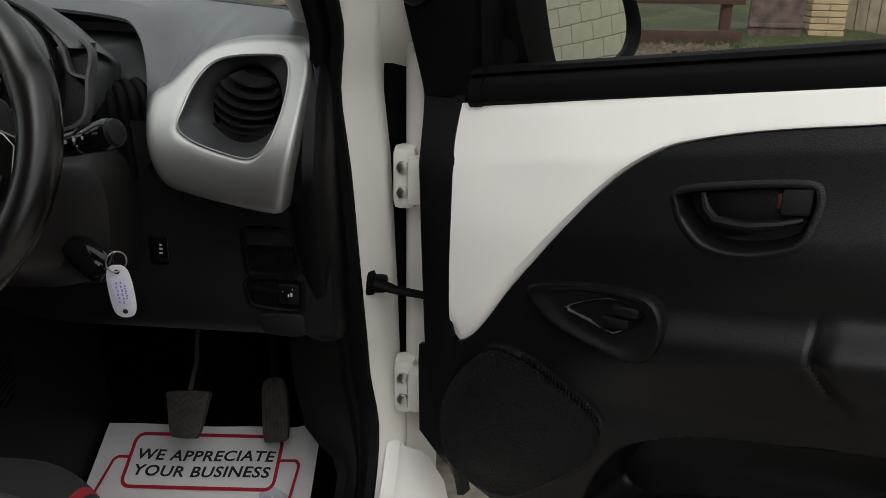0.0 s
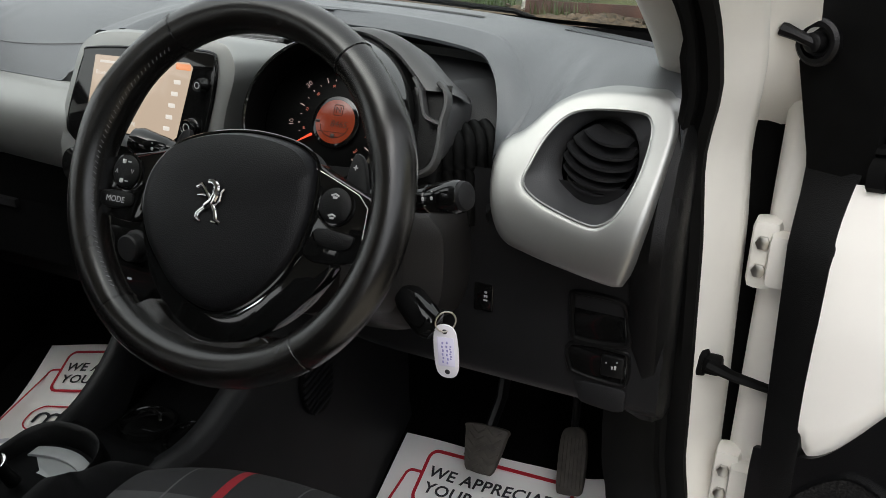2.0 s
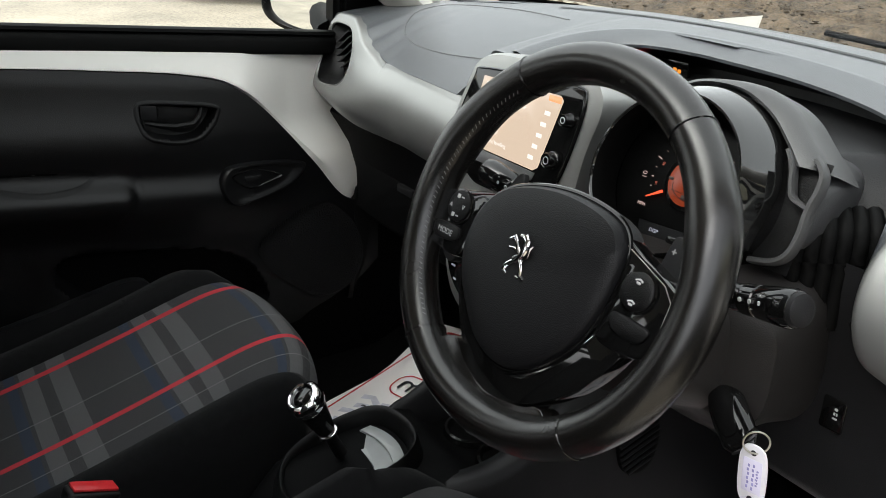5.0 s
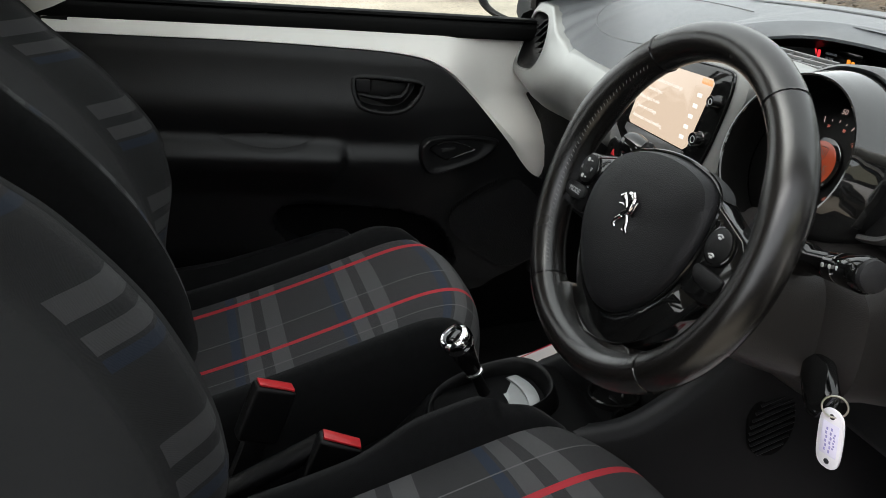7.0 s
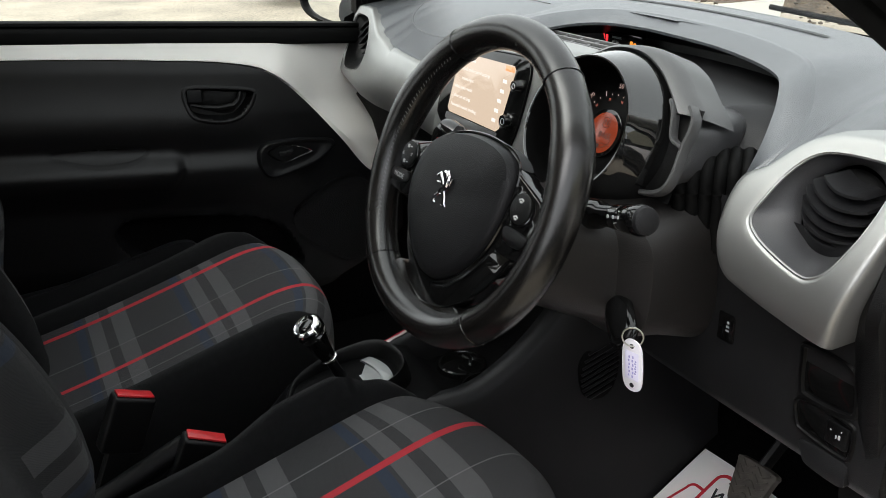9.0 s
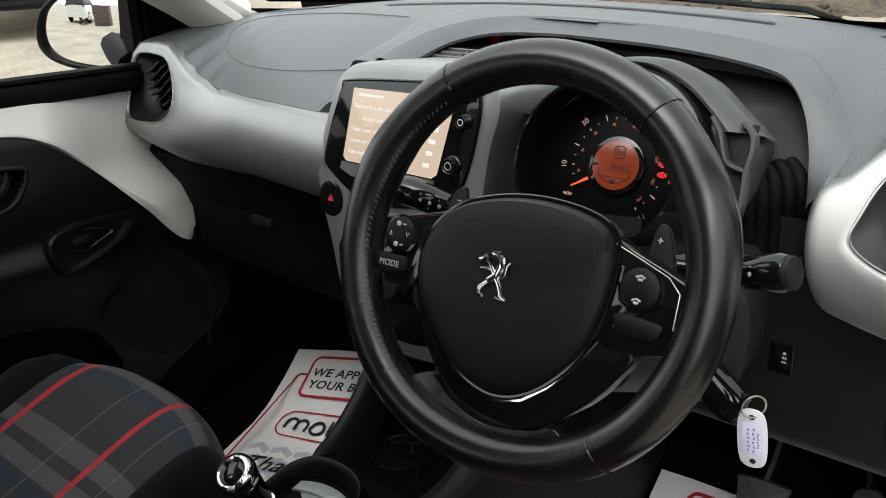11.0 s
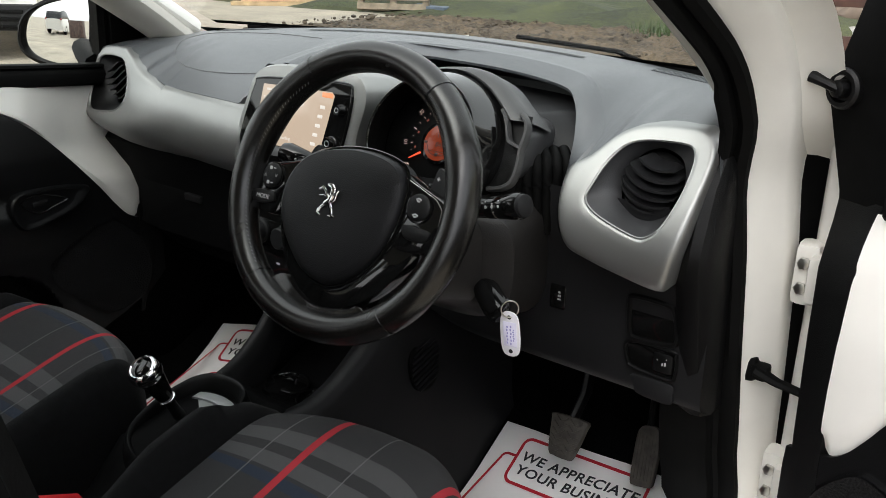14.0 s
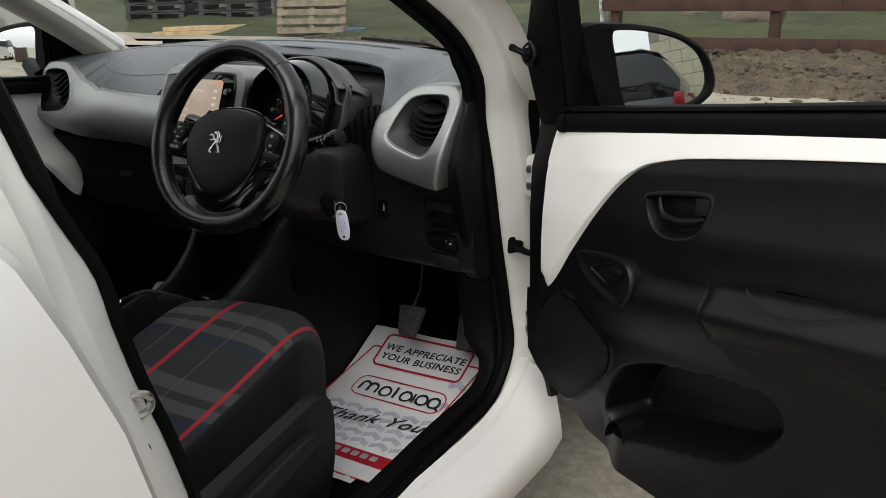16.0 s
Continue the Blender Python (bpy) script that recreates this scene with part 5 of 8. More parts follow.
    if near:
        bm = bmesh.new()
        rows = []
        for k in range(13):
            a = math.pi * k / 12
            rows.append([F(0.285 + 0.024 * math.cos(a) + dx, 0.352 + 0.034 * math.sin(a), w) for dx, w in ((0, 0.02), (0.0, 0.066), (0.003, 0.068), (0.004, 0.02))])
        loft(bm, rows)
        part("pocket_divider", bm, BLACK, d)
    return d


car_door("driver_door", driver_frame, "open white front door with black trim and speaker", True)
car_door("passenger_door", passenger_frame, "closed white front door with black trim and armrest", False)


def side_mirror(name, c, gx, gy, gn, housing, label, inner_side, narrow=1.0):
    """A door mirror: c the glass centre, gx across it, gy up it, gn the way the glass faces."""
    c, gx, gy, gn = Vector(c), Vector(gx).normalized(), Vector(gy).normalized(), Vector(gn).normalized()
    gy = (gy - gn * gy.dot(gn)).normalized()
    d = thing(name, c, label, "door mirror", "door mirrors")
    out = [(p.x * 1.14 * (narrow if p.x < 0 else 1.0), p.y * 1.14) for p in rounded([(-0.086, 0.060, 0), (-0.05, 0.064, 0), (0.004, 0.055, 0), (0.045, 0.041, 0), (0.074, 0.020, 0), (0.088, -0.012, 0), (0.083, -0.036, 0), (0.058, -0.052, 0), (0.014, -0.062, 0), (-0.04, -0.066, 0), (-0.062, -0.058, 0), (-0.074, -0.032, 0), (-0.083, 0.02, 0)], 5)]
    bm = bmesh.new()
    rows = []
    for sc, h in ((0.90, -0.004), (0.93, 0.006), (0.98, 0.008), (1.04, 0.004), (1.10, -0.010), (1.12, -0.03), (1.04, -0.06), (0.82, -0.085), (0.45, -0.10), (0.05, -0.104)):
        rows.append([c + gx * (x * sc * (1.3 + 2 * (1 - narrow) if x * inner_side > 0 and h < 0.005 else 1.0)) + gy * (y * (sc + 0.05 * (h < 0.007))) + gn * h for x, y in out])
    loft(bm, rows, closed=True)
    part("housing", bm, housing, d, "black mirror housing")
    bm = bmesh.new()
    rows = []
    for k in range(7):
        sc = 0.94 * (1 - k / 6) + 0.001
        rows.append([c + gx * x * sc + gy * y * sc + gn * (0.0018 - 0.45 * ((x * sc) ** 2 + (y * sc) ** 2)) for x, y in out])
    loft(bm, rows, closed=True)
    part("mirror_glass", bm, MIRROR, d, "convex mirror glass")
    return d


g = Vector((0.702, -0.703, 0))
m_c = DOOR_O + DOOR_U * 0.105 + DOOR_N * -0.135
m_c.z = 0.965
gx = Vector((0, 0, 1)).cross(g).normalized()
m_c += gx * 0.006
right_mirror = side_mirror("door_mirror", m_c, gx - g.normalized() * 0.06, (0, 0, 1), g + gx * 0.06 + Vector((0, 0, 0.14)), RUBBER, "black door mirror on the open door", -1, 0.94)
bm = bmesh.new()
tube(bm, [driver_frame(0.05, 0.915, -0.01), driver_frame(0.04, 0.905, -0.07), m_c - gx * 0.08 - Vector((0, 0, 0.03)) - g * 0.04], [0.035, 0.032, 0.03], 10, flat=0.7)
part("mirror_arm", bm, RUBBER, right_mirror)
lc = Vector((-0.855, 0.955, 0.945))
lg = Vector((0.36, -0.93, 0.03)).normalized()
lx = Vector((0, 0, 1)).cross(lg)
left_mirror = side_mirror("door_mirror", lc, -lx, (0, 0, 1), lg, RUBBER, "black door mirror on the closed door", -1)
bm = bmesh.new()
tube(bm, [(-0.70, 0.955, 0.89), (-0.75, 0.965, 0.90), (-0.80, 0.985, 0.915)], [0.035, 0.032, 0.03], 10, flat=0.7)
part("mirror_arm", bm, RUBBER, left_mirror)

# ---- dashboard ----
dash = thing("dashboard", (0.0, 1.0, 0.58), "grey-black grained dashboard with satin silver trim", "dashboard")
ARCH = [(p.x, p.y) for p in rounded([(-0.052, 0.912, 0), (-0.057, 0.965, 0), (-0.052, 1.023, 0), (-0.020, 1.066, 0), (0.05, 1.080, 0), (0.13, 1.079, 0), (0.22, 1.070, 0), (0.30, 1.050, 0), (0.352, 1.026, 0), (0.388, 0.990, 0), (0.410, 0.955, 0), (0.424, 0.92, 0), (0.434, 0.885, 0), (0.438, 0.862, 0)], 5, False)]
RECESS = ARCH + [(0.442, 0.70), (-0.056, 0.70)]
FRONT_Z = [(-0.72, 0.86), (-0.70, 0.885), (-0.690, 0.913), (-0.66, 0.931), (-0.60, 0.937), (-0.551, 0.937), (-0.511, 0.924), (-0.471, 0.904), (-0.435, 0.892), (-0.40, 0.886), (-0.344, 0.884), (-0.176, 0.884), (-0.145, 0.90), (-0.115, 0.952), (0.10, 0.952),
           (0.13, 0.94), (0.2, 0.93), (0.38, 0.90), (0.43, 0.872), (0.446, 0.878), (0.461, 0.890), (0.490, 0.922), (0.526, 0.935), (0.577, 0.939), (0.598, 0.935), (0.610, 0.918), (0.625, 0.87)]
FRONT_Y = [(-0.71, 0.945), (-0.65, 0.945), (-0.60, 0.942), (-0.55, 0.935), (-0.471, 0.912), (-0.40, 0.903), (-0.15, 0.880), (-0.12, 0.90), (0.1, 0.90), (0.43, 0.90), (0.446, 0.900), (0.461, 0.908), (0.490, 0.929), (0.526, 0.939), (0.577, 0.942), (0.60, 0.940), (0.612, 0.925), (0.625, 0.91)]


def dash_back(x):
    return 1.235 - 0.21 * x * x


def dash_top_z(x, y):
    yf, zf = lerp_table(FRONT_Y, x), ease(FRONT_Z, x)
    k = step(0.06, 0.12, x) * step(0.446, 0.395, x)
    yf, zf = yf + (0.885 - yf) * k, zf + (0.945 - 0.072 * step(0.36, 0.432, x) - zf) * k
    t = min(max((y - yf) / (dash_back(x) - yf), -0.4), 1.0)
    zw = 0.980 - 0.030 * (x / 0.6) ** 2
    z = zf + (zw - zf) * (1 - (1 - max(t, 0)) ** 2.4) + min(t, 0) * 0.05
    return z


def dash_strip(x0, x1, nx, ny):
    bm = bmesh.new()
    rows = []
    for i in range(nx + 1):
        x = x0 + (x1 - x0) * i / nx
        yf, yb = lerp_table(FRONT_Y, x), dash_back(x)
        rows.append([(x, yf + 0.012, dash_top_z(x, yf) - 0.02)] + [(x, yf + (yb - yf) * j / ny, dash_top_z(x, yf + (yb - yf) * j / ny)) for j in range(ny + 1)] + [(x, yb + 0.02, 0.93)])
    loft(bm, rows)
    return bm


bm = dash_strip(-0.70, 0.618, 220, 64)
gone = [f for f in bm.faces if -0.08 < f.calc_center_median().x < 0.47 and f.calc_center_median().y < 1.1 and inside(RECESS, *f.calc_center_median().xy) < 0.0305 - 0.026 * step(0.94, 0.88, f.calc_center_median().y) * (f.calc_center_median().x > 0.3)]
bmesh.ops.delete(bm, geom=gone, context="FACES")
part("dash_top", bm, DASH, dash, "grained grey-black dash top", 60)
# the cowl over the instruments: a soft lip, an undercut back wall and a floor
hollow = []
for i, (x, y) in enumerate(ARCH):
    a, b = Vector(ARCH[max(i - 1, 0)]), Vector(ARCH[min(i + 1, len(ARCH) - 1)])
    t = (b - a).normalized()
    out = Vector((-t.y, t.x))
    back = step(0.93, 1.02, y)
    if x > 0.3 and y < 0.893:
        continue
    lip = dash_top_z(x, y)
    drop = lip - 0.05 - 0.02 * step(0.30, 0.38, x)
    low = drop + (min(0.924, lip - 0.034) - drop) * step(0.90, 0.985, y)
    deep = step(0.90, 0.965, y)
    row = []
    for d, z in ((0.043, None), (0.034, None), (0.027, None), (0.016, lip - 0.003), (0.006, lip - 0.008), (0.0, lip - 0.013), (0.001, lip - 0.017), (0.004 + 0.020 * back, lip - 0.021 - 0.002 * back), (0.007 + 0.040 * back, low + 0.014), (0.006 + 0.038 * back, low + 0.004), (-0.002 + 0.028 * back, low), (-0.003 - 0.017 * deep, low - 0.001), (-0.004 - 0.041 * deep, low - 0.004)):
        narrow = 0.08 + 0.92 * step(0.875, 0.945, y) if d > 0.005 and x > 0.3 and z != low else 1.0
        q = Vector((x, y)) + out * d * narrow
        row.append((q.x, q.y, dash_top_z(*q) + (0.0014 if d < 0.04 else -0.005) if z is None else z))
    row.append((x + ((0.2 - x) * 0.3) * deep, y + (0.91 - y) * deep, low - 0.014))
    hollow.append(row)
# The wall is set black so its colour carries the shade under the lip.
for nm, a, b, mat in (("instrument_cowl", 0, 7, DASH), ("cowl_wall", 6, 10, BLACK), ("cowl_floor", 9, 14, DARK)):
    bm = bmesh.new()
    loft(bm, [row[a:b] for row in hollow])
    part(nm, bm, mat, dash, "", 60)
# airbag lid seam and demister slot
bm = bmesh.new()
seam = [(p.x, p.y) for p in rounded([(-0.20, 1.10, 0), (-0.36, 1.115, 0), (-0.49, 1.10, 0), (-0.515, 1.05, 0), (-0.48, 0.985, 0), (-0.42, 0.955, 0), (-0.30, 0.945, 0), (-0.16, 0.955, 0)], 8, False)]
tube(bm, [(x, y, dash_top_z(x, y) + 0.0002) for x, y in seam], 0.0011, 6)
part("airbag_lid_seam", bm, GREY_PLASTIC, dash)
bm = bmesh.new()
for x0, x1 in ((-0.30, 0.30),):
    pts = [x0 + (x1 - x0) * k / 30 for k in range(31)]
    loft(bm, [[(x, dash_back(x) - 0.050 + dy, dash_top_z(x, dash_back(x) - 0.05 + dy) + 0.0012) for dy in (-0.005, 0.005)] for x in pts])
part("demister_slot", bm, BLACK, dash, "long dark demister slot")
for sx in (-1, 1):
    bm = bmesh.new()
    for k in range(34):
        x = sx * (0.415 + 0.0040 * k)
        y = dash_back(x) - 0.024
        block(bm, (x - 0.0013, y - 0.015, dash_top_z(x, y) - 0.002), (x + 0.0013, y + 0.015, dash_top_z(x, y) + 0.0010), 0)
    part("demister_grille", bm, DASH, dash, "ribbed corner demister grille")

# satin silver vent panels at both ends


def smooth_table(points):
    return [(p.x, p.y) for p in rounded([(a, b, 0) for a, b in points], 8, False)]


FACE_Y = smooth_table([(0.745, 0.880), (0.757, 0.868), (0.775, 0.859), (0.80, 0.856), (0.826, 0.861), (0.850, 0.872), (0.875, 0.887), (0.90, 0.904), (0.945, 0.934)])
BAND_Y = smooth_table([(0.746, 0.925), (0.752, 0.903), (0.764, 0.880), (0.785, 0.862), (0.815, 0.853), (0.85, 0.857), (0.888, 0.877)])
VENT_Y = smooth_table([(0.746, 0.045), (0.752, 0.027), (0.764, 0.004), (0.78, -0.013), (0.80, -0.024), (0.83, -0.0155), (0.86, -0.003), (0.90, 0.0132), (0.94, 0.029)])


def driver_face(x, z):
    return lerp_table(FACE_Y, z)


def far_face(x, z):
    """The silver face on the far side: a band that rolls under, turning into the tilted vent surround."""
    a = abs(x)
    band = lerp_table(BAND_Y, z) + 0.10 * (a - 0.15)
    vent = 0.908 + 0.22 * (a - 0.6) + lerp_table(VENT_Y, z)
    return band + (vent - band) * step(0.34, 0.56, a)


def vent_panel(sgn, shift):
    hole = [(0.474, 0.852), (0.478, 0.868), (0.487, 0.893), (0.503, 0.913), (0.527, 0.921), (0.573, 0.923), (0.586, 0.917), (0.590, 0.900), (0.587, 0.869), (0.576, 0.838), (0.563, 0.824), (0.546, 0.821), (0.504, 0.832), (0.482, 0.842)]
    outer = [(0.438, 0.877), (0.461, 0.895), (0.490, 0.924), (0.526, 0.938), (0.577, 0.941), (0.598, 0.937), (0.608, 0.925), (0.611, 0.898), (0.602, 0.824), (0.588, 0.766), (0.576, 0.757), (0.527, 0.768), (0.486, 0.779), (0.459, 0.791), (0.442, 0.830)]
    if sgn < 0:
        hole = [(0.512, 0.862), (0.519, 0.882), (0.532, 0.900), (0.550, 0.914), (0.575, 0.919), (0.630, 0.918), (0.665, 0.913), (0.680, 0.903), (0.685, 0.880), (0.685, 0.845), (0.680, 0.821), (0.664, 0.811), (0.630, 0.812), (0.59, 0.817), (0.550, 0.824), (0.524, 0.836), (0.514, 0.848)]
        outer = [(0.400, 0.886), (0.435, 0.892), (0.471, 0.904), (0.511, 0.924), (0.551, 0.9375), (0.60, 0.937), (0.66, 0.932), (0.690, 0.918), (0.698, 0.885), (0.698, 0.82), (0.688, 0.778), (0.65, 0.757), (0.59, 0.751), (0.50, 0.750), (0.420, 0.750), (0.400, 0.755), (0.400, 0.82)]
    n = 96
    H = [Vector(p).to_2d() for p in resample(rounded([(a, b, 0) for a, b in hole], 6), n)]
    G = [Vector(p).to_2d() for p in resample(rounded([(a, b, 0) for a, b in outer], 6) if sgn > 0 else [(a, b, 0) for a, b in outer], 3 * n)]
    # bring the two rings into step by angle
    c = Vector((0.540, 0.868)) if sgn > 0 else Vector((0.605, 0.868))

    def by_angle(P):
        ang = [(math.atan2(p.y - c.y, p.x - c.x), p) for p in P]
        ang.sort(key=lambda a: a[0])
        out = []
        for k in range(n):
            w = -math.pi + 2 * math.pi * k / n
            prev = ang[-1][0] - 2 * math.pi, ang[-1][1]
            for a, p in ang + [(ang[0][0] + 2 * math.pi, ang[0][1])]:
                if a >= w:
                    t = (w - prev[0]) / max(a - prev[0], 1e-9)
                    out.append(prev[1].lerp(p, t))
                    break
                prev = (a, p)
        return out
    H, G = by_angle(H), by_angle(G)

    def at(p, dy):
        y = (driver_face(p.x, p.y) if sgn > 0 else far_face(p.x, p.y)) + dy
        return Vector((sgn * p.x + shift, y, p.y))
    bm = bmesh.new()
    rows = [[at(h, 0.018) for h in H], [at(h, 0.004) for h in H]]
    for t, dy in ((0.03, 0.0008), (0.07, 0.0), (0.25, 0.0), (0.45, 0.0), (0.65, 0.0), (0.82, 0.0), (0.92, 0.0015), (0.97, 0.004), (1.0, 0.010)):
        row = []
        for h, q in zip(H, G):
            p = h.lerp(q, t)
            join = step(0.43, 0.405, p.x) if sgn < 0 else 0.0
            row.append(at(p, dy * (1 - join)))
        rows.append(row)
    rows.append([at(q, 0.05) if sgn > 0 or q.x > 0.41 else at(q, 0.002) for q in G])
    loft(bm, rows, closed=True)
    v = part("vent_panel", bm, SILVER, dash, "satin silver air vent surround")
    bm = bmesh.new()
    tube(bm, [at(h, 0.003) for h in H], 0.0016, 6, closed=True, up=(0, 1, 0))
    part("vent_lip", bm, SILVER, v)
    bm = bmesh.new()
    ec, er = (Vector((0.539, 0.869)), 0.0370) if sgn > 0 else (Vector((0.600, 0.868)), 0.040)
    rows = []
    for t, dy in ((0.0, 0.004), (0.15, 0.009), (0.5, 0.019), (0.85, 0.027), (1.0, 0.038)):
        row = []
        for k, h in enumerate(H):
            w = -math.pi + 2 * math.pi * k / n
            e = ec + Vector((math.cos(w), math.sin(w))) * (er + 0.002)
            row.append(at(h.lerp(e, t), dy))
        rows.append(row)
    loft(bm, rows, closed=True)
    # Same funnel both sides; the far one is blackened for the shade inside it.
    part("vent_funnel", bm, FUNNEL if sgn > 0 else BLACK, v, "dark grey vent funnel")
    centre = at(ec, 0.058)
    bm = bmesh.new()
    rows = []
    for i in range(1, 12):
        th = math.pi * i / 24
        rows.append([centre + Vector((sgn * er * math.sin(th) * math.cos(a), -0.030 * math.cos(th) * 0.55, er * math.sin(th) * math.sin(a))) for a in [2 * math.pi * k / 40 for k in range(40)]])
    loft(bm, rows, closed=True, caps=True)
    ball = part("vent_ball", bm, RUBBER, v, "round black swivelling vent")
    turn = radians(-14 if sgn > 0 else 28)
    for i in range(6):
        zc = er * (-0.72 + 0.29 * i)
        half = math.sqrt(max(er * er - zc * zc, 1e-6)) * 0.94
        bm = bmesh.new()
        rows = []
        for k in range(15):
            xx = -half + 2 * half * k / 14
            bow = -0.009 * (half / er) * (1 - (xx / half) ** 2) + 0.004
            yy = -0.030 - 0.018 * math.sqrt(max(0, 1 - (xx * xx + zc * zc) / (er * er)))
            row = []
            for dy, dz in ((0.030, -0.001), (0.0, -0.0016), (0.0, 0.0012), (0.030, 0.006)):
                q = Matrix.Rotation(turn, 2) @ Vector((sgn * xx, zc + bow + dz))
                q *= min(1.0, 0.985 * er / max(q.length, 1e-6))
                row.append(centre + Vector((q.x, yy + dy, q.y)))
            rows.append(row)
        loft(bm, rows, closed=True, caps=True)
        part("vent_slat", bm, DARK, ball)
    return v


vent_panel(1, 0.0)
vent_panel(-1, 0.0)

# silver band across the far side
bm = bmesh.new()
rows = []
for k in range(61):
    x = -0.402 + 0.262 * k / 60
    zt, zb = 0.886 - 0.002 * step(-0.38, -0.3, x), 0.750
    prof = [zb + (zt - zb) * (0.5 - 0.5 * math.cos(math.pi * q / 28)) for q in range(29)]
    rows.append([(x, far_face(x, zb) + 0.03, zb - 0.001)] + [(x, far_face(x, z) + 0.006 * step(zt - 0.006, zt, z), z) for z in prof] + [(x, far_face(x, zt) + 0.03, zt - 0.002)])
loft(bm, rows)
part("trim_band", bm, SILVER, dash, "satin silver dashboard band")

# lower dashboard, far side, with the glovebox
bm = bmesh.new()
loft(bm, [[(x, 0.96, 0.775), (x, 0.945, 0.757), (x, 0.934, 0.745), (x, 0.935 + 0.012 * step(-0.58, -0.66, x), 0.72), (x, 0.95 + 0.036 * step(-0.58, -0.66, x), 0.62), (x, 0.975 + 0.034 * step(-0.58, -0.66, x), 0.55), (x, 1.03, 0.50), (x, 1.25, 0.52)] for x in [-0.69 + 0.56 * k / 12 for k in range(13)]])
glove = part("lower_dash", bm, SHADED_HARD, dash, "black lower dashboard with glovebox")
bm = bmesh.new()
plate(bm, [(p.x, p.y) for p in rounded([(-0.58, 0.715, 0), (-0.42, 0.712, 0), (-0.24, 0.705, 0), (-0.22, 0.69, 0), (-0.235, 0.59, 0), (-0.26, 0.575, 0), (-0.57, 0.575, 0), (-0.588, 0.60, 0)], 4)], (0, 0.962, 0.0), (1, 0, 0), (0, 0.0, 1), (0, -1, 0), 0.020, 0.004)
gl = part("glovebox_lid", bm, SHADED_HARD, glove)
bm = bmesh.new()
block(bm, (-0.425, 0.934, 0.659), (-0.375, 0.945, 0.673), 0.003)
part("glovebox_latch", bm, DARK, gl)
bm = bmesh.new()
loft(bm, [[(-0.70, y, z) for y in (1.02, 1.08, 1.15)] for z in (0.45, 0.7, 0.93)])
part("end_cap", bm, BLACK, dash)

# lower dashboard, driver's side
def knee_y(z):
    return lerp_table([(0.570, 0.965), (0.582, 0.938), (0.60, 0.928), (0.70, 0.926), (0.76, 0.918), (0.80, 0.905), (0.90, 0.90)], z)


bm = bmesh.new()
loft(bm, [[(x, 1.05, 0.575), (x, 1.0, 0.568)] + [(x, knee_y(z) + 0.02 * step(0.25, 0.14, x), z + 0.012 * step(0.3, 0.14, x) * (z < 0.6)) for z in (0.570, 0.576, 0.585, 0.60, 0.65, 0.70, 0.75, 0.79, 0.82, 0.85)] for x in [0.10 + 0.525 * k / 24 for k in range(25)]])
knee = part("knee_panel", bm, DARK, dash, "black lower dashboard panel")
bm = bmesh.new()
rows = []
for z in [0.568 + 0.345 * k / 20 for k in range(21)]:
    yf = lerp_table([(0.56, 0.955), (0.60, 0.935), (0.75, 0.896), (0.80, 0.880), (0.88, 0.908), (0.93, 0.945), (0.955, 0.99)], z)
    xo = 0.627 - 0.018 * step(0.9, 0.96, z)
    rows.append([(0.598 - 0.012 * step(0.84, 0.76, z), yf + 0.012, z), (0.606, yf + 0.001, z), (0.618, yf + 0.003, z), (xo, yf + 0.016, z), (xo + 0.002, yf + 0.05, z), (xo + 0.002, 1.12, z)])
loft(bm, rows)
part("end_cap", bm, BLACK, dash, "black dashboard end cap")


def panel_on_knee(name, pts, mat, parent, depth, label=""):
    bm = bmesh.new()
    z0 = sum(p[1] for p in pts) / len(pts)
    plate(bm, pts, (0, knee_y(z0) + 0.010, 0), (1, 0, 0), (0, 0, 1), (0, -1, 0), 0.010 + depth, 0.002)
    return part(name, bm, mat, parent, label)


def frame_on_knee(pts, r=0.0035):
    bm = bmesh.new()
    tube(bm, [(x, knee_y(z) - 0.001, z) for x, z in pts], r, 6, closed=True, up=(0, 1, 0))
    return part("cubby_rim", bm, BLACK, knee)


cub = [(p.x, p.y) for p in rounded([(0.527, 0.722, 0), (0.572, 0.722, 0), (0.582, 0.712, 0), (0.588, 0.68, 0), (0.58, 0.668, 0), (0.535, 0.664, 0), (0.524, 0.672, 0), (0.522, 0.71, 0)], 4)]
frame_on_knee(cub)
panel_on_knee("cubby", cub, GLOSS, knee, 0.0004)
sw = [(p.x, p.y) for p in rounded([(0.524, 0.658, 0), (0.582, 0.661, 0), (0.590, 0.652, 0), (0.590, 0.628, 0), (0.582, 0.619, 0), (0.535, 0.622, 0), (0.524, 0.63, 0)], 4)]
frame_on_knee(sw, 0.0025)
panel_on_knee("switch_blank", sw, GLOSS, knee, 0.0006)
lev = panel_on_knee("levelling_switch", rect(0.026, 0.026, 0.003, 3, 0.573, 0.641), BLACK, knee, 0.003, "headlamp levelling switch")
panel_on_knee("fuse_flap", [(p.x, p.y) for p in rounded([(0.534, 0.613, 0), (0.585, 0.615, 0), (0.590, 0.60, 0), (0.586, 0.586, 0), (0.545, 0.587, 0), (0.536, 0.597, 0)], 4)], DARK, knee, 0.003)
esp = panel_on_knee("stability_switch", rect(0.024, 0.036, 0.003, 3, 0.417, 0.690), GLOSS, knee, 0.002, "black stability control switch")


def bars(name, spots, mat, parent, o, ax, ay, az):
    bm = bmesh.new()
    for cx, cy, w, h in spots:
        plate(bm, rect(w, h, min(w, h) * 0.3, 2, cx, cy), o, ax, ay, az, 0.0006, 0.0001)
    return part(name, bm, mat, parent)


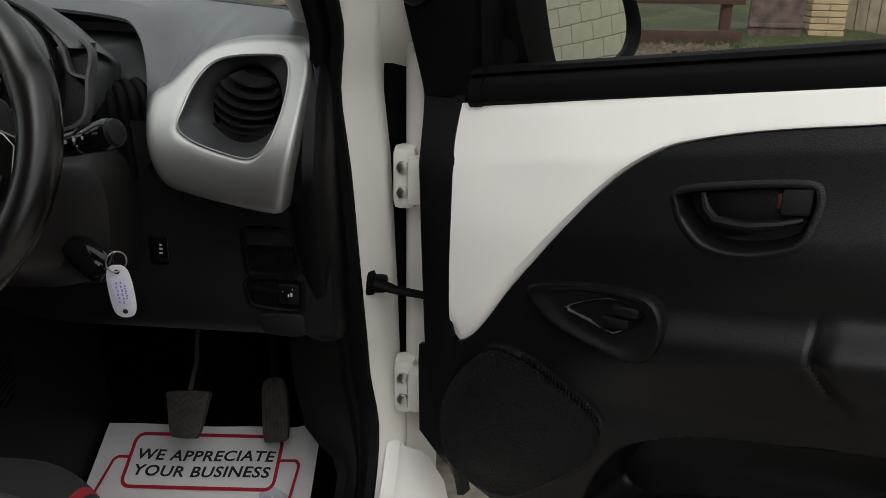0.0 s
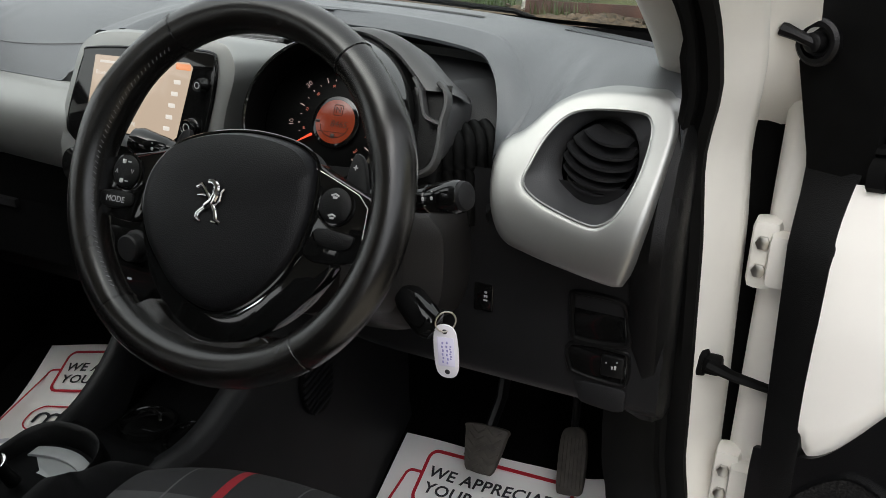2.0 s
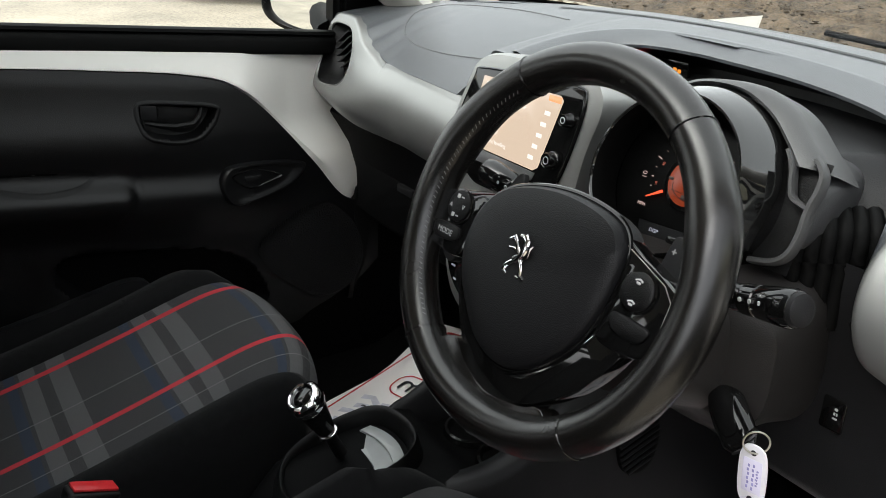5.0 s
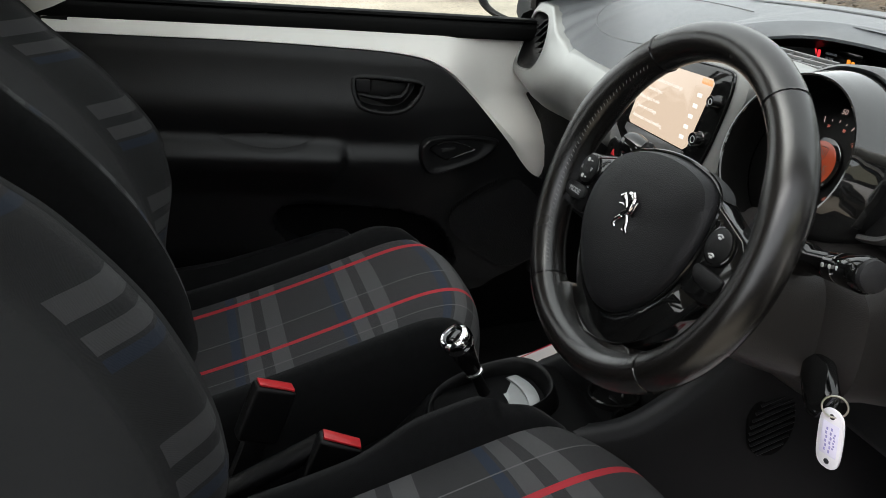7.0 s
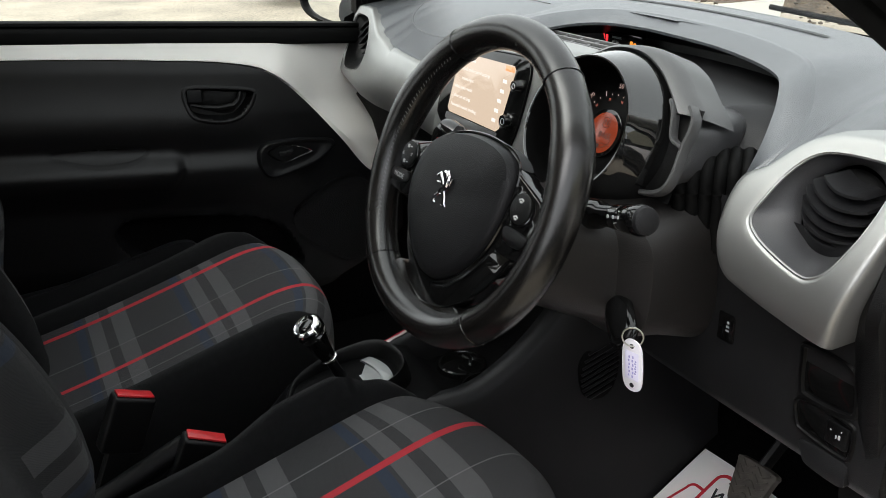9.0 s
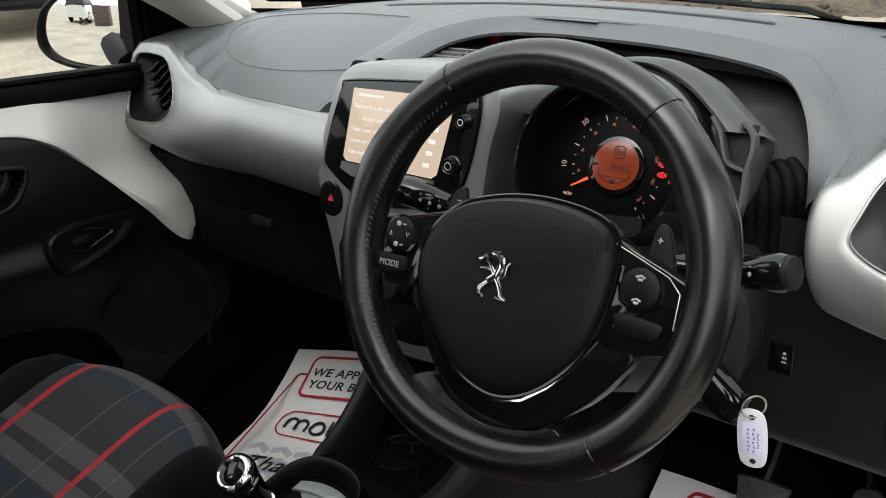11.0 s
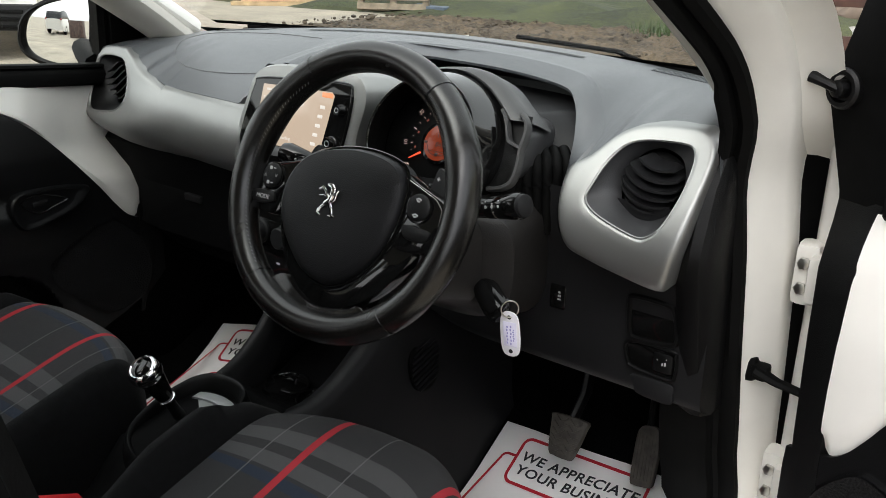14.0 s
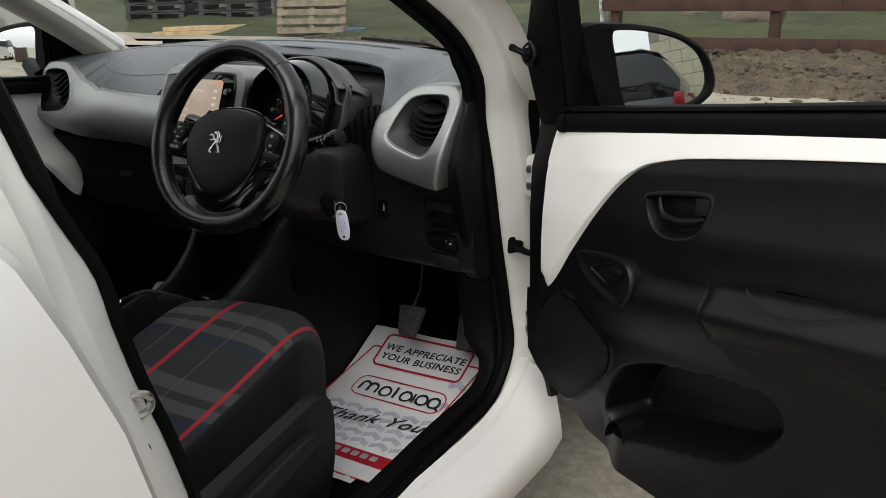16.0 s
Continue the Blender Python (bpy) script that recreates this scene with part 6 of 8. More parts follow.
FACE = ((1, 0, 0), (0, 0, 1), (0, -1, 0))
bars("switch_symbol", [(0.420, 0.697, 0.0035, 0.003), (0.419, 0.692, 0.002, 0.003), (0.4215, 0.692, 0.0015, 0.003), (0.420, 0.687, 0.005, 0.002)], WHITE_INK, esp, (0, knee_y(0.69) - 0.0018, 0), *FACE)
bars("switch_symbol", [(0.566, 0.645, 0.002, 0.002), (0.5765, 0.641, 0.0025, 0.005), (0.573, 0.640, 0.0018, 0.004), (0.578, 0.648, 0.0012, 0.0015)], WHITE_INK, lev, (0, knee_y(0.64) - 0.0028, 0), *FACE)

# centre stack
SY, SZ = Vector((0, 0.87, 0.91)), Vector((0, 0.1483, 0.9889))
SN = Vector((0, -0.9889, 0.1483))


def on_stack(x, z, w=0.0):
    h = (z - 0.91) / 0.9889
    return SY + SZ * h + Vector((x, 0, 0)) + SN * w


SO = SY - SZ * (0.91 / 0.9889)
STACK_AX = ((1, 0, 0), tuple(SZ / 0.9889), tuple(SN))
shape = [(-0.113, 0.942), (-0.075, 0.957), (0.0, 0.961), (0.092, 0.960), (0.118, 0.951), (0.126, 0.924), (0.113, 0.87), (0.105, 0.78), (0.098, 0.70), (0.085, 0.64), (0.05, 0.61), (-0.02, 0.605), (-0.08, 0.622), (-0.112, 0.66), (-0.134, 0.73), (-0.156, 0.80), (-0.150, 0.855), (-0.132, 0.905)]
shape = [(p.x, p.y) for p in rounded([(a, b, 0) for a, b in shape], 5)]
bm = bmesh.new()
rows = []
for shrink, w in ((0.0, -0.10), (0.0, -0.02), (0.0, -0.006), (0.02, 0.002), (0.07, 0.005), (0.2, 0.005)):
    rows.append([on_stack(-0.02 + (x + 0.02) * (1 - shrink), 0.80 + (z - 0.80) * (1 - shrink), w - (0.02 if z > 0.94 and w < -0.01 else 0)) for x, z in shape])
loft(bm, rows, closed=True, caps=True)
stack = part("centre_panel", bm, SILVER, dash, "satin silver centre panel")
bez = [(-0.105, 0.924), (-0.094, 0.934), (0.0, 0.941), (0.086, 0.944), (0.100, 0.934), (0.098, 0.900), (0.083, 0.842), (0.062, 0.815), (0.0, 0.797), (-0.055, 0.793), (-0.082, 0.797), (-0.127, 0.823), (-0.135, 0.838), (-0.125, 0.875)]
bez = [(p.x, p.y) for p in rounded([(a, b, 0) for a, b in bez], 4)]
bm = bmesh.new()
plate(bm, bez, SO, *STACK_AX, 0.0085, 0.002)
bezel = part("screen_bezel", bm, GLOSS, stack, "gloss black touchscreen bezel")
bm = bmesh.new()
tube(bm, [on_stack(x, z, 0.006) for x, z in bez], 0.0022, 6, closed=True, up=(0, 1, 0))
part("bezel_rim", bm, GLOSS, bezel)
scr = [(-0.084, 0.927), (0.070, 0.930), (0.044, 0.837), (-0.104, 0.838)]
bm = bmesh.new()
plate(bm, [(p.x, p.y) for p in resample([(a, b, 0) for a, b in scr], 40)], SO, *STACK_AX, 0.0092, 0.0004)
screen = part("touchscreen", bm, SCREEN, bezel, "lit beige touchscreen menu")
for i, words in enumerate(("Bluetooth audio sound settings", "        sound input", "Video input mode", "Cover art settings", "Automatic sound levelling")):
    z = 0.9065 - 0.0138 * i
    letters("screen_line", words, 0.0072, axes(on_stack(-0.083 - 0.0028 * i, z, 0.0094), Vector((1, 0, 0)), SZ, SN), SCREEN_TEXT, screen, lift=0.0001, align="LEFT")
for i in range(5):
    bm = bmesh.new()
    plate(bm, rect(0.010, 0.005, 0.001, 2, 0.046 - 0.004 * i, 0.9065 - 0.0138 * i), SO, *STACK_AX, 0.0096, 0.0001)
    part("screen_value", bm, SCREEN_TEXT, screen)
bm = bmesh.new()
plate(bm, rect(0.022, 0.007, 0.001, 2, 0.055, 0.9245), SO, *STACK_AX, 0.0096, 0.0001)
part("screen_tab", bm, SCREEN_ORANGE, screen)
bm = bmesh.new()
plate(bm, rect(0.040, 0.003, 0.001, 2, -0.056, 0.920), SO, *STACK_AX, 0.0096, 0.0001)
part("screen_heading", bm, SCREEN_TEXT, screen)
bm = bmesh.new()
plate(bm, [(p.x, p.y) for p in resample([(-0.106, 0.8365, 0), (0.043, 0.8355, 0), (0.037, 0.823, 0), (-0.09, 0.820, 0), (-0.110, 0.828, 0)], 30)], SO, *STACK_AX, 0.0090, 0.0004)
part("screen_lower_strip", bm, GREY_PLASTIC, bezel)
for x, z, r in ((0.086, 0.907, 0.0085), (0.071, 0.858, 0.0105)):
    bm = bmesh.new()
    c = on_stack(x, z, 0.008)
    loft(bm, [[c + SN * h + Vector((1, 0, 0)) * rr * math.cos(a) + SZ * rr * math.sin(a) for a in [2 * math.pi * k / 28 for k in range(28)]] for h, rr in ((0, r), (0.004, r), (0.005, r * 0.9), (0.012, r * 0.86), (0.014, r * 0.78), (0.013, r * 0.70), (0.013, 0.0005))], closed=True)
    kb = part("screen_knob", bm, GLOSS, bezel, "small round black knob")
    bm = bmesh.new()
    tube(bm, [c + SN * 0.0135 + Vector((1, 0, 0)) * r * 0.4 * math.cos(a) + SZ * r * 0.4 * math.sin(a) for a in [2 * math.pi * k / 16 for k in range(16)]], 0.0005, 4, closed=True, up=(0, 1, 0))
    part("knob_mark", bm, WHITE_INK, kb)
# hazard switch and climate panel
bm = bmesh.new()
plate(bm, disc(0.021, 28, -0.128, 0.785, 0.023), SO, *STACK_AX, 0.0062, 0.001)
hz = part("hazard_recess", bm, GLOSS, stack)
bm = bmesh.new()
plate(bm, [(-0.128 + 0.006 * math.cos(a), 0.785 + 0.006 * math.sin(a)) for a in (math.pi / 2, math.pi * 7 / 6, math.pi * 11 / 6)], SO, *STACK_AX, 0.0075, 0.0005)
part("hazard_triangle", bm, RED_PLASTIC, hz, "red hazard triangle")
clim = [(p.x, p.y) for p in rounded([(-0.10, 0.742, 0), (0.0, 0.752, 0), (0.075, 0.742, 0), (0.085, 0.70, 0), (0.07, 0.65, 0), (0.02, 0.628, 0), (-0.05, 0.632, 0), (-0.095, 0.66, 0), (-0.112, 0.71, 0)], 5)]
bm = bmesh.new()
plate(bm, clim, SO, *STACK_AX, 0.0075, 0.002)
cl = part("climate_panel", bm, GLOSS, stack, "gloss black climate panel")
for x in (-0.075, -0.015, 0.045):
    bm = bmesh.new()
    c = on_stack(x, 0.70, 0.007)
    loft(bm, [[c + SN * h + Vector((1, 0, 0)) * rr * math.cos(a) + SZ * rr * math.sin(a) for a in [2 * math.pi * k / 28 for k in range(28)]] for h, rr in ((0, 0.021), (0.004, 0.021), (0.006, 0.018), (0.018, 0.017), (0.020, 0.015), (0.020, 0.0005))], closed=True)
    part("climate_knob", bm, DARK, cl)
bars("climate_print", [(-0.087, 0.672, 0.010, 0.003), (-0.08, 0.655, 0.008, 0.003), (-0.03, 0.655, 0.008, 0.003)], GREY_INK, cl, SO + SN * 0.007, *STACK_AX)
# centre air vents on the dash top behind the stack
tv = part("top_vent_base", plate(bmesh.new(), rect(0.20, 0.072, 0.014, 3), (0.012, 0.985, 0.928), (1, 0, 0), (0, 1, 0.10), (0, -0.10, 1), 0.012, 0.002), GLOSS, dash)
top_m = Matrix.Translation((0.012, 0.985, 0.9405)) @ pose(0, 0, 0, 6, 0, 0)
for i in range(5):
    bm = bmesh.new()
    block(bm, (-0.094 + 0.003 * i, -0.032 + 0.015 * i, 0), (0.094 - 0.003 * i, -0.0285 + 0.015 * i, 0.006), 0.001, top_m)
    part("top_vent_slat", bm, GREY_PLASTIC, tv)
for i in range(5):
    bm = bmesh.new()
    block(bm, (-0.078 + 0.038 * i, -0.032, 0), (-0.0745 + 0.038 * i, 0.030, 0.004), 0.0008, top_m)
    part("top_vent_fin", bm, GREY_PLASTIC, tv)
# airbag lamps at the back of the cowl
bm = bmesh.new()
block(bm, (-0.066, 1.100, 0.922), (0.036, 1.108, 0.944), 0.003)
al = part("lamp_window", bm, GLOSS, dash, "black warning lamp window")
LF = ((1, 0, 0), (0, 0, 1), (0, -1, 0))
bars("airbag_lamp", [(-0.052, 0.933, 0.006, 0.011), (-0.044, 0.933, 0.006, 0.011)], LAMP_RED, al, (0, 1.1004, 0), *LF)
bars("belt_lamp", [(0.014, 0.931, 0.007, 0.008), (0.022, 0.931, 0.006, 0.005)], LAMP_AMBER, al, (0, 1.1004, 0), *LF)
letters("lamp_line", "PASSENGER", 0.0042, axes((-0.020, 1.0995, 0.936), Vector((1, 0, 0)), Vector((0, 0, 1)), Vector((0, -1, 0))), GREY_INK, al, lift=0.0001)
letters("lamp_line", "AIR BAG", 0.0042, axes((-0.022, 1.0995, 0.930), Vector((1, 0, 0)), Vector((0, 0, 1)), Vector((0, -1, 0))), GREY_INK, al, lift=0.0001)

# ---- steering column, instruments and wheel: laid out across (r), up (u) and towards the driver (w) ----
WX, WU, WN = Vector((0.9992, 0.0401, 0)), Vector((-0.016, 0.3978, 0.9173)), Vector((0.0368, -0.9166, 0.3982))
WC = Vector((0.2785, 0.667, 0.8665))
PC = Vector((0.262, 0.859, 0.884))


def on_wheel(r, u, w=0.0):
    return WC + WX * r + WU * u + WN * w


def on_dial(r, u, w=0.0):
    return PC + WX * r + WU * u + WN * w


pod = thing("instrument_pod", PC, "round instrument pod with gloss black hood", "instruments")
ring0 = [Vector((0.099 * math.cos(a), (0.098 if math.sin(a) > 0 else 0.086) * math.sin(a))) for a in [2 * math.pi * k / 72 for k in range(72)]]
ring1 = [Vector((0.083 * math.cos(a) + 0.001, (0.080 if math.sin(a) > 0 else 0.076) * math.sin(a))) for a in [2 * math.pi * k / 72 for k in range(72)]]
bm = bmesh.new()
rows = []
for t, w in ((0, -0.03), (0.0, 0.010), (0.06, 0.014), (0.38, 0.026), (0.7, 0.038), (1.0, 0.048)):
    rows.append([on_dial(*p.lerp(q, t), w) for p, q in zip(ring0, ring1)])
rows.append([on_dial(q.x * 0.985, q.y * 0.985, 0.0495) for q in ring1])
loft(bm, rows, closed=True)
part("hood", bm, PIANO, pod, "gloss black instrument hood")
bm = bmesh.new()
loft(bm, [[on_dial(q.x * sc, q.y * sc, w) for q in ring1] for sc, w in ((0.985, 0.0495), (0.965, 0.047), (0.97, 0.03), (1.0, 0.006))], closed=True)
part("hood_lining", bm, RUBBER, pod)
bm = bmesh.new()
tube(bm, [on_dial(q.x * 0.985, q.y * 0.985, 0.049) for q in ring1], 0.0018, 6, closed=True, up=tuple(WN))
part("hood_lip", bm, PIANO, pod)
bm = bmesh.new()
plate(bm, [(q.x * 1.02, q.y * 1.02) for q in ring1], on_dial(0, 0, 0), tuple(WX), tuple(WU), tuple(WN), 0.003, 0.001)
dial = part("dial_face", bm, material("dial_black", (0.003, 0.003, 0.003), 0.4, vary=0.1, vary_size=40, spec=0.08), pod, "black speedometer dial")
bm = bmesh.new()
plate(bm, disc(0.0285, 40), on_dial(0.005, 0.003, 0.003), tuple(WX), tuple(WU), tuple(WN), 0.004, 0.0015)
part("lcd_rim", bm, GLOSS, dial)
bm = bmesh.new()
plate(bm, disc(0.0236, 40), on_dial(0.005, 0.003, 0.0066), tuple(WX), tuple(WU), tuple(WN), 0.001, 0.0003)
lcd = part("lcd", bm, LCD, dial, "round orange-lit trip display")
DM = (WX, WU, WN)
letters("odometer", "8465", 0.0102, axes(on_dial(0.010, 0.0005, 0.0079), *DM), LCD_INK, lcd, lift=0.0001, shear=0.15)
letters("gear_letter", "N", 0.0095, axes(on_dial(0.007, 0.0155, 0.0079), *DM), LCD_INK, lcd, lift=0.0001)
bm = bmesh.new()
tube(bm, [on_dial(0.007 + x, 0.0155 + y, 0.0078) for x, y in rect(0.0105, 0.0115, 0.002, 2)], 0.0004, 4, closed=True, up=tuple(WN))
tube(bm, [on_dial(0.005 + 0.017 * math.cos(a), -0.001 + 0.013 * math.sin(a), 0.0078) for a in [math.pi + math.pi * k / 12 for k in range(13)]], 0.0004, 4, up=tuple(WN))
tube(bm, [on_dial(x, -0.0085, 0.0078) for x in (-0.013, 0.005, 0.023)], 0.0003, 4, up=tuple(WN))
plate(bm, rect(0.005, 0.005, 0.001, 2, 0.0, -0.0125), on_dial(0.005, 0, 0.0077), tuple(WX), tuple(WU), tuple(WN), 0.0004, 0.0001)
plate(bm, rect(0.006, 0.003, 0.001, 2, -0.021, 0.002), on_dial(0.005, 0, 0.0077), tuple(WX), tuple(WU), tuple(WN), 0.0004, 0.0001)
part("lcd_symbol", bm, LCD_INK, lcd)
DC = Vector((0.005, 0.003))
for mph in range(0, 111, 5):
    a = radians(210 - mph * 2.4)
    d = Vector((math.cos(a), math.sin(a)))
    if mph % 20 == 10:
        letters("scale_number", str(mph), 0.0078, axes(on_dial(*(DC + d * 0.0555), 0.0042), WX * d.y - WU * d.x, WX * d.x + WU * d.y, WN), DIAL_MARK if mph < 60 else DIAL_RED, dial, lift=0.0001, bold=-0.00012)
    bm = bmesh.new()
    r0, r1 = (0.0445, 0.0505 if mph % 20 == 0 else 0.047) if mph % 10 == 0 else (0.0445, 0.0465)
    s = Vector((-math.sin(a), math.cos(a))) * (0.0005 if mph % 10 == 0 else 0.0003)
    bm.faces.new([bm.verts.new(on_dial(*(DC + d * r + s * k), 0.0042)) for r, k in ((r0, -1), (r1, -1), (r1, 1), (r0, 1))])
    part("scale_mark", bm, DIAL_MARK, dial)
for kmh in range(10, 180, 20):
    a = radians(210 - kmh / 1.609 * 2.4)
    d = Vector((math.cos(a), math.sin(a)))
    letters("inner_number", str(kmh), 0.0040, axes(on_dial(*(DC + d * 0.0395), 0.0042), WX * d.y - WU * d.x, WX * d.x + WU * d.y, WN), DIAL_RED, dial, lift=0.0001)
letters("unit_line", "MPH", 0.0048, axes(on_dial(-0.041, -0.031, 0.0042), *DM), DIAL_MARK, dial, lift=0.0001)
bm = bmesh.new()
plate(bm, [(-0.036, -0.046), (0.040, -0.042), (0.044, -0.064), (-0.03, -0.064)], on_dial(0, 0, 0.003), tuple(WX), tuple(WU), tuple(WN), 0.002, 0.0008)
strip = part("button_strip", bm, DARK, dial)
letters("button_line", "DISP", 0.0055, axes(on_dial(-0.014, -0.052, 0.0054), *DM), GREY_INK, strip, lift=0.0001)
bm = bmesh.new()
plate(bm, rect(0.014, 0.007, 0.002, 3, 0.012, -0.054), on_dial(0, 0, 0.005), tuple(WX), tuple(WU), tuple(WN), 0.003, 0.001)
part("trip_button", bm, GLOSS, strip)
bm = bmesh.new()
a = radians(211)
tube(bm, [on_dial(DC.x + r * math.cos(a), DC.y + r * math.sin(a), 0.006) for r in (0.031, 0.050)], [0.0016, 0.0006], 6, up=tuple(WN))
part("needle", bm, NEEDLE, dial, "red speedometer needle")
for x, y in ((0.050, 0.010), (0.051, 0.0005)):
    bm = bmesh.new()
    tube(bm, [on_dial(x + 0.0026 * math.cos(k), y + 0.0024 * math.sin(k), 0.0045) for k in [2 * math.pi * j / 14 for j in range(14)]], 0.0005, 4, closed=True, up=tuple(WN))
    plate(bm, rect(0.0012, 0.0030, 0.0003, 2, x, y), on_dial(0, 0, 0.0044), tuple(WX), tuple(WU), tuple(WN), 0.0004, 0.0001)
    for sx in (-1, 1):
        plate(bm, rect(0.0008, 0.0036, 0.0002, 2, x + sx * 0.0040, y), on_dial(0, 0, 0.0044), tuple(WX), tuple(WU), tuple(WN), 0.0004, 0.0001)
    part("warning_lamp", bm, LAMP_RED, dial)
# grey bracket round the hood's outer side, with its two openings
brk = [(-0.075, 0.080), (-0.05, 0.098), (-0.02, 0.107), (0.03, 0.110), (0.068, 0.098), (0.098, 0.075), (0.120, 0.058), (0.130, 0.048)]
inn = [(-0.070, 0.072), (-0.045, 0.088), (-0.018, 0.0985), (0.022, 0.098), (0.058, 0.083), (0.082, 0.064), (0.094, 0.052), (0.100, 0.046)]
B = [Vector((p.x, p.y)) for p in rounded([(a, b, 0) for a, b in brk], 5, False)]
I = [Vector((p.x, p.y)) for p in rounded([(a, b, 0) for a, b in inn], 5, False)]
bm = bmesh.new()


def bar(pts, rad, w0=0.004, w1=-0.03):
    rows = []
    for i, p in enumerate(pts):
        t = (pts[min(i + 1, len(pts) - 1)] - pts[max(i - 1, 0)]).normalized()
        s = Vector((-t.y, t.x)) * rad
        rows.append([on_dial(*(p - s), w1), on_dial(*(p - s), w0 - 0.002), on_dial(*(p - s * 0.6), w0), on_dial(*(p + s * 0.6), w0), on_dial(*(p + s), w0 - 0.002), on_dial(*(p + s), w1)])
    loft(bm, rows, closed=True, caps=True)


loft(bm, [[on_dial(*p, -0.03), on_dial(*p, 0.008), on_dial(*p.lerp(q, 0.15), 0.010), on_dial(*p.lerp(q, 0.55), 0.006), on_dial(*p.lerp(q, 0.9), -0.004), on_dial(*q, -0.012), on_dial(*(q * 1.01), -0.05)] for p, q in zip(I, B)])
bar([Vector((p.x, p.y)) for p in rounded([(0.088, 0.058, 0), (0.098, 0.045, 0), (0.104, 0.029, 0), (0.110, 0.019, 0), (0.1265, 0.014, 0)], 4, False)], 0.0024, 0.012, 0.002)
bar([Vector((p.x, p.y)) for p in rounded([(0.116, 0.056, 0), (0.126, 0.046, 0), (0.1285, 0.032, 0), (0.1265, 0.014, 0), (0.128, -0.010, 0), (0.125, -0.028, 0), (0.114, -0.038, 0), (0.094, -0.043, 0)], 4, False)], 0.0028, 0.012, 0.0)
part("bracket", bm, material("grey_bracket_plastic", (0.05, 0.05, 0.051), 0.42, grain=0.15, grain_size=800, cells=True, vary=0.06, vary_size=30), pod, "grey open bracket beside the hood")
bm = bmesh.new()
loft(bm, [[on_dial(r, u, -0.001) for r in (0.090, 0.1275)] for u in (0.056, 0.0, -0.045)])
part("bracket_back", bm, BLACK, pod)
# rounded shell behind the bracket, running forwards
AX = Vector((0, 0.995, -0.10))
bm = bmesh.new()
rows = []
for k, sc in ((0.0, 0.98), (0.006, 1.0), (0.04, 1.0), (0.07, 0.98), (0.09, 0.92), (0.103, 0.80), (0.110, 0.60), (0.112, 0.3)):
    row = []
    for j in range(48):
        a = 2 * math.pi * j / 48
        ca, sa = math.cos(a), math.sin(a)
        r = 0.045 + 0.0845 * sc * (abs(ca) ** 0.55) * (1 if ca > 0 else -1)
        u = 0.008 + 0.0445 * sc * (abs(sa) ** 0.55) * (1 if sa > 0 else -1)
        row.append(on_dial(r - 0.10 * max(0.0, k - 0.02), u, -0.002) + AX * k)
    rows.append(row)
loft(bm, rows, closed=True, caps=True)
part("pod_shell", bm, FUNNEL, pod, "grey rounded pod shell")

# column shroud with its bellows, lock and stalks
column = thing("steering_column", (0.30, 0.80, 0.70), "dark steering column shroud with ignition lock", "steering column")
bm = bmesh.new()
rows = []
for y, z, hw, up, dn, cx in ((0.690, 0.815, 0.062, 0.03, 0.045, 0.281), (0.70, 0.812, 0.085, 0.044, 0.07, 0.285), (0.75, 0.795, 0.090, 0.050, 0.080, 0.288), (0.790, 0.785, 0.096, 0.052, 0.088, 0.290), (0.806, 0.780, 0.120, 0.054, 0.095, 0.302), (0.86, 0.775, 0.114, 0.060, 0.105, 0.300), (0.93, 0.76, 0.104, 0.09, 0.12, 0.295), (0.98, 0.75, 0.10, 0.09, 0.12, 0.295)):
    row = []
    for k in range(48):
        a = 2 * math.pi * k / 48
        ca, sa = math.cos(a), math.sin(a)
        e = 0.6
        row.append((cx + hw * abs(ca) ** e * (1 if ca > 0 else -1), y, z + (up if sa > 0 else dn) * abs(sa) ** e * (1 if sa > 0 else -1)))
    rows.append(row)
loft(bm, rows, closed=True, caps=True)
part("shroud", bm, material("brown_grey_shroud_plastic", (0.018, 0.0165, 0.016), 0.45, grain=0.2, grain_size=800, cells=True, vary=0.1, vary_size=30, spec=0.3), column, "dark grey column shroud")
KEY = Vector((0.382, 0.806, 0.741))
kx, kz = Vector((1, 0, 0)), Vector((0, 0.30, 0.954))
kn_ = Vector((0, -0.954, 0.30))


def turned(c, n, a, b, prof, seg=32):
    bm = bmesh.new()
    loft(bm, [[c + n * h + a * r * math.cos(w) + b * r * math.sin(w) for w in [2 * math.pi * k / seg for k in range(seg)]] for h, r in prof], closed=True, caps=True)
    return bm


part("lock_collar", turned(KEY, kn_, kx, kz, ((-0.03, 0.030), (0.0, 0.0275), (0.005, 0.024), (0.006, 0.020), (0.002, 0.017))), BLACK, column)
part("lock_barrel", turned(KEY, kn_, kx, kz, ((0.0, 0.016), (0.008, 0.0155), (0.010, 0.013), (0.010, 0.004))), STEEL, column, "bright steel lock barrel")
bm = bmesh.new()
loft(bm, [[(0.362, 0.880, z), (0.385, 0.884, z), (0.405, 0.905, z), (0.428, 0.94, z)] for z in (0.78, 0.83, 0.872)])
part("bellows", bm, RUBBER, column)
for k in range(6):
    bm = bmesh.new()
    x, y = 0.376 + 0.0085 * k, 0.874 + 0.0105 * k
    tube(bm, rounded([(x - 0.020, y + 0.022, 0.884), (x - 0.006, y + 0.006, 0.878), (x, y, 0.862), (x + 0.001, y, 0.83), (x + 0.001, y + 0.002, 0.785)], 4, False), 0.0078, 10)
    part("bellows_fold", bm, RUBBER, column)

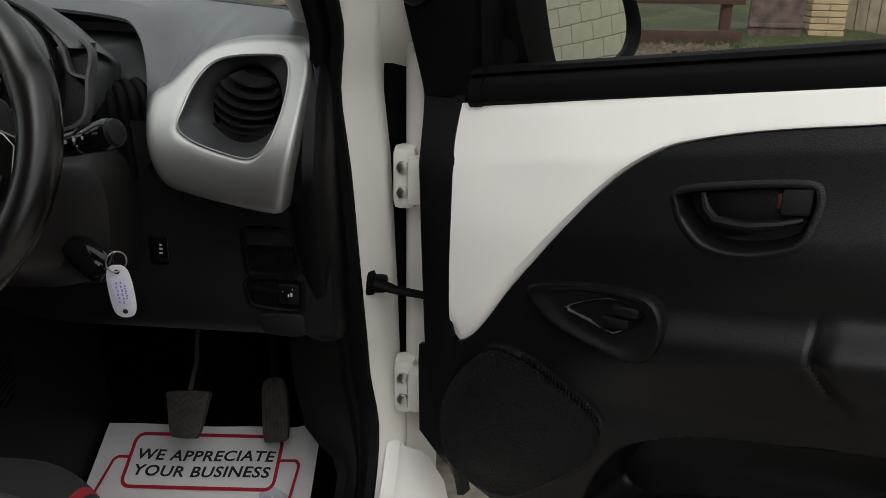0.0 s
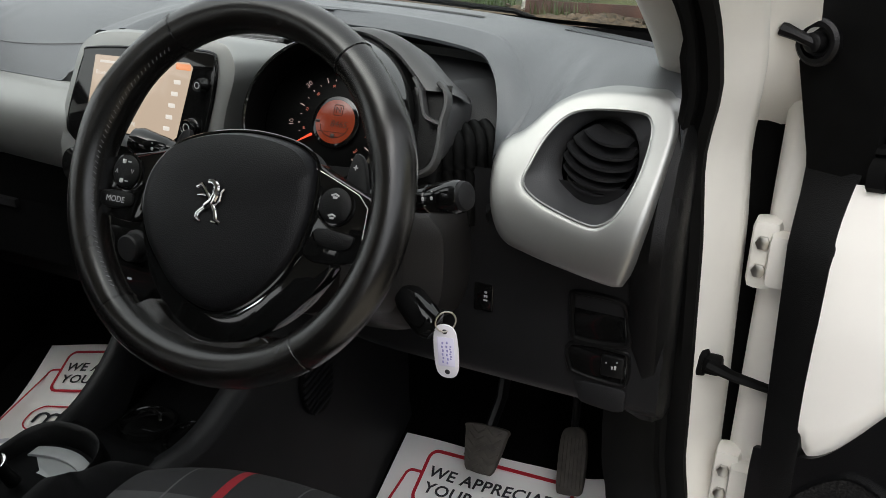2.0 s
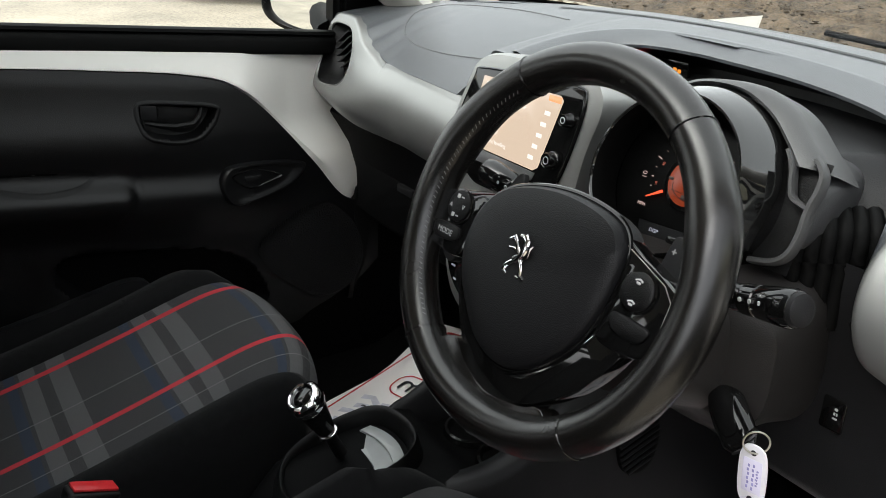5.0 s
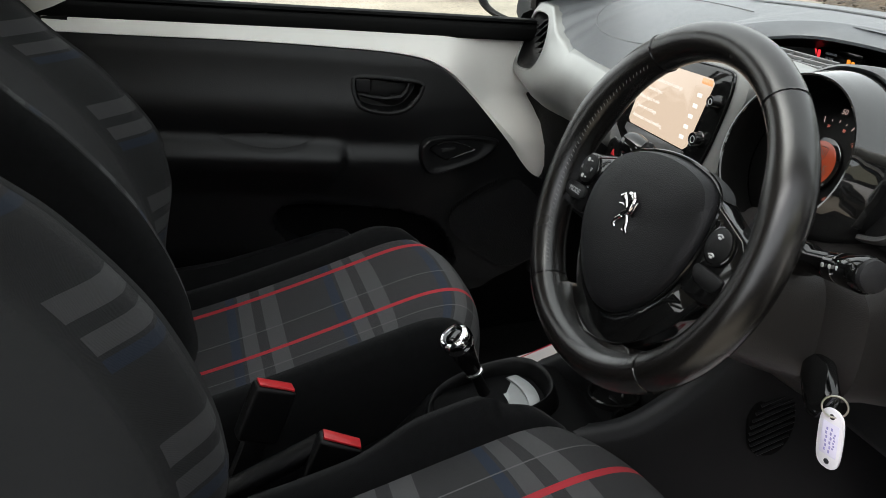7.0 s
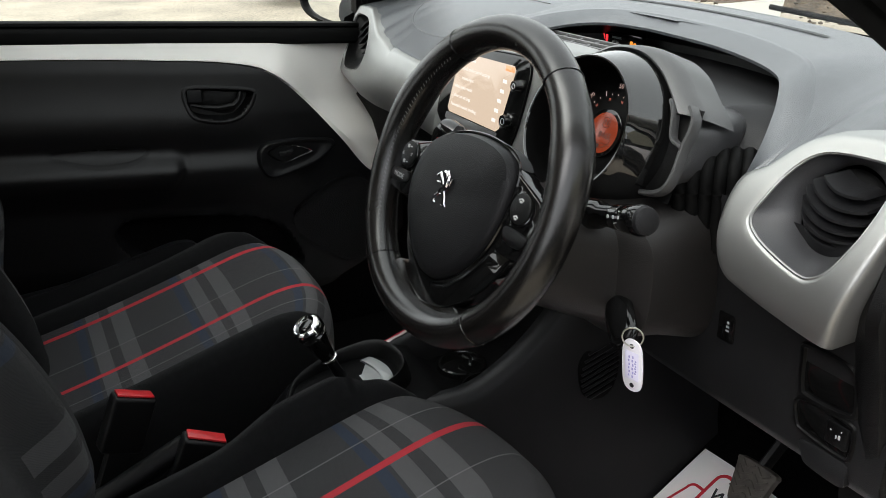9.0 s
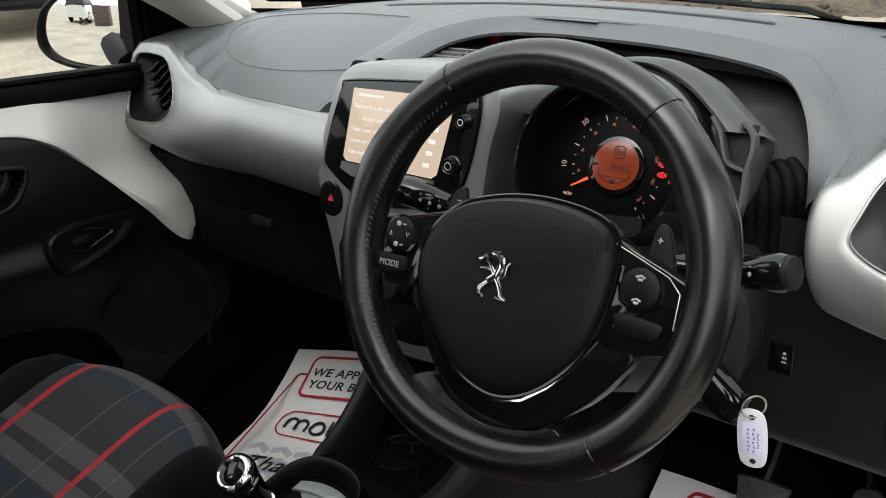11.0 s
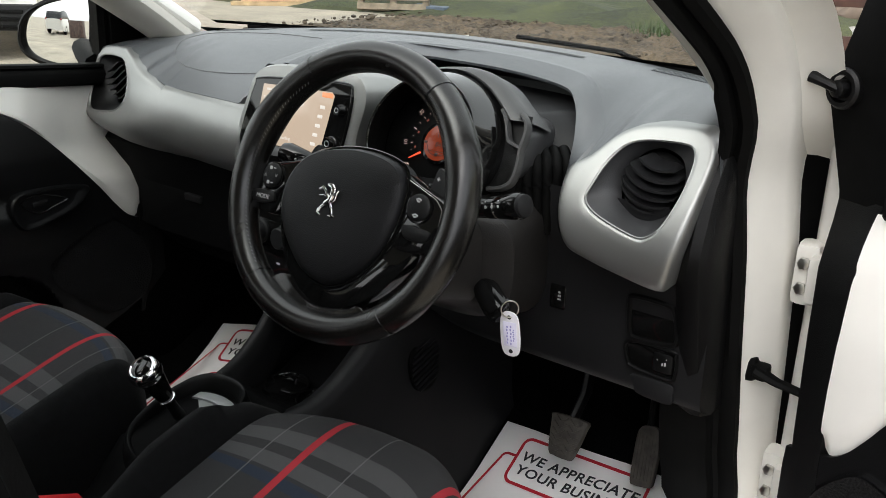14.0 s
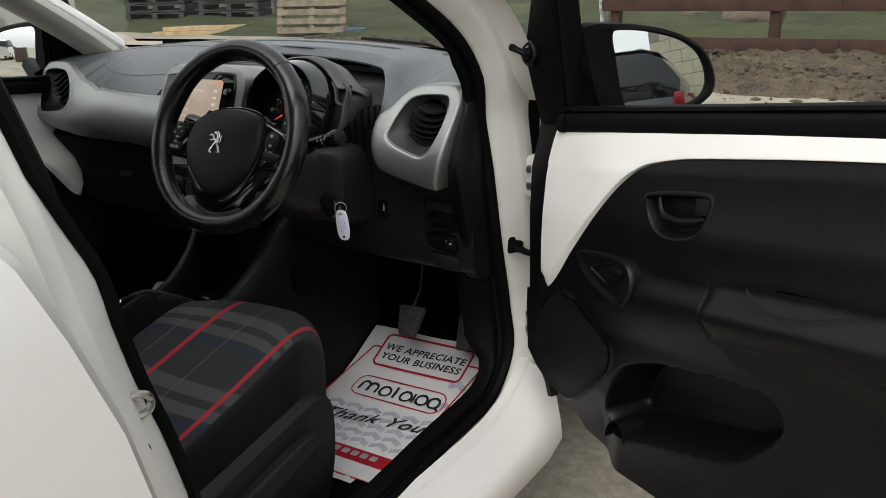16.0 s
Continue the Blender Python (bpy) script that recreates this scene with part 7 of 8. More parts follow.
key = thing("car_key", KEY + kn_ * 0.01, "black folding car key in the ignition", "key")
kd = (Vector((0.058, -0.032, -0.026))).normalized()
ks = kd.cross(Vector((0.38, -0.78, 0.47))).normalized()
kt = kd.cross(ks)
ko_ = KEY + kn_ * 0.012
bm = bmesh.new()
rows = []
for h, w, t in ((0, 0.007, 0.005), (0.005, 0.013, 0.007), (0.018, 0.0165, 0.0065), (0.046, 0.0165, 0.0065), (0.058, 0.015, 0.006), (0.065, 0.010, 0.004)):
    rows.append([ko_ + kd * h + ks * w * math.cos(a) + kt * t * math.sin(a) for a in [2 * math.pi * k / 20 for k in range(20)]])
loft(bm, rows, closed=True, caps=True)
part("key_body", bm, GLOSS, key)
for h in (0.024, 0.040):
    bm = bmesh.new()
    plate(bm, disc(0.002, 10), ko_ + kd * h + kt * 0.0065, tuple(kd), tuple(ks), tuple(kt), 0.001, 0.0002)
    part("key_button_mark", bm, WHITE_INK, key)
TAGT = Vector((0.446, 0.768, 0.726))
ring_c = Vector((0.4455, 0.765, 0.735))
bm = bmesh.new()
tube(bm, [ring_c + Vector((0.7, 0.7, 0)) * 0.0105 * math.cos(a) + Vector((0, 0, 1)) * 0.0105 * math.sin(a) for a in [2 * math.pi * k / 36 for k in range(36)]], 0.0009, 6, closed=True, up=(0.7, -0.7, 0))
part("key_ring", bm, STEEL, key, "thin steel key ring")
bm = bmesh.new()
tube(bm, [ko_ + kd * 0.058, ring_c + Vector((-0.003, 0, 0.010))], 0.003, 8)
part("key_loop", bm, GLOSS, key)
tag = thing("key_tag", TAGT, "white plastic key tag with handwritten label", "key tag")
tx, tz, tn = Vector((0.968, 0.25, 0.0)).normalized(), Vector((-0.10, 0, 1)).normalized(), Vector((0.25, -0.968, 0)).normalized()
to_ = TAGT - Vector((0, 0, 0.0235))
out = [(p.x, p.y) for p in rounded([(-0.0115, 0.016, 0), (-0.006, 0.027, 0), (0.006, 0.027, 0), (0.0115, 0.016, 0), (0.0115, -0.016, 0), (0.006, -0.027, 0), (-0.006, -0.027, 0), (-0.0115, -0.016, 0)], 5)]
bm = bmesh.new()
plate(bm, out, to_, tuple(tx), tuple(tz), tuple(tn), 0.0025, 0.0006)
part("tag_body", bm, TAG, tag)
for dz in (0.0215, -0.0215):
    bm = bmesh.new()
    plate(bm, disc(0.0026, 14, 0, dz), to_ + tn * 0.0022, tuple(tx), tuple(tz), tuple(tn), 0.0006, 0.0001)
    part("tag_hole", bm, BLACK_INK, tag)
bm = bmesh.new()
plate(bm, rect(0.0165, 0.031, 0.001, 2), to_ + tn * 0.0023, tuple(tx), tuple(tz), tuple(tn), 0.0004, 0.0001)
part("tag_label", bm, material("lilac_label", (0.68, 0.65, 0.80), 0.6, vary=0.04, vary_size=90), tag)
bm = bmesh.new()
for k, (x, l) in enumerate(((-0.0035, 0.024), (0.0008, 0.026), (0.0042, 0.016))):
    for j in range(6):
        yy = l * (j / 6 - 0.45)
        plate(bm, rect(0.0018, l / 9, 0.0003, 1, x + 0.0006 * (j % 2), yy), to_ + tn * 0.0026, tuple(tx), tuple(tz), tuple(tn), 0.0003, 0.0001)
part("tag_scribble", bm, BLUE_INK, tag)


def stalk(name, a, b, label, marks):
    a, b = Vector(a), Vector(b)
    d = (b - a).normalized()
    s = thing(name, a, label, "column stalk", "column stalks")
    u = d.cross(Vector((0, 0, 1))).normalized()
    v = u.cross(d)
    L = (b - a).length
    part("stalk_arm", turned(a, d, u, v, ((0, 0.016), (0.015, 0.014), (0.02, 0.0105), (L * 0.45, 0.0115), (L * 0.47, 0.0105), (L * 0.49, 0.0125), (L * 0.62, 0.013), (L * 0.63, 0.012), (L * 0.65, 0.0135), (L * 0.93, 0.0155), (L * 0.98, 0.014), (L, 0.009)), 28), GLOSS, s)
    part("stalk_end", turned(b - d * 0.002, d, u, v, ((0, 0.0135), (0.004, 0.0125), (0.006, 0.009)), 28), DARK if marks > 0 else GLOSS, s)
    bm = bmesh.new()
    for k in range(4):
        h = L * (0.54 + 0.10 * k)
        o = a + d * h - u * 0.0128 * (1 if u.y > 0 else -1) + v * 0.003
        nn = (-u if u.y > 0 else u)
        plate(bm, rect(0.003, 0.0035, 0.001, 2), o, tuple(d), tuple(v), tuple(nn), 0.0012, 0.0002)
        plate(bm, rect(0.0016, 0.0012, 0.0004, 2, 0.001, 0.006 * (-1) ** k), o, tuple(d), tuple(v), tuple(nn), 0.0006, 0.0002)
    part("stalk_symbols", bm, WHITE_INK, s)
    return s


stalk("wiper_stalk", (0.372, 0.765, 0.842), (0.468, 0.750, 0.869), "black wiper stalk with white symbols", 1)
stalk("light_stalk", (0.190, 0.765, 0.845), (0.092, 0.744, 0.870), "black light stalk with white symbols", 0)

# the wheel
wheel = thing("steering_wheel", WC, "black leather steering wheel with gloss spokes", "steering wheel")


def rim_at(a, b, r):
    """A point of the rim: a round the wheel, b round its section."""
    R = 0.1590 - 0.004 * max(0.0, -math.sin(a)) ** 8
    grip = 1 + 0.10 * math.exp(-((math.degrees(a) - 22) / 12) ** 2) + 0.10 * math.exp(-((math.degrees(a) - 158) / 12) ** 2)
    r = r * grip
    d = WX * math.cos(a) + WU * math.sin(a)
    return WC + d * (R + r * math.cos(b)) + WN * (r * 1.12 * math.sin(b))


bm = bmesh.new()
loft(bm, [[rim_at(2 * math.pi * i / 160 - math.pi / 2, 2 * math.pi * k / 20, 0.0180) for k in range(20)] for i in range(160)], closed=True, around=True)
part("rim", bm, LEATHER, wheel, "black leather rim")
for deg in (52, 122, 231, 310):
    bm = bmesh.new()
    a = radians(deg) if deg < 270 else radians(deg - 360)
    tube(bm, [rim_at(a, 2 * math.pi * k / 24, 0.0182) for k in range(24)], 0.0008, 5, closed=True)
    part("rim_seam", bm, GLOSS, wheel)
bm = bmesh.new()
for deg in list(range(126, 228, 2)):
    a = radians(deg)
    p = rim_at(a, math.radians(142), 0.0181)
    q = rim_at(a + 0.014, math.radians(150), 0.0181)
    tube(bm, [p, q], 0.0005, 4)
part("rim_stitching", bm, GREY_PLASTIC, wheel)
padline = [(-0.060, 0.033), (-0.023, 0.047), (0.020, 0.052), (0.062, 0.047), (0.082, 0.034), (0.087, 0.008), (0.082, -0.030), (0.066, -0.066), (0.036, -0.096), (0.004, -0.107), (-0.030, -0.098), (-0.058, -0.075), (-0.078, -0.050), (-0.087, -0.022), (-0.082, 0.008)]
PL = [Vector((p.x, p.y)) for p in rounded([(a, b, 0) for a, b in padline], 6)]
bm = bmesh.new()
rows = []
for sc, w in ((1.0, -0.018), (1.0, 0.003), (0.985, 0.007), (0.95, 0.010), (0.85, 0.0125), (0.65, 0.015), (0.4, 0.0165), (0.15, 0.017)):
    rows.append([on_wheel(p.x * sc, -0.025 + (p.y + 0.025) * sc, w + 0.004 * step(0.0, 0.05, p.y * sc) * (w > 0.009)) for p in PL])
loft(bm, rows, closed=True, caps=True)
padp = part("airbag_pad", bm, PAD, wheel, "black grained airbag pad")
WAX = (tuple(WX), tuple(WU), tuple(WN))
bm = bmesh.new()
for pts, r in (([(-0.0195, -0.003), (-0.0145, 0.0005), (-0.010, -0.004), (-0.0045, -0.012), (0.001, -0.021), (0.003, -0.0285), (0.0085, -0.0305)], 0.0022),
               ([(-0.008, 0.0035), (-0.003, 0.0035), (0.0005, 0.0005), (0.001, -0.006), (-0.002, -0.0125), (-0.007, -0.0165), (-0.0095, -0.018)], 0.0034),
               ([(-0.006, -0.016), (-0.012, -0.021), (-0.0165, -0.025), (-0.0175, -0.030), (-0.012, -0.0315)], 0.0021),
               ([(-0.018, -0.0095), (-0.0115, -0.0085), (-0.005, -0.0095)], 0.0016),
               ([(0.0005, -0.016), (0.0055, -0.0115), (0.0065, -0.004), (0.009, -0.0005)], 0.0010),
               ([(-0.001, -0.030), (0.0085, -0.031)], 0.0017)):
    tube(bm, [on_wheel(x, y, 0.0172 + 0.003 * step(-0.03, 0.0, y)) for x, y in pts], [r * 0.7] + [r] * (len(pts) - 2) + [r * 0.8], 8, up=tuple(WN), flat=0.7)
part("badge", bm, CHROME, padp, "plain chrome badge shape")
bm = bmesh.new()
for x in (-0.008, 0.0, 0.009, 0.018):
    plate(bm, rect(0.006, 0.005, 0.001, 2, x - 0.002, -0.080), on_wheel(0, 0, 0.0115), *WAX, 0.0008, 0.0004)
part("pad_emboss", bm, PAD, padp)


def spoke_plate(name, pts, mat, w, depth, label="", parent=None):
    bm = bmesh.new()
    plate(bm, [(p.x, p.y) for p in resample(rounded([(a, b, 0) for a, b in pts], 4), 48)], on_wheel(0, 0, w - depth), *WAX, depth, 0.002)
    return part(name, bm, mat, parent or wheel, label)


ls = spoke_plate("left_spoke", [(-0.146, 0.004), (-0.128, 0.014), (-0.09, 0.023), (-0.058, 0.031), (-0.072, 0.018), (-0.083, 0.0), (-0.087, -0.030), (-0.098, -0.044), (-0.125, -0.043), (-0.142, -0.036)], GLOSS, 0.002, 0.02, "gloss black spoke with buttons")
rs = spoke_plate("right_spoke", [(0.076, 0.036), (0.10, 0.027), (0.130, 0.016), (0.146, 0.006), (0.146, -0.025), (0.136, -0.041), (0.11, -0.047), (0.085, -0.044), (0.083, -0.02), (0.088, 0.008)], GLOSS, 0.002, 0.02, "gloss black spoke with buttons")
spoke_plate("lower_frame", [(-0.092, -0.036), (-0.076, -0.052), (-0.056, -0.077), (-0.028, -0.099), (0.004, -0.108), (0.037, -0.097), (0.067, -0.067), (0.084, -0.040), (0.112, -0.044), (0.105, -0.065), (0.084, -0.094), (0.046, -0.124), (0.010, -0.134), (-0.030, -0.126), (-0.062, -0.098), (-0.080, -0.070)], GLOSS, -0.001, 0.018, "gloss black lower spoke frame")
spoke_plate("lower_spoke", [(-0.085, -0.130), (-0.060, -0.108), (-0.038, -0.122), (0.0, -0.134), (0.046, -0.126), (0.062, -0.118), (0.075, -0.135), (0.03, -0.162), (-0.04, -0.162)], LEATHER, 0.002, 0.022, "leather lower spoke")
bm = bmesh.new()
tube(bm, [on_wheel(x, y, -0.0003) for x, y in ((0.012, -0.112), (0.030, -0.106), (0.050, -0.090), (0.070, -0.066), (0.083, -0.045))], [0.0006, 0.0018, 0.0016, 0.0010, 0.0005], 6, up=tuple(WN))
part("chrome_accent", bm, CHROME, wheel)
bm = bmesh.new()
tube(bm, [on_wheel(p.x * 1.02, -0.025 + (p.y + 0.025) * 1.02, 0.002) for p in PL], 0.0018, 6, closed=True, up=tuple(WN))
part("pad_gap", bm, GLOSS, wheel)
for parent, cx, cy in ((ls, -0.113, 0.0005), (rs, 0.109, 0.002)):
    part("button_ring", turned(on_wheel(cx, cy, 0.001), WN, WX, WU, ((0, 0.0175), (0.003, 0.0172), (0.0035, 0.0150)), 32), GLOSS, parent)
    b = part("round_button", turned(on_wheel(cx, cy, 0.001), WN, WX, WU, ((0, 0.0155), (0.0045, 0.015), (0.006, 0.012), (0.0064, 0.004)), 32), BLACK, parent)
    bm = bmesh.new()
    if cx < 0:
        for x, y, w_, h_ in ((-0.002, 0.009, 0.004, 0.004), (0.004, 0.009, 0.004, 0.0012), (-0.002, -0.009, 0.004, 0.004), (0.004, -0.009, 0.004, 0.0012)):
            plate(bm, rect(w_, h_, 0.0004, 1, cx + x, cy + y), on_wheel(0, 0, 0.0072), *WAX, 0.0005, 0.0001)
        for sx in (-1, 1):
            tube(bm, [on_wheel(cx + sx * 0.0105, cy + 0.0025 * sx, 0.0074), on_wheel(cx + sx * 0.009, cy - 0.0012 * sx, 0.0074), on_wheel(cx + sx * 0.0075, cy + 0.0025 * sx, 0.0074)], 0.0004, 4)
    else:
        for y in (0.008, -0.009):
            tube(bm, [on_wheel(cx - 0.0035, cy + y, 0.0074), on_wheel(cx, cy + y + 0.0015, 0.0074), on_wheel(cx + 0.0035, cy + y, 0.0074)], 0.0009, 5)
            plate(bm, rect(0.004, 0.002, 0.0004, 1, cx, cy + y - 0.0015), on_wheel(0, 0, 0.0072), *WAX, 0.0005, 0.0001)
    part("button_symbols", bm, WHITE_INK, b)
mb = spoke_plate("mode_button", [(-0.138, -0.020), (-0.108, -0.018), (-0.102, -0.022), (-0.103, -0.031), (-0.125, -0.035), (-0.138, -0.032)], BLACK, 0.0045, 0.006, "", ls)
letters("button_line", "MODE", 0.0078, axes(on_wheel(-0.1205, -0.0265, 0.0047), WX, WU, WN), WHITE_INK, mb, lift=0.0001)
spoke_plate("lower_button", [(0.095, -0.019), (0.127, -0.020), (0.131, -0.025), (0.124, -0.034), (0.103, -0.034), (0.094, -0.028)], BLACK, 0.0045, 0.006, "", rs)
bm = bmesh.new()
tube(bm, [on_wheel(x, y, 0.0024) for x, y in ((-0.105, 0.0155), (-0.09, 0.020), (-0.074, 0.0245))], 0.0005, 4, up=tuple(WN))
part("spoke_highlight", bm, DIM_RED, ls)
bm = bmesh.new()
tube(bm, [on_wheel(x, y, 0.0024) for x, y in ((0.080, 0.0315), (0.10, 0.0245), (0.128, 0.014), (0.138, 0.004), (0.138, -0.022))], 0.0005, 5, up=tuple(WN))
part("spoke_chrome_line", bm, STEEL, rs)
for s, x in ((1, 0.108), (-1, -0.078)):
    bm = bmesh.new()
    plate(bm, [(p.x, p.y) for p in rounded([(x - 0.006 * s, 0.046, 0), (x + 0.004 * s, 0.047, 0), (x + 0.012 * s, 0.025, 0), (x + 0.016 * s, 0.0, 0), (x - 0.008 * s, 0.0, 0)], 4)], on_wheel(0, 0, -0.028), *WAX, 0.006, 0.002)
    pdl = part("gear_paddle", bm, DARK, wheel, "dark gearshift paddle")
    bars("paddle_mark", [(x - 0.001 * s, 0.038, 0.0045, 0.001)] + ([(x - 0.001 * s, 0.038, 0.001, 0.0045)] if s > 0 else []), WHITE_INK, pdl, on_wheel(0, 0, -0.0222), *WAX)
part("hub_neck", turned(on_wheel(0.0, -0.02, -0.066), WN, WX, WU, ((0, 0.055), (0.03, 0.06), (0.055, 0.065)), 32), BLACK, wheel)

# ---- front seats ----
CHECK_PLAIN = check_cloth("check_back_cloth", False, 0.5, 0.26)
CUSHION = [(0.17, 0.420), (0.26, 0.436), (0.36, 0.458), (0.46, 0.484), (0.56, 0.512), (0.63, 0.531), (0.67, 0.538), (0.70, 0.538), (0.722, 0.530), (0.738, 0.512), (0.747, 0.485), (0.748, 0.44), (0.742, 0.36), (0.735, 0.29)]
BACK = [(0.40, 0.215), (0.47, 0.213), (0.55, 0.207), (0.62, 0.198), (0.70, 0.172), (0.77, 0.137), (0.85, 0.078), (0.90, 0.028), (0.95, -0.015), (1.05, -0.08), (1.12, -0.12)]


def cloth_patch(name, rows, uvs, mat, parent, label=""):
    """A grid of cloth with its own flat lay, so that the woven pattern follows it."""
    m, n = len(rows), len(rows[0])
    mesh = bpy.data.meshes.new(name)
    mesh.from_pydata([tuple(p) for row in rows for p in row], [], [(i * n + j, i * n + j + 1, (i + 1) * n + j + 1, (i + 1) * n + j) for i in range(m - 1) for j in range(n - 1)])
    layer = mesh.uv_layers.new(name="cloth")
    flat = [uv for row in uvs for uv in row]
    for loop in mesh.loops:
        layer.data[loop.index].uv = flat[loop.vertex_index]
    return settle(name, mesh, mat, parent, label, 80)


def seat(sgn, label, c, dy, dz, db):
    s = thing("bucket_seat", (c, 0.4, 0.2), label, "car seat", "front seats")
    prof = [(p.x + dy, p.y + dz) for p in rounded([(a, b, 0) for a, b in CUSHION], 5, False)]
    arc = [0.0]
    for a, b in zip(prof, prof[1:]):
        arc.append(arc[-1] + math.hypot(b[0] - a[0], b[1] - a[1]))
    start = min(range(len(prof)), key=lambda i: abs(prof[i][0] - 0.545))

    def nose(d, y, z):
        """How the cushion's front rounds away towards its sides."""
        e = (abs(d) / 0.25) ** 2.6 if d < 0 or sgn < 0 else (d / 0.2) ** 2.0
        f = step(0.45, 0.74, y)
        return y - (0.085 if d < 0 else 0.19) * e * f, z - 0.030 * e * f
    lo, hi = -0.20, 0.125
    rows, uvs = [], []
    for (y, z), v in zip(prof, arc):
        row, uv = [], []
        for k in range(25):
            d = lo + (hi - lo) * k / 24
            yy, zz = nose(d, y, z)
            zz -= 0.008 * math.sin(math.pi * (d - lo) / (hi - lo))
            row.append(Vector((c + sgn * d, yy, zz)))
            uv.append((d, v - arc[start] + (-0.042 if sgn > 0 else 0.044)))
        rows.append(row)
        uvs.append(uv)
    cloth_patch("cushion_cloth", rows, uvs, CHECK, s, "checked cloth cushion with red stripes")
    for side, sections in (("inner", [(-0.198, -0.003), (-0.206, 0.012), (-0.222, 0.026), (-0.240, 0.022), (-0.252, 0.0), (-0.256, -0.05), (-0.25, -0.12), (-0.245, -0.2)]),
                           ("outer", [(0.123, -0.003), (0.130, 0.008), (0.150, 0.020), (0.175, 0.018), (0.200, -0.006), (0.220, -0.045), (0.230, -0.10), (0.232, -0.16), (0.225, -0.21)])):
        bm = bmesh.new()
        out = []
        for y, z in prof:
            row = []
            for d, dz in sections:
                yy, zz = nose(d, y, z)
                f = 1 - 0.6 * step(0.66, 0.745, y)
                rise = 0.022 * step(-0.20, -0.225, d) * step(0.40, 0.50, y) * step(0.66, 0.60, y) if sgn > 0 else 0.0
                row.append((c + sgn * d, yy, max(zz + dz * f + rise, 0.27)))
            out.append(row)
        loft(bm, out)
        part("cushion_bolster", bm, BOLSTER, s, "black cloth bolster", 80)
    # backrest
    outer_bolster = 0.3 if sgn > 0 else 1.2
    bp = [(p.x, p.y + db) for p in rounded([(a, b, 0) for a, b in BACK], 5, False)]
    arc = [0.0]
    for a, b in zip(bp, bp[1:]):
        arc.append(arc[-1] + math.hypot(b[0] - a[0], b[1] - a[1]))
    rows, uvs = [], []
    dd = [-0.215 + 0.43 * k / 34 for k in range(35)]
    for (z, y), v in zip(bp, arc):
        row, uv = [], []
        taper = 1 - 0.18 * step(0.85, 1.1, z)
        for d in dd:
            e = step(0.11, 0.20, abs(d)) * (1 - step(0.95, 1.1, z))
            row.append(Vector((c + sgn * d * taper, y + 0.058 * e * (step(0.42, 0.55, z) if d < 0 else outer_bolster * step(0.45, 0.75, z)), z)))
            uv.append((d, v))
        rows.append(row)
        uvs.append(uv)
    cloth_patch("backrest_cloth", rows, uvs, CHECK_PLAIN, s, "dark checked cloth backrest")
    for sd in (-1, 1):
        bm = bmesh.new()
        out = []
        for z, y in bp:
            taper = 1 - 0.18 * step(0.85, 1.1, z)
            e = (1 - step(0.95, 1.1, z)) * (step(0.42, 0.55, z) if sd * sgn < 0 else outer_bolster * step(0.45, 0.75, z))
            out.append([(c + sd * 0.213 * taper, y + 0.057 * e, z), (c + sd * 0.228 * taper, y + 0.060 * e, z), (c + sd * 0.246 * taper, y + 0.035 * e - 0.005, z), (c + sd * 0.250 * taper, y - 0.02, z), (c + sd * 0.24 * taper, y - 0.07, z), (c + sd * 0.15 * taper, y - 0.10, z), (c, y - 0.105, z)])
        loft(bm, out)
        part("backrest_bolster", bm, BOLSTER, s, "black cloth side of the backrest", 80)
    bm = bmesh.new()
    block(bm, (c - 0.20, -0.24, 1.09), (c + 0.20, -0.11, 1.15), 0.03, seg=3)
    part("backrest_top", bm, BOLSTER, s)
    bm = bmesh.new()
    block(bm, (c - 0.18, 0.18, 0.22), (c + 0.18, 0.56, 0.40), 0.02)
    part("seat_frame", bm, BLACK, s)
    for sd in (-1, 1):
        bm = bmesh.new()
        block(bm, (c + sd * 0.17 - 0.02, 0.14, 0.203), (c + sd * 0.17 + 0.02, 0.70, 0.225), 0.004)
        part("seat_rail", bm, BLACK, s)
    # outer side cover with its lever
    x = c + sgn * 0.232
    bm = bmesh.new()
    cover = [(p.x, p.y) for p in rounded([(0.12, 0.43, 0), (0.30, 0.465, 0), (0.44, 0.495, 0), (0.51, 0.508, 0), (0.545, 0.495, 0), (0.552, 0.44, 0), (0.54, 0.36, 0), (0.50, 0.29, 0), (0.4, 0.265, 0), (0.12, 0.26, 0)], 4)]
    plate(bm, cover, (x - sgn * 0.012, 0, 0), (0, 1, 0), (0, 0, 1), (sgn, 0, 0), 0.026, 0.010)
    cv = part("side_cover", bm, DARK, s, "black moulded seat side cover")
    bm = bmesh.new()
    lever = [(p.x, p.y) for p in rounded([(0.20, 0.415, 0), (0.34, 0.440, 0), (0.47, 0.468, 0), (0.495, 0.458, 0), (0.49, 0.432, 0), (0.36, 0.400, 0), (0.22, 0.385, 0)], 4)]
    plate(bm, lever, (x + sgn * 0.012, 0, 0), (0, 1, 0), (0, 0, 1), (sgn, 0, 0), 0.020, 0.006)
    part("height_lever", bm, DARK, cv)
    return s


seat(1, "driver seat in dark checked cloth with red stripes", 0.345, -0.010, 0.012, 0.0)
seat(-1, "passenger seat in dark checked cloth with red stripes", -0.392, -0.036, -0.018, -0.025)

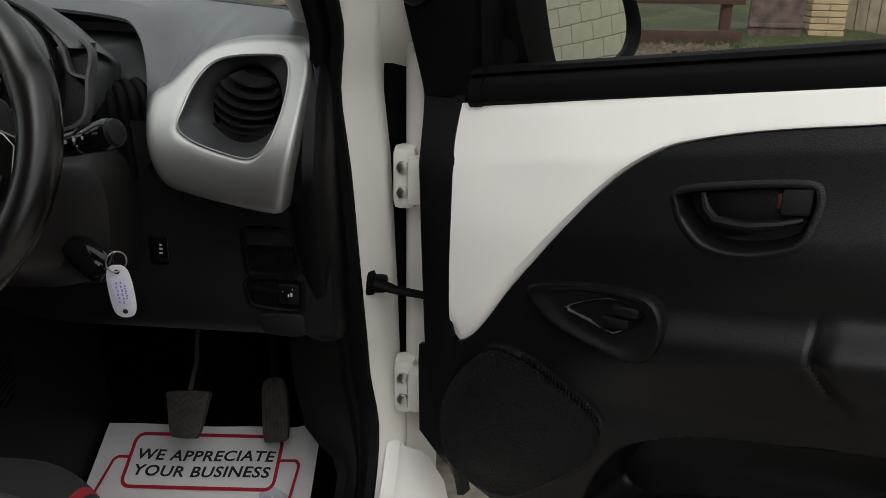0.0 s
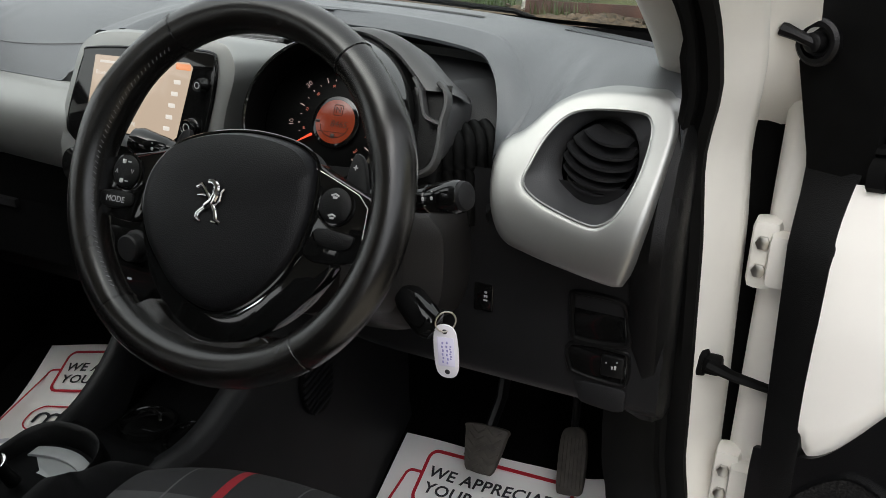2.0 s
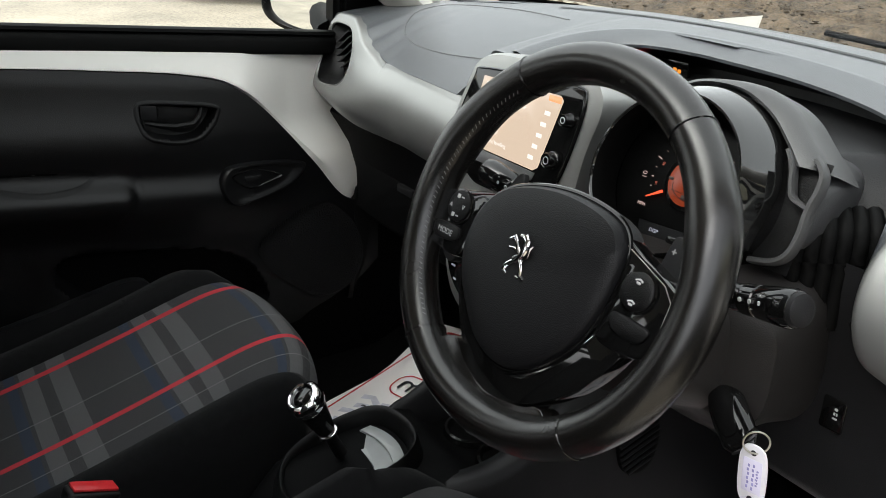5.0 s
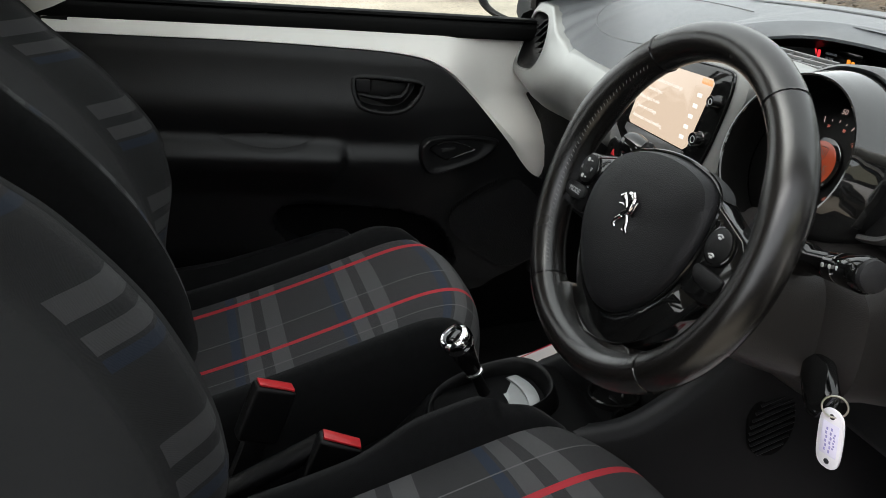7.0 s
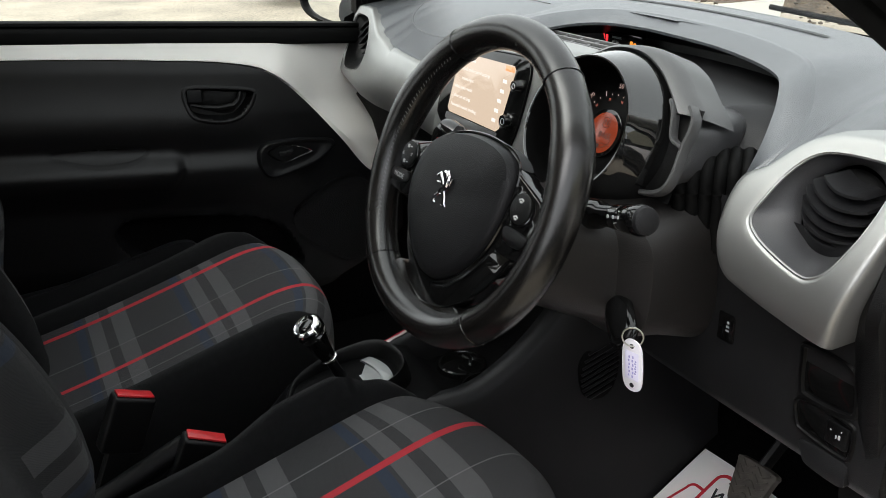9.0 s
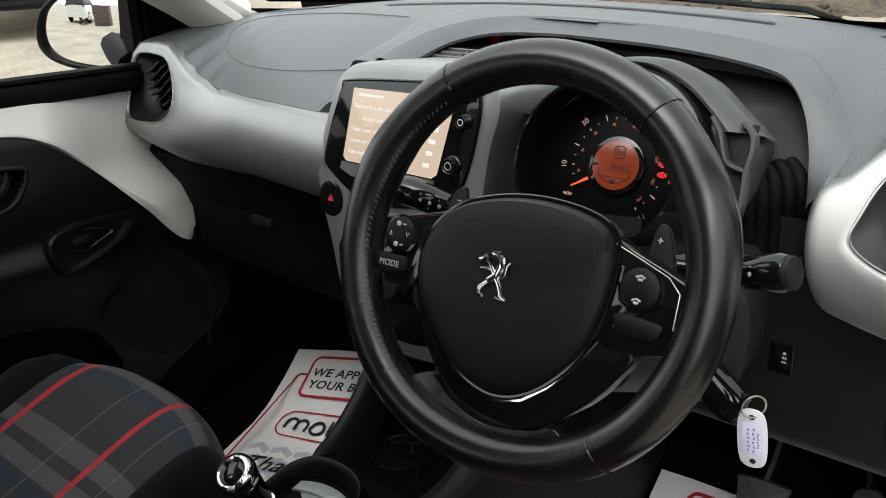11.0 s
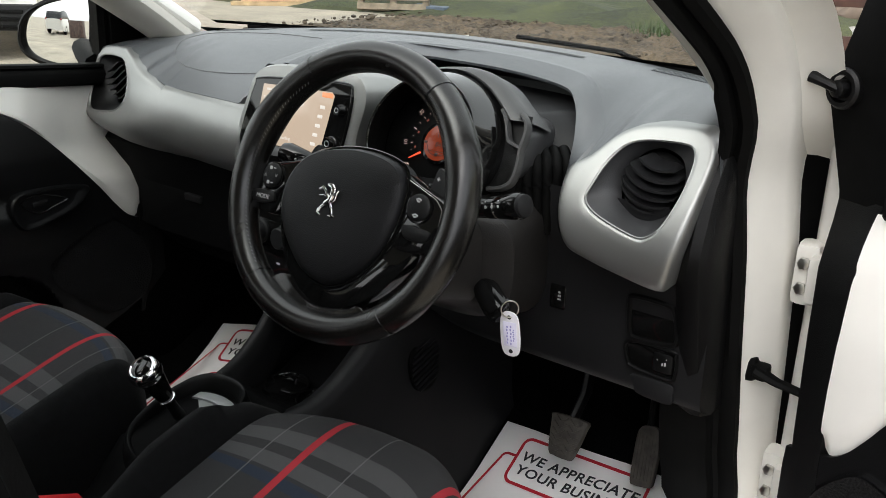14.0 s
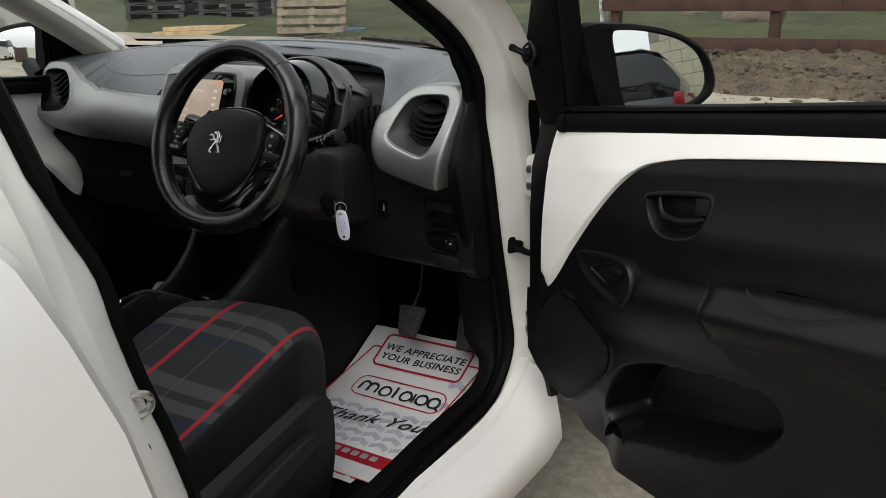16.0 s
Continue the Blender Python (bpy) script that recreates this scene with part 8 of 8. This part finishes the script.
# ---- centre console, gear lever, handbrake, belt buckles, pedals, paper mats ----
console = thing("centre_console", (-0.01, 0.65, 0.2), "black centre console with cup holders", "console")
bm = bmesh.new()
rows = []
for y, zt, xl, xr in ((0.16, 0.33, -0.075, 0.075), (0.35, 0.345, -0.08, 0.08), (0.50, 0.40, -0.085, 0.075), (0.56, 0.455, -0.09, 0.072), (0.66, 0.468, -0.095, 0.085), (0.735, 0.472, -0.10, 0.095), (0.762, 0.462, -0.10, 0.10), (0.776, 0.438, -0.10, 0.10), (0.80, 0.424, -0.10, 0.10), (0.88, 0.424, -0.105, 0.11), (0.95, 0.45, -0.11, 0.115), (1.02, 0.58, -0.115, 0.12), (1.10, 0.64, -0.12, 0.13)):
    rows.append([(xl - 0.03, y, 0.205), (xl - 0.012, y, zt - 0.05), (xl - 0.004, y, zt - 0.008), (xl + 0.010, y, zt), (0.0, y, zt - 0.004), (xr - 0.010, y, zt), (xr + 0.004, y, zt - 0.008), (xr + 0.012, y, zt - 0.05), (xr + 0.03, y, 0.205)])
loft(bm, rows)
bmesh.ops.subdivide_edges(bm, edges=bm.edges[:], cuts=1, use_grid_fill=True, smooth=0.3)
part("console_body", bm, SHADED_HARD, console, "black moulded tunnel console", 60)
# side panel towards the driver, swept up into the dashboard
SWEEP = [(p.x, p.y, p.z) for p in resample(rounded([(0.69, 0.462, 0.080), (0.735, 0.474, 0.098), (0.768, 0.478, 0.105), (0.80, 0.490, 0.110), (0.835, 0.512, 0.114), (0.87, 0.542, 0.119), (0.895, 0.572, 0.124), (0.93, 0.612, 0.130), (0.985, 0.64, 0.138), (1.05, 0.65, 0.145), (1.2, 0.66, 0.15)], 3, False), 30, False)]
bm = bmesh.new()
rows = []
for y, zt, x in [(y, zt - 0.003, -x) for y, zt, x in SWEEP]:
    rows.append([(x - 0.045, y, 0.205), (x - 0.030, y, 0.26), (x - 0.018, y, 0.34), (x - 0.012, y, zt - 0.05), (x - 0.008, y, zt - 0.010), (x - 0.003, y, zt), (x + 0.006, y, zt + 0.001), (x + 0.013, y, zt - 0.006), (x + 0.016, y, zt - 0.04), (x + 0.016, y, zt - 0.10)])
loft(bm, rows)
part("console_side", bm, DARK, console, "dark grey console side panel", 60)
bm = bmesh.new()
rows = []
for y, zt, x in SWEEP:
    rows.append([(x + 0.055, y, 0.205), (x + 0.040, y, 0.26), (x + 0.026, y, 0.34), (x + 0.018, y, zt - 0.07), (x + 0.010, y, zt - 0.012), (x + 0.002, y, zt), (x - 0.008, y, zt + 0.003), (x - 0.03, y, zt - 0.004), (x - 0.04, y, zt - 0.03)])
loft(bm, rows)
side = part("console_side", bm, DARK, console, "dark grey console side panel", 60)
# slotted grille on it
gc, gy_, gz_ = Vector((0.158, 0.960, 0.488)), Vector((0.10, 0.99, -0.02)).normalized(), Vector((-0.20, 0.08, 0.97)).normalized()
gn_ = gy_.cross(gz_)
bm = bmesh.new()
plate(bm, [(p.x, p.y) for p in rounded([(-0.034, 0.004, 0), (-0.025, 0.031, 0), (0.004, 0.042, 0), (0.025, 0.036, 0), (0.034, 0.004, 0), (0.025, -0.028, 0), (0.004, -0.044, 0), (-0.025, -0.036, 0)], 5)], gc - gn_ * 0.004, tuple(gy_), tuple(gz_), tuple(gn_), 0.006, 0.001)
gr = part("side_grille", bm, RUBBER, side)
for k in range(9):
    d = -0.034 + 0.0085 * k
    half = 0.032 * math.sqrt(max(0.08, 1 - (d / 0.042) ** 2))
    bm = bmesh.new()
    tube(bm, [gc + gn_ * 0.003 + gy_ * u + gz_ * (d + 0.35 * u) for u in (-half, 0, half)], 0.0023, 6)
    part("grille_slat", bm, DARK, gr)
# raised gear surround with its grey plate
GS = [(p.x, p.y) for p in rounded([(-0.080, 0.57, 0), (-0.088, 0.62, 0), (-0.089, 0.665, 0), (-0.084, 0.694, 0), (-0.063, 0.714, 0), (-0.020, 0.719, 0), (0.014, 0.708, 0), (0.034, 0.682, 0), (0.041, 0.645, 0), (0.042, 0.60, 0), (0.036, 0.565, 0), (0.0, 0.545, 0), (-0.045, 0.545, 0)], 6)]


def gear_z(y):
    return 0.494 + 0.12 * (y - 0.70) - 2.2 * max(0.0, 0.65 - y) ** 2


bm = bmesh.new()
cx_, cy_ = -0.024, 0.64
rows = []
for sc, h in ((1.20, -0.050), (1.13, -0.028), (1.06, -0.008), (1.03, -0.002), (1.0, 0.001), (0.965, 0.0), (0.93, -0.006), (0.90, -0.016), (0.885, -0.030), (0.88, -0.036)):
    rows.append([(cx_ + (x - cx_) * sc, cy_ + (y - cy_) * sc, gear_z(y) + h) for x, y in GS])
loft(bm, rows, closed=True)
part("gear_surround", bm, BLACK, console, "raised black gear surround", 60)
bm = bmesh.new()
loft(bm, [[(cx_ + (x - cx_) * sc, cy_ + (y - cy_) * sc, gear_z(cy_ + (y - cy_) * sc) - 0.029) for x, y in GS] for sc in (0.89, 0.7, 0.5, 0.3, 0.1)], closed=True, caps=True)
GEAR_PLATE = material("grey_gear_plate", (0.30, 0.31, 0.31), 0.4, metal=0.2, vary=0.06, vary_size=30)
gp = part("gear_plate", bm, GEAR_PLATE, console, "satin grey gear plate")
for k, (y0, deep, wide) in enumerate(((0.646, 0.030, 0.051), (0.672, 0.016, 0.046))):
    bm = bmesh.new()
    arc = [(-0.025 + wide * a, y0 + 0.010 * (1 - a * a)) for a in [-1 + 0.1 * i for i in range(21)]]
    arc += [(-0.025 + wide * a, y0 + deep + 0.012 * (1 - a * a)) for a in [1 - 0.1 * i for i in range(21)]]
    plate(bm, arc, (0, 0, 0.4095 - 0.027 + 0.004 * k), (1, 0, 0), (0, 1, 0.12), (0, -0.12, 1), 0.004, 0.0014)
    part("plate_step", bm, GEAR_PLATE, gp)
bm = bmesh.new()
slot = [(-0.052, 0.60), (-0.030, 0.60), (-0.030, 0.632), (-0.012, 0.634), (-0.012, 0.648), (-0.030, 0.650), (-0.030, 0.672), (-0.052, 0.672)]
plate(bm, slot, (0, 0, 0.4095 - 0.029), (1, 0, 0), (0, 1, 0.12), (0, -0.12, 1), 0.004, 0.0005)
part("gear_gate", bm, GLOSS, gp)
bars("gear_letters", [(0.004, 0.605, 0.004, 0.006), (0.004, 0.63, 0.004, 0.006), (0.004, 0.655, 0.006, 0.004)], BLACK_INK, gp, (0, 0, 0.4095 - 0.0245), (1, 0, 0), (0, 1, 0.12), (0, -0.12, 1))
gear = thing("gear_lever", (-0.041, 0.625, 0.475), "black gear lever with a chrome-capped knob", "gear lever")
ga, gb = Vector((-0.040, 0.628, 0.470)), Vector((-0.050, 0.580, 0.575))
gd = (gb - ga).normalized()
gu = gd.cross(Vector((1, 0, 0))).normalized()
gv = gd.cross(gu)
part("lever_shaft", turned(ga, gd, gu, gv, ((0, 0.009), (0.02, 0.008), (0.036, 0.0085))), BLACK, gear)
part("lever_ring", turned(ga + gd * 0.036, gd, gu, gv, ((0, 0.012), (0.001, 0.0135), (0.004, 0.0135), (0.005, 0.012))), CHROME, gear, "chrome ring")
part("knob_grip", turned(ga + gd * 0.041, gd, gu, gv, ((0, 0.011), (0.01, 0.0135), (0.03, 0.017), (0.045, 0.0195), (0.052, 0.0205))), GLOSS, gear)
gt = Vector((0.08, -0.58, 0.81)).normalized()
hu = gt.cross(Vector((1, 0, 0))).normalized()
hv = gt.cross(hu)
gc2 = ga + gd * 0.092
part("knob_cap", turned(gc2 - gt * 0.006, gt, hu, hv, ((-0.004, 0.014), (0, 0.0195), (0.004, 0.0225), (0.013, 0.0245), (0.020, 0.0235), (0.024, 0.020), (0.0255, 0.0175), (0.0245, 0.0155), (0.019, 0.0135))), CHROME, gear, "polished chrome knob cap")
part("knob_top", turned(gc2 + gt * 0.0125, gt, hu, hv, ((0, 0.0142), (0.003, 0.0135), (0.0045, 0.010), (0.005, 0.0005))), GLOSS, gear)
# cup holders ahead of the lever
for x, y, r in ((-0.045, 0.845, 0.036), (0.035, 0.845, 0.036)):
    bm = bmesh.new()
    c = Vector((x, y - 0.005, 0.427))
    loft(bm, [[c + Vector((rr * math.cos(a), rr * math.sin(a), h)) for a in [2 * math.pi * k / 36 for k in range(36)]] for rr, h in ((r + 0.006, -0.004), (r + 0.004, 0.004), (r, 0.005), (r - 0.003, 0.0), (r - 0.004, -0.003), (0.001, -0.0035))], closed=True)
    cup = part("cup_holder", bm, GLOSS, console, "gloss black cup holder")
    bm = bmesh.new()
    tube(bm, [c + Vector((0.02 * math.cos(a), 0.012 * math.sin(a), 0.006 + 0.006 * math.sin(a))) for a in [math.pi * (0.1 + 0.8 * k / 12) for k in range(13)]], 0.003, 6)
    part("cup_clip", bm, GLOSS, cup)
# handbrake
hb = thing("handbrake", (0.0, 0.20, 0.34), "black handbrake lever between the seats", "handbrake")
bm = bmesh.new()
tube(bm, [(-0.005, 0.14, 0.345), (-0.004, 0.22, 0.385), (-0.002, 0.31, 0.425), (0.0, 0.385, 0.458)], [0.020, 0.018, 0.0165, 0.016], 16)
part("grip", bm, BLACK, hb)
bm = bmesh.new()
tube(bm, [(0.0, 0.384, 0.458), (0.001, 0.398, 0.464), (0.001, 0.404, 0.4665)], [0.0075, 0.0072, 0.005], 12)
part("release_button", bm, CHROME, hb, "bright release button")


def buckle(o, lean, label):
    o = Vector(o)
    b = thing("belt_buckle", o, label, "seat belt buckle", "seat belt buckles")
    m = Matrix.Translation(o) @ pose(0, 0, 0, *lean)
    bm = bmesh.new()
    block(bm, (-0.014, -0.030, -0.085), (0.014, 0.030, 0.0), 0.006, m, 3)
    part("buckle_body", bm, BLACK, b)
    bm = bmesh.new()
    block(bm, (-0.010, -0.026, 0.0005), (0.010, 0.026, 0.004), 0.0015, m)
    part("release_button", bm, RED_PLASTIC, b, "red release button")
    bm = bmesh.new()
    block(bm, (-0.009, -0.016, -0.20), (0.009, 0.016, -0.08), 0.004, m)
    part("stalk", bm, BLACK, b)
    return b


buckle((-0.088, 0.338, 0.502), (-24, 0, 8), "black belt buckle with red button beside the passenger seat")
buckle((0.022, 0.409, 0.475), (-24, 0, -6), "black belt buckle with red button beside the driver seat")

# pedals
brake = thing("brake_pedal", (0.37, 1.08, 0.35), "worn rubber brake pedal with herringbone tread", "pedal", "pedals")
px, pz = Vector((1, 0, 0)), Vector((0, 0.45, 0.893))
pn = Vector((0, -0.893, 0.45))
po = Vector((0.371, 1.068, 0.383))
bm = bmesh.new()
plate(bm, [(p.x, p.y) for p in resample(rounded([(-0.029, 0.030, 0), (0.029, 0.033, 0), (0.031, 0.02, 0), (0.022, -0.030, 0), (0.012, -0.036, 0), (-0.012, -0.036, 0), (-0.022, -0.030, 0), (-0.031, 0.018, 0)], 4), 40)], po, tuple(px), tuple(pz), tuple(pn), 0.012, 0.003)
pad_ = part("pedal_pad", bm, PEDAL, brake)
bm = bmesh.new()
for r in range(6):
    for k in range(4):
        cx = -0.0195 + 0.013 * k
        cy = -0.028 + 0.0105 * r
        if abs(cx) > 0.018 + 0.010 * (r / 5):
            continue
        sg = 1 if k % 2 else -1
        tube(bm, [po + pn * 0.0122 + px * (cx - 0.005) + pz * (cy - 0.004 * sg), po + pn * 0.0122 + px * (cx + 0.005) + pz * (cy + 0.004 * sg)], 0.0018, 5)
part("pedal_tread", bm, PEDAL, pad_)
bm = bmesh.new()
tube(bm, [po + pz * 0.02, po + pz * 0.05 + Vector((0.006, 0.02, 0.02)), Vector((0.385, 1.12, 0.56)), Vector((0.385, 1.15, 0.62))], 0.007, 8, flat=1.6)
part("pedal_arm", bm, BLACK, brake)
acc = thing("accelerator_pedal", (0.49, 1.12, 0.3), "worn ribbed accelerator pedal", "pedal", "pedals")
ao = Vector((0.488, 1.118, 0.368))
ax_, az_ = Vector((0.985, 0, 0.17)), Vector((-0.15, 0.45, 0.88)).normalized()
an_ = ax_.cross(az_) * -1 if ax_.cross(az_).y > 0 else ax_.cross(az_)
bm = bmesh.new()
plate(bm, [(p.x, p.y) for p in resample(rounded([(-0.012, 0.045, 0), (0.012, 0.048, 0), (0.020, 0.035, 0), (0.022, 0.0, 0), (0.018, -0.042, 0), (0.010, -0.048, 0), (-0.014, -0.048, 0), (-0.020, -0.04, 0), (-0.019, 0.02, 0)], 4), 40)], ao, tuple(ax_), tuple(az_), tuple(an_), 0.010, 0.003)
apad = part("pedal_pad", bm, PEDAL, acc)
bm = bmesh.new()
for k in range(6):
    tube(bm, [ao + an_ * 0.010 + ax_ * (-0.014 + 0.0058 * k) + az_ * -0.038, ao + an_ * 0.010 + ax_ * (-0.012 + 0.0055 * k) + az_ * 0.036], 0.0013, 5)
part("pedal_ribs", bm, PEDAL, apad)
bm = bmesh.new()
tube(bm, [ao + az_ * 0.04, Vector((0.478, 1.15, 0.46)), Vector((0.472, 1.17, 0.56))], 0.006, 8)
part("pedal_arm", bm, BLACK, acc)

# paper floor mats


def mat_z(y):
    return lerp_table([(0.6, 0.206), (0.95, 0.209), (1.0, 0.217), (1.06, 0.240), (1.12, 0.270), (1.17, 0.295), (1.25, 0.335)], y)


def paper_mat(x0, x1, y0, y1, skew, label):
    f = thing("paper_floor_mat", ((x0 + x1) / 2, (y0 + y1) / 2, 0.22), label, "paper mat", "paper floor mats")
    W, H = x1 - x0, y1 - y0

    def P(u, v, h=0.0):
        """u across from 0 to 1, v down the sheet from its top edge."""
        x, y = x0 + W * u * math.cos(skew) + H * v * math.sin(skew), y1 + W * u * math.sin(skew) - H * v * math.cos(skew)
        curl = 0.012 * step(0.85, 1.0, u) * step(0.25, 0.0, v) + 0.003 * noise.noise((u * 3, v * 3, x0))
        return Vector((x, y, mat_z(y) + 0.0045 + curl + h))
    bm = bmesh.new()
    rows = [[P(i / 30, j / 40) for i in range(31)] for j in range(41)]
    loft(bm, rows)
    sheet = part("sheet", bm, PAPER, f, "white printed paper")

    def line(pts, width, mat, h, closed=True, name="printed_line"):
        """A printed stripe that follows the sheet."""
        bm = bmesh.new()
        n = len(pts)
        rows = []
        for i, (u, v) in enumerate(pts):
            a, b = pts[i - 1] if (i or closed) else pts[i], pts[(i + 1) % n] if (i < n - 1 or closed) else pts[i]
            t = Vector(((b[0] - a[0]) * W, (b[1] - a[1]) * H)).normalized()
            s = Vector((-t.y / W, t.x / H)) * width / 2
            rows.append([P(u - s.x, v - s.y, h), P(u + s.x, v + s.y, h)])
        loft(bm, rows, around=closed)
        return part(name, bm, mat, sheet)

    def rr(u0, u1, v0, v1, r=0.03):
        cu, cv = (u0 + u1) / 2, (v0 + v1) / 2
        pts = rect((u1 - u0) * W, (v1 - v0) * H, r * W, 5)
        return [(cu + x / W, cv + y / H) for x, y in pts]

    def fill(pts, mat, h, name="printed_patch"):
        bm = bmesh.new()
        c = (sum(p[0] for p in pts) / len(pts), sum(p[1] for p in pts) / len(pts))
        rows = [[P(c[0] + (u - c[0]) * s, c[1] + (v - c[1]) * s, h) for u, v in pts] for s in (1, 0.66, 0.33, 0.02)]
        loft(bm, rows, closed=True)
        return part(name, bm, mat, sheet)
    # pale tyre-tread print across the lower half
    for k in range(9):
        for j in range(6):
            u, v = 0.10 + 0.135 * j + 0.03 * (k % 2), 0.245 + 0.062 * k - 0.03 * (j / 6)
            if u > 0.80 or v > 0.74 or (0.19 < v < 0.435 and 0.0 < u < 0.76):
                continue
            fill([(u, v), (u + 0.06, v - 0.022), (u + 0.13, v + 0.004), (u + 0.115, v + 0.034), (u + 0.06, v + 0.008), (u + 0.01, v + 0.032)], GREY_INK, 0.0006, "tread_print")
    big = rr(0.08, 0.925, 0.115, 0.965)
    br, bl, tl, tr = big[:6], big[6:12], big[12:18], big[18:24]
    line([(0.835, 0.115)] + tr + br + bl + tl + [(0.15, 0.115)], 0.0045, RED_INK, 0.0008, False)
    line(rr(0.155, 0.83, 0.038, 0.212, 0.04), 0.0055, RED_INK, 0.0018)
    line(rr(0.15, 0.83, 0.285, 0.412, 0.07), 0.003, RED_INK, 0.0020)

    def words(text, size, u, v, h, mat, shear=0.0, wide=1.0, turn=0.0):
        """A printed line that lies on the sheet."""
        ob = letters("printed_line", text, size, Matrix.Identity(4), mat, sheet, lift=0.0, shear=shear, bold=0.0005, spacing=1.07)
        for q in ob.data.vertices:
            x, y = q.co.x * wide, q.co.y
            x, y = x * math.cos(turn) - y * math.sin(turn), x * math.sin(turn) + y * math.cos(turn)
            q.co = P(u + x / W, v - y / H, h)
        return ob

    def word_frame(u, v, h):
        o, a, b = P(u, v, h), P(u + 0.05, v, h), P(u, v - 0.03, h)
        ex = (a - o).normalized()
        ey = (b - o).normalized()
        return axes(o, ex, ey, ex.cross(ey).normalized())
    words("WE APPRECIATE", 0.0232, 0.495, 0.109, 0.0030, BLACK_INK, 0.12, 1.22)
    words("YOUR BUSINESS", 0.0232, 0.495, 0.161, 0.0030, BLACK_INK, 0.12, 1.22)
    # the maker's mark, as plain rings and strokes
    def stroke(pts, closed=False):
        line([(0.495 + x / W, 0.350 - y / H) for x, y in pts], 0.0058, BLACK_INK, 0.0032, closed, "mark_stroke")
    for cx in (-0.092, -0.070):
        stroke([(cx - 0.011, -0.013)] + [(cx - 0.011 * math.cos(a), 0.004 + 0.010 * math.sin(a)) for a in [math.pi * k / 10 for k in range(11)]] + [(cx + 0.011, -0.013)])
    for cx in (-0.036, 0.020, 0.062, 0.094):
        stroke(disc(0.0138, 20, cx, 0.0), True)
    stroke([(-0.010, 0.020), (-0.010, -0.013)])
    stroke([(0.041, -0.013), (0.041, 0.013)])
    stroke([(0.100, -0.008), (0.112, -0.019)])
    words("Thank You!", 0.052, 0.50, 0.560, 0.0022, BLACK_INK, 0.45, 1.0, 0.14)
    fill(rr(0.12, 0.90, 0.785, 0.870, 0.05), RED_INK, 0.0016, "red_band")
    bm = bmesh.new()
    wf = word_frame(0.5, 0.828, 0.004)
    for k in range(9):
        plate(bm, rect(0.016, 0.016, 0.004, 2, -0.092 + 0.023 * k, 0), wf.translation, tuple(wf.to_3x3().col[0]), tuple(wf.to_3x3().col[1]), tuple(wf.to_3x3().col[2]), 0.0005, 0.0001)
    part("band_marks", bm, WHITE_INK, sheet)
    return f


paper_mat(0.193, 0.545, 0.683, 1.163, 0.04, "white paper floor mat with red and black print")
paper_mat(-0.594, -0.242, 0.642, 1.1225, 0.27, "white paper floor mat in the passenger footwell")
for x0, x1 in ((0.165, 0.60), (-0.66, -0.16)):
    bm = bmesh.new()
    loft(bm, [[(x, y, mat_z(y) - 0.003) for x in (x0, (x0 + x1) / 2, x1)] for y in [0.45 + 0.8 * k / 80 for k in range(81)]])
    lump("carpet_mat", bm, CARPET, "black carpet floor mat", "floor mat", "carpet floor mats")
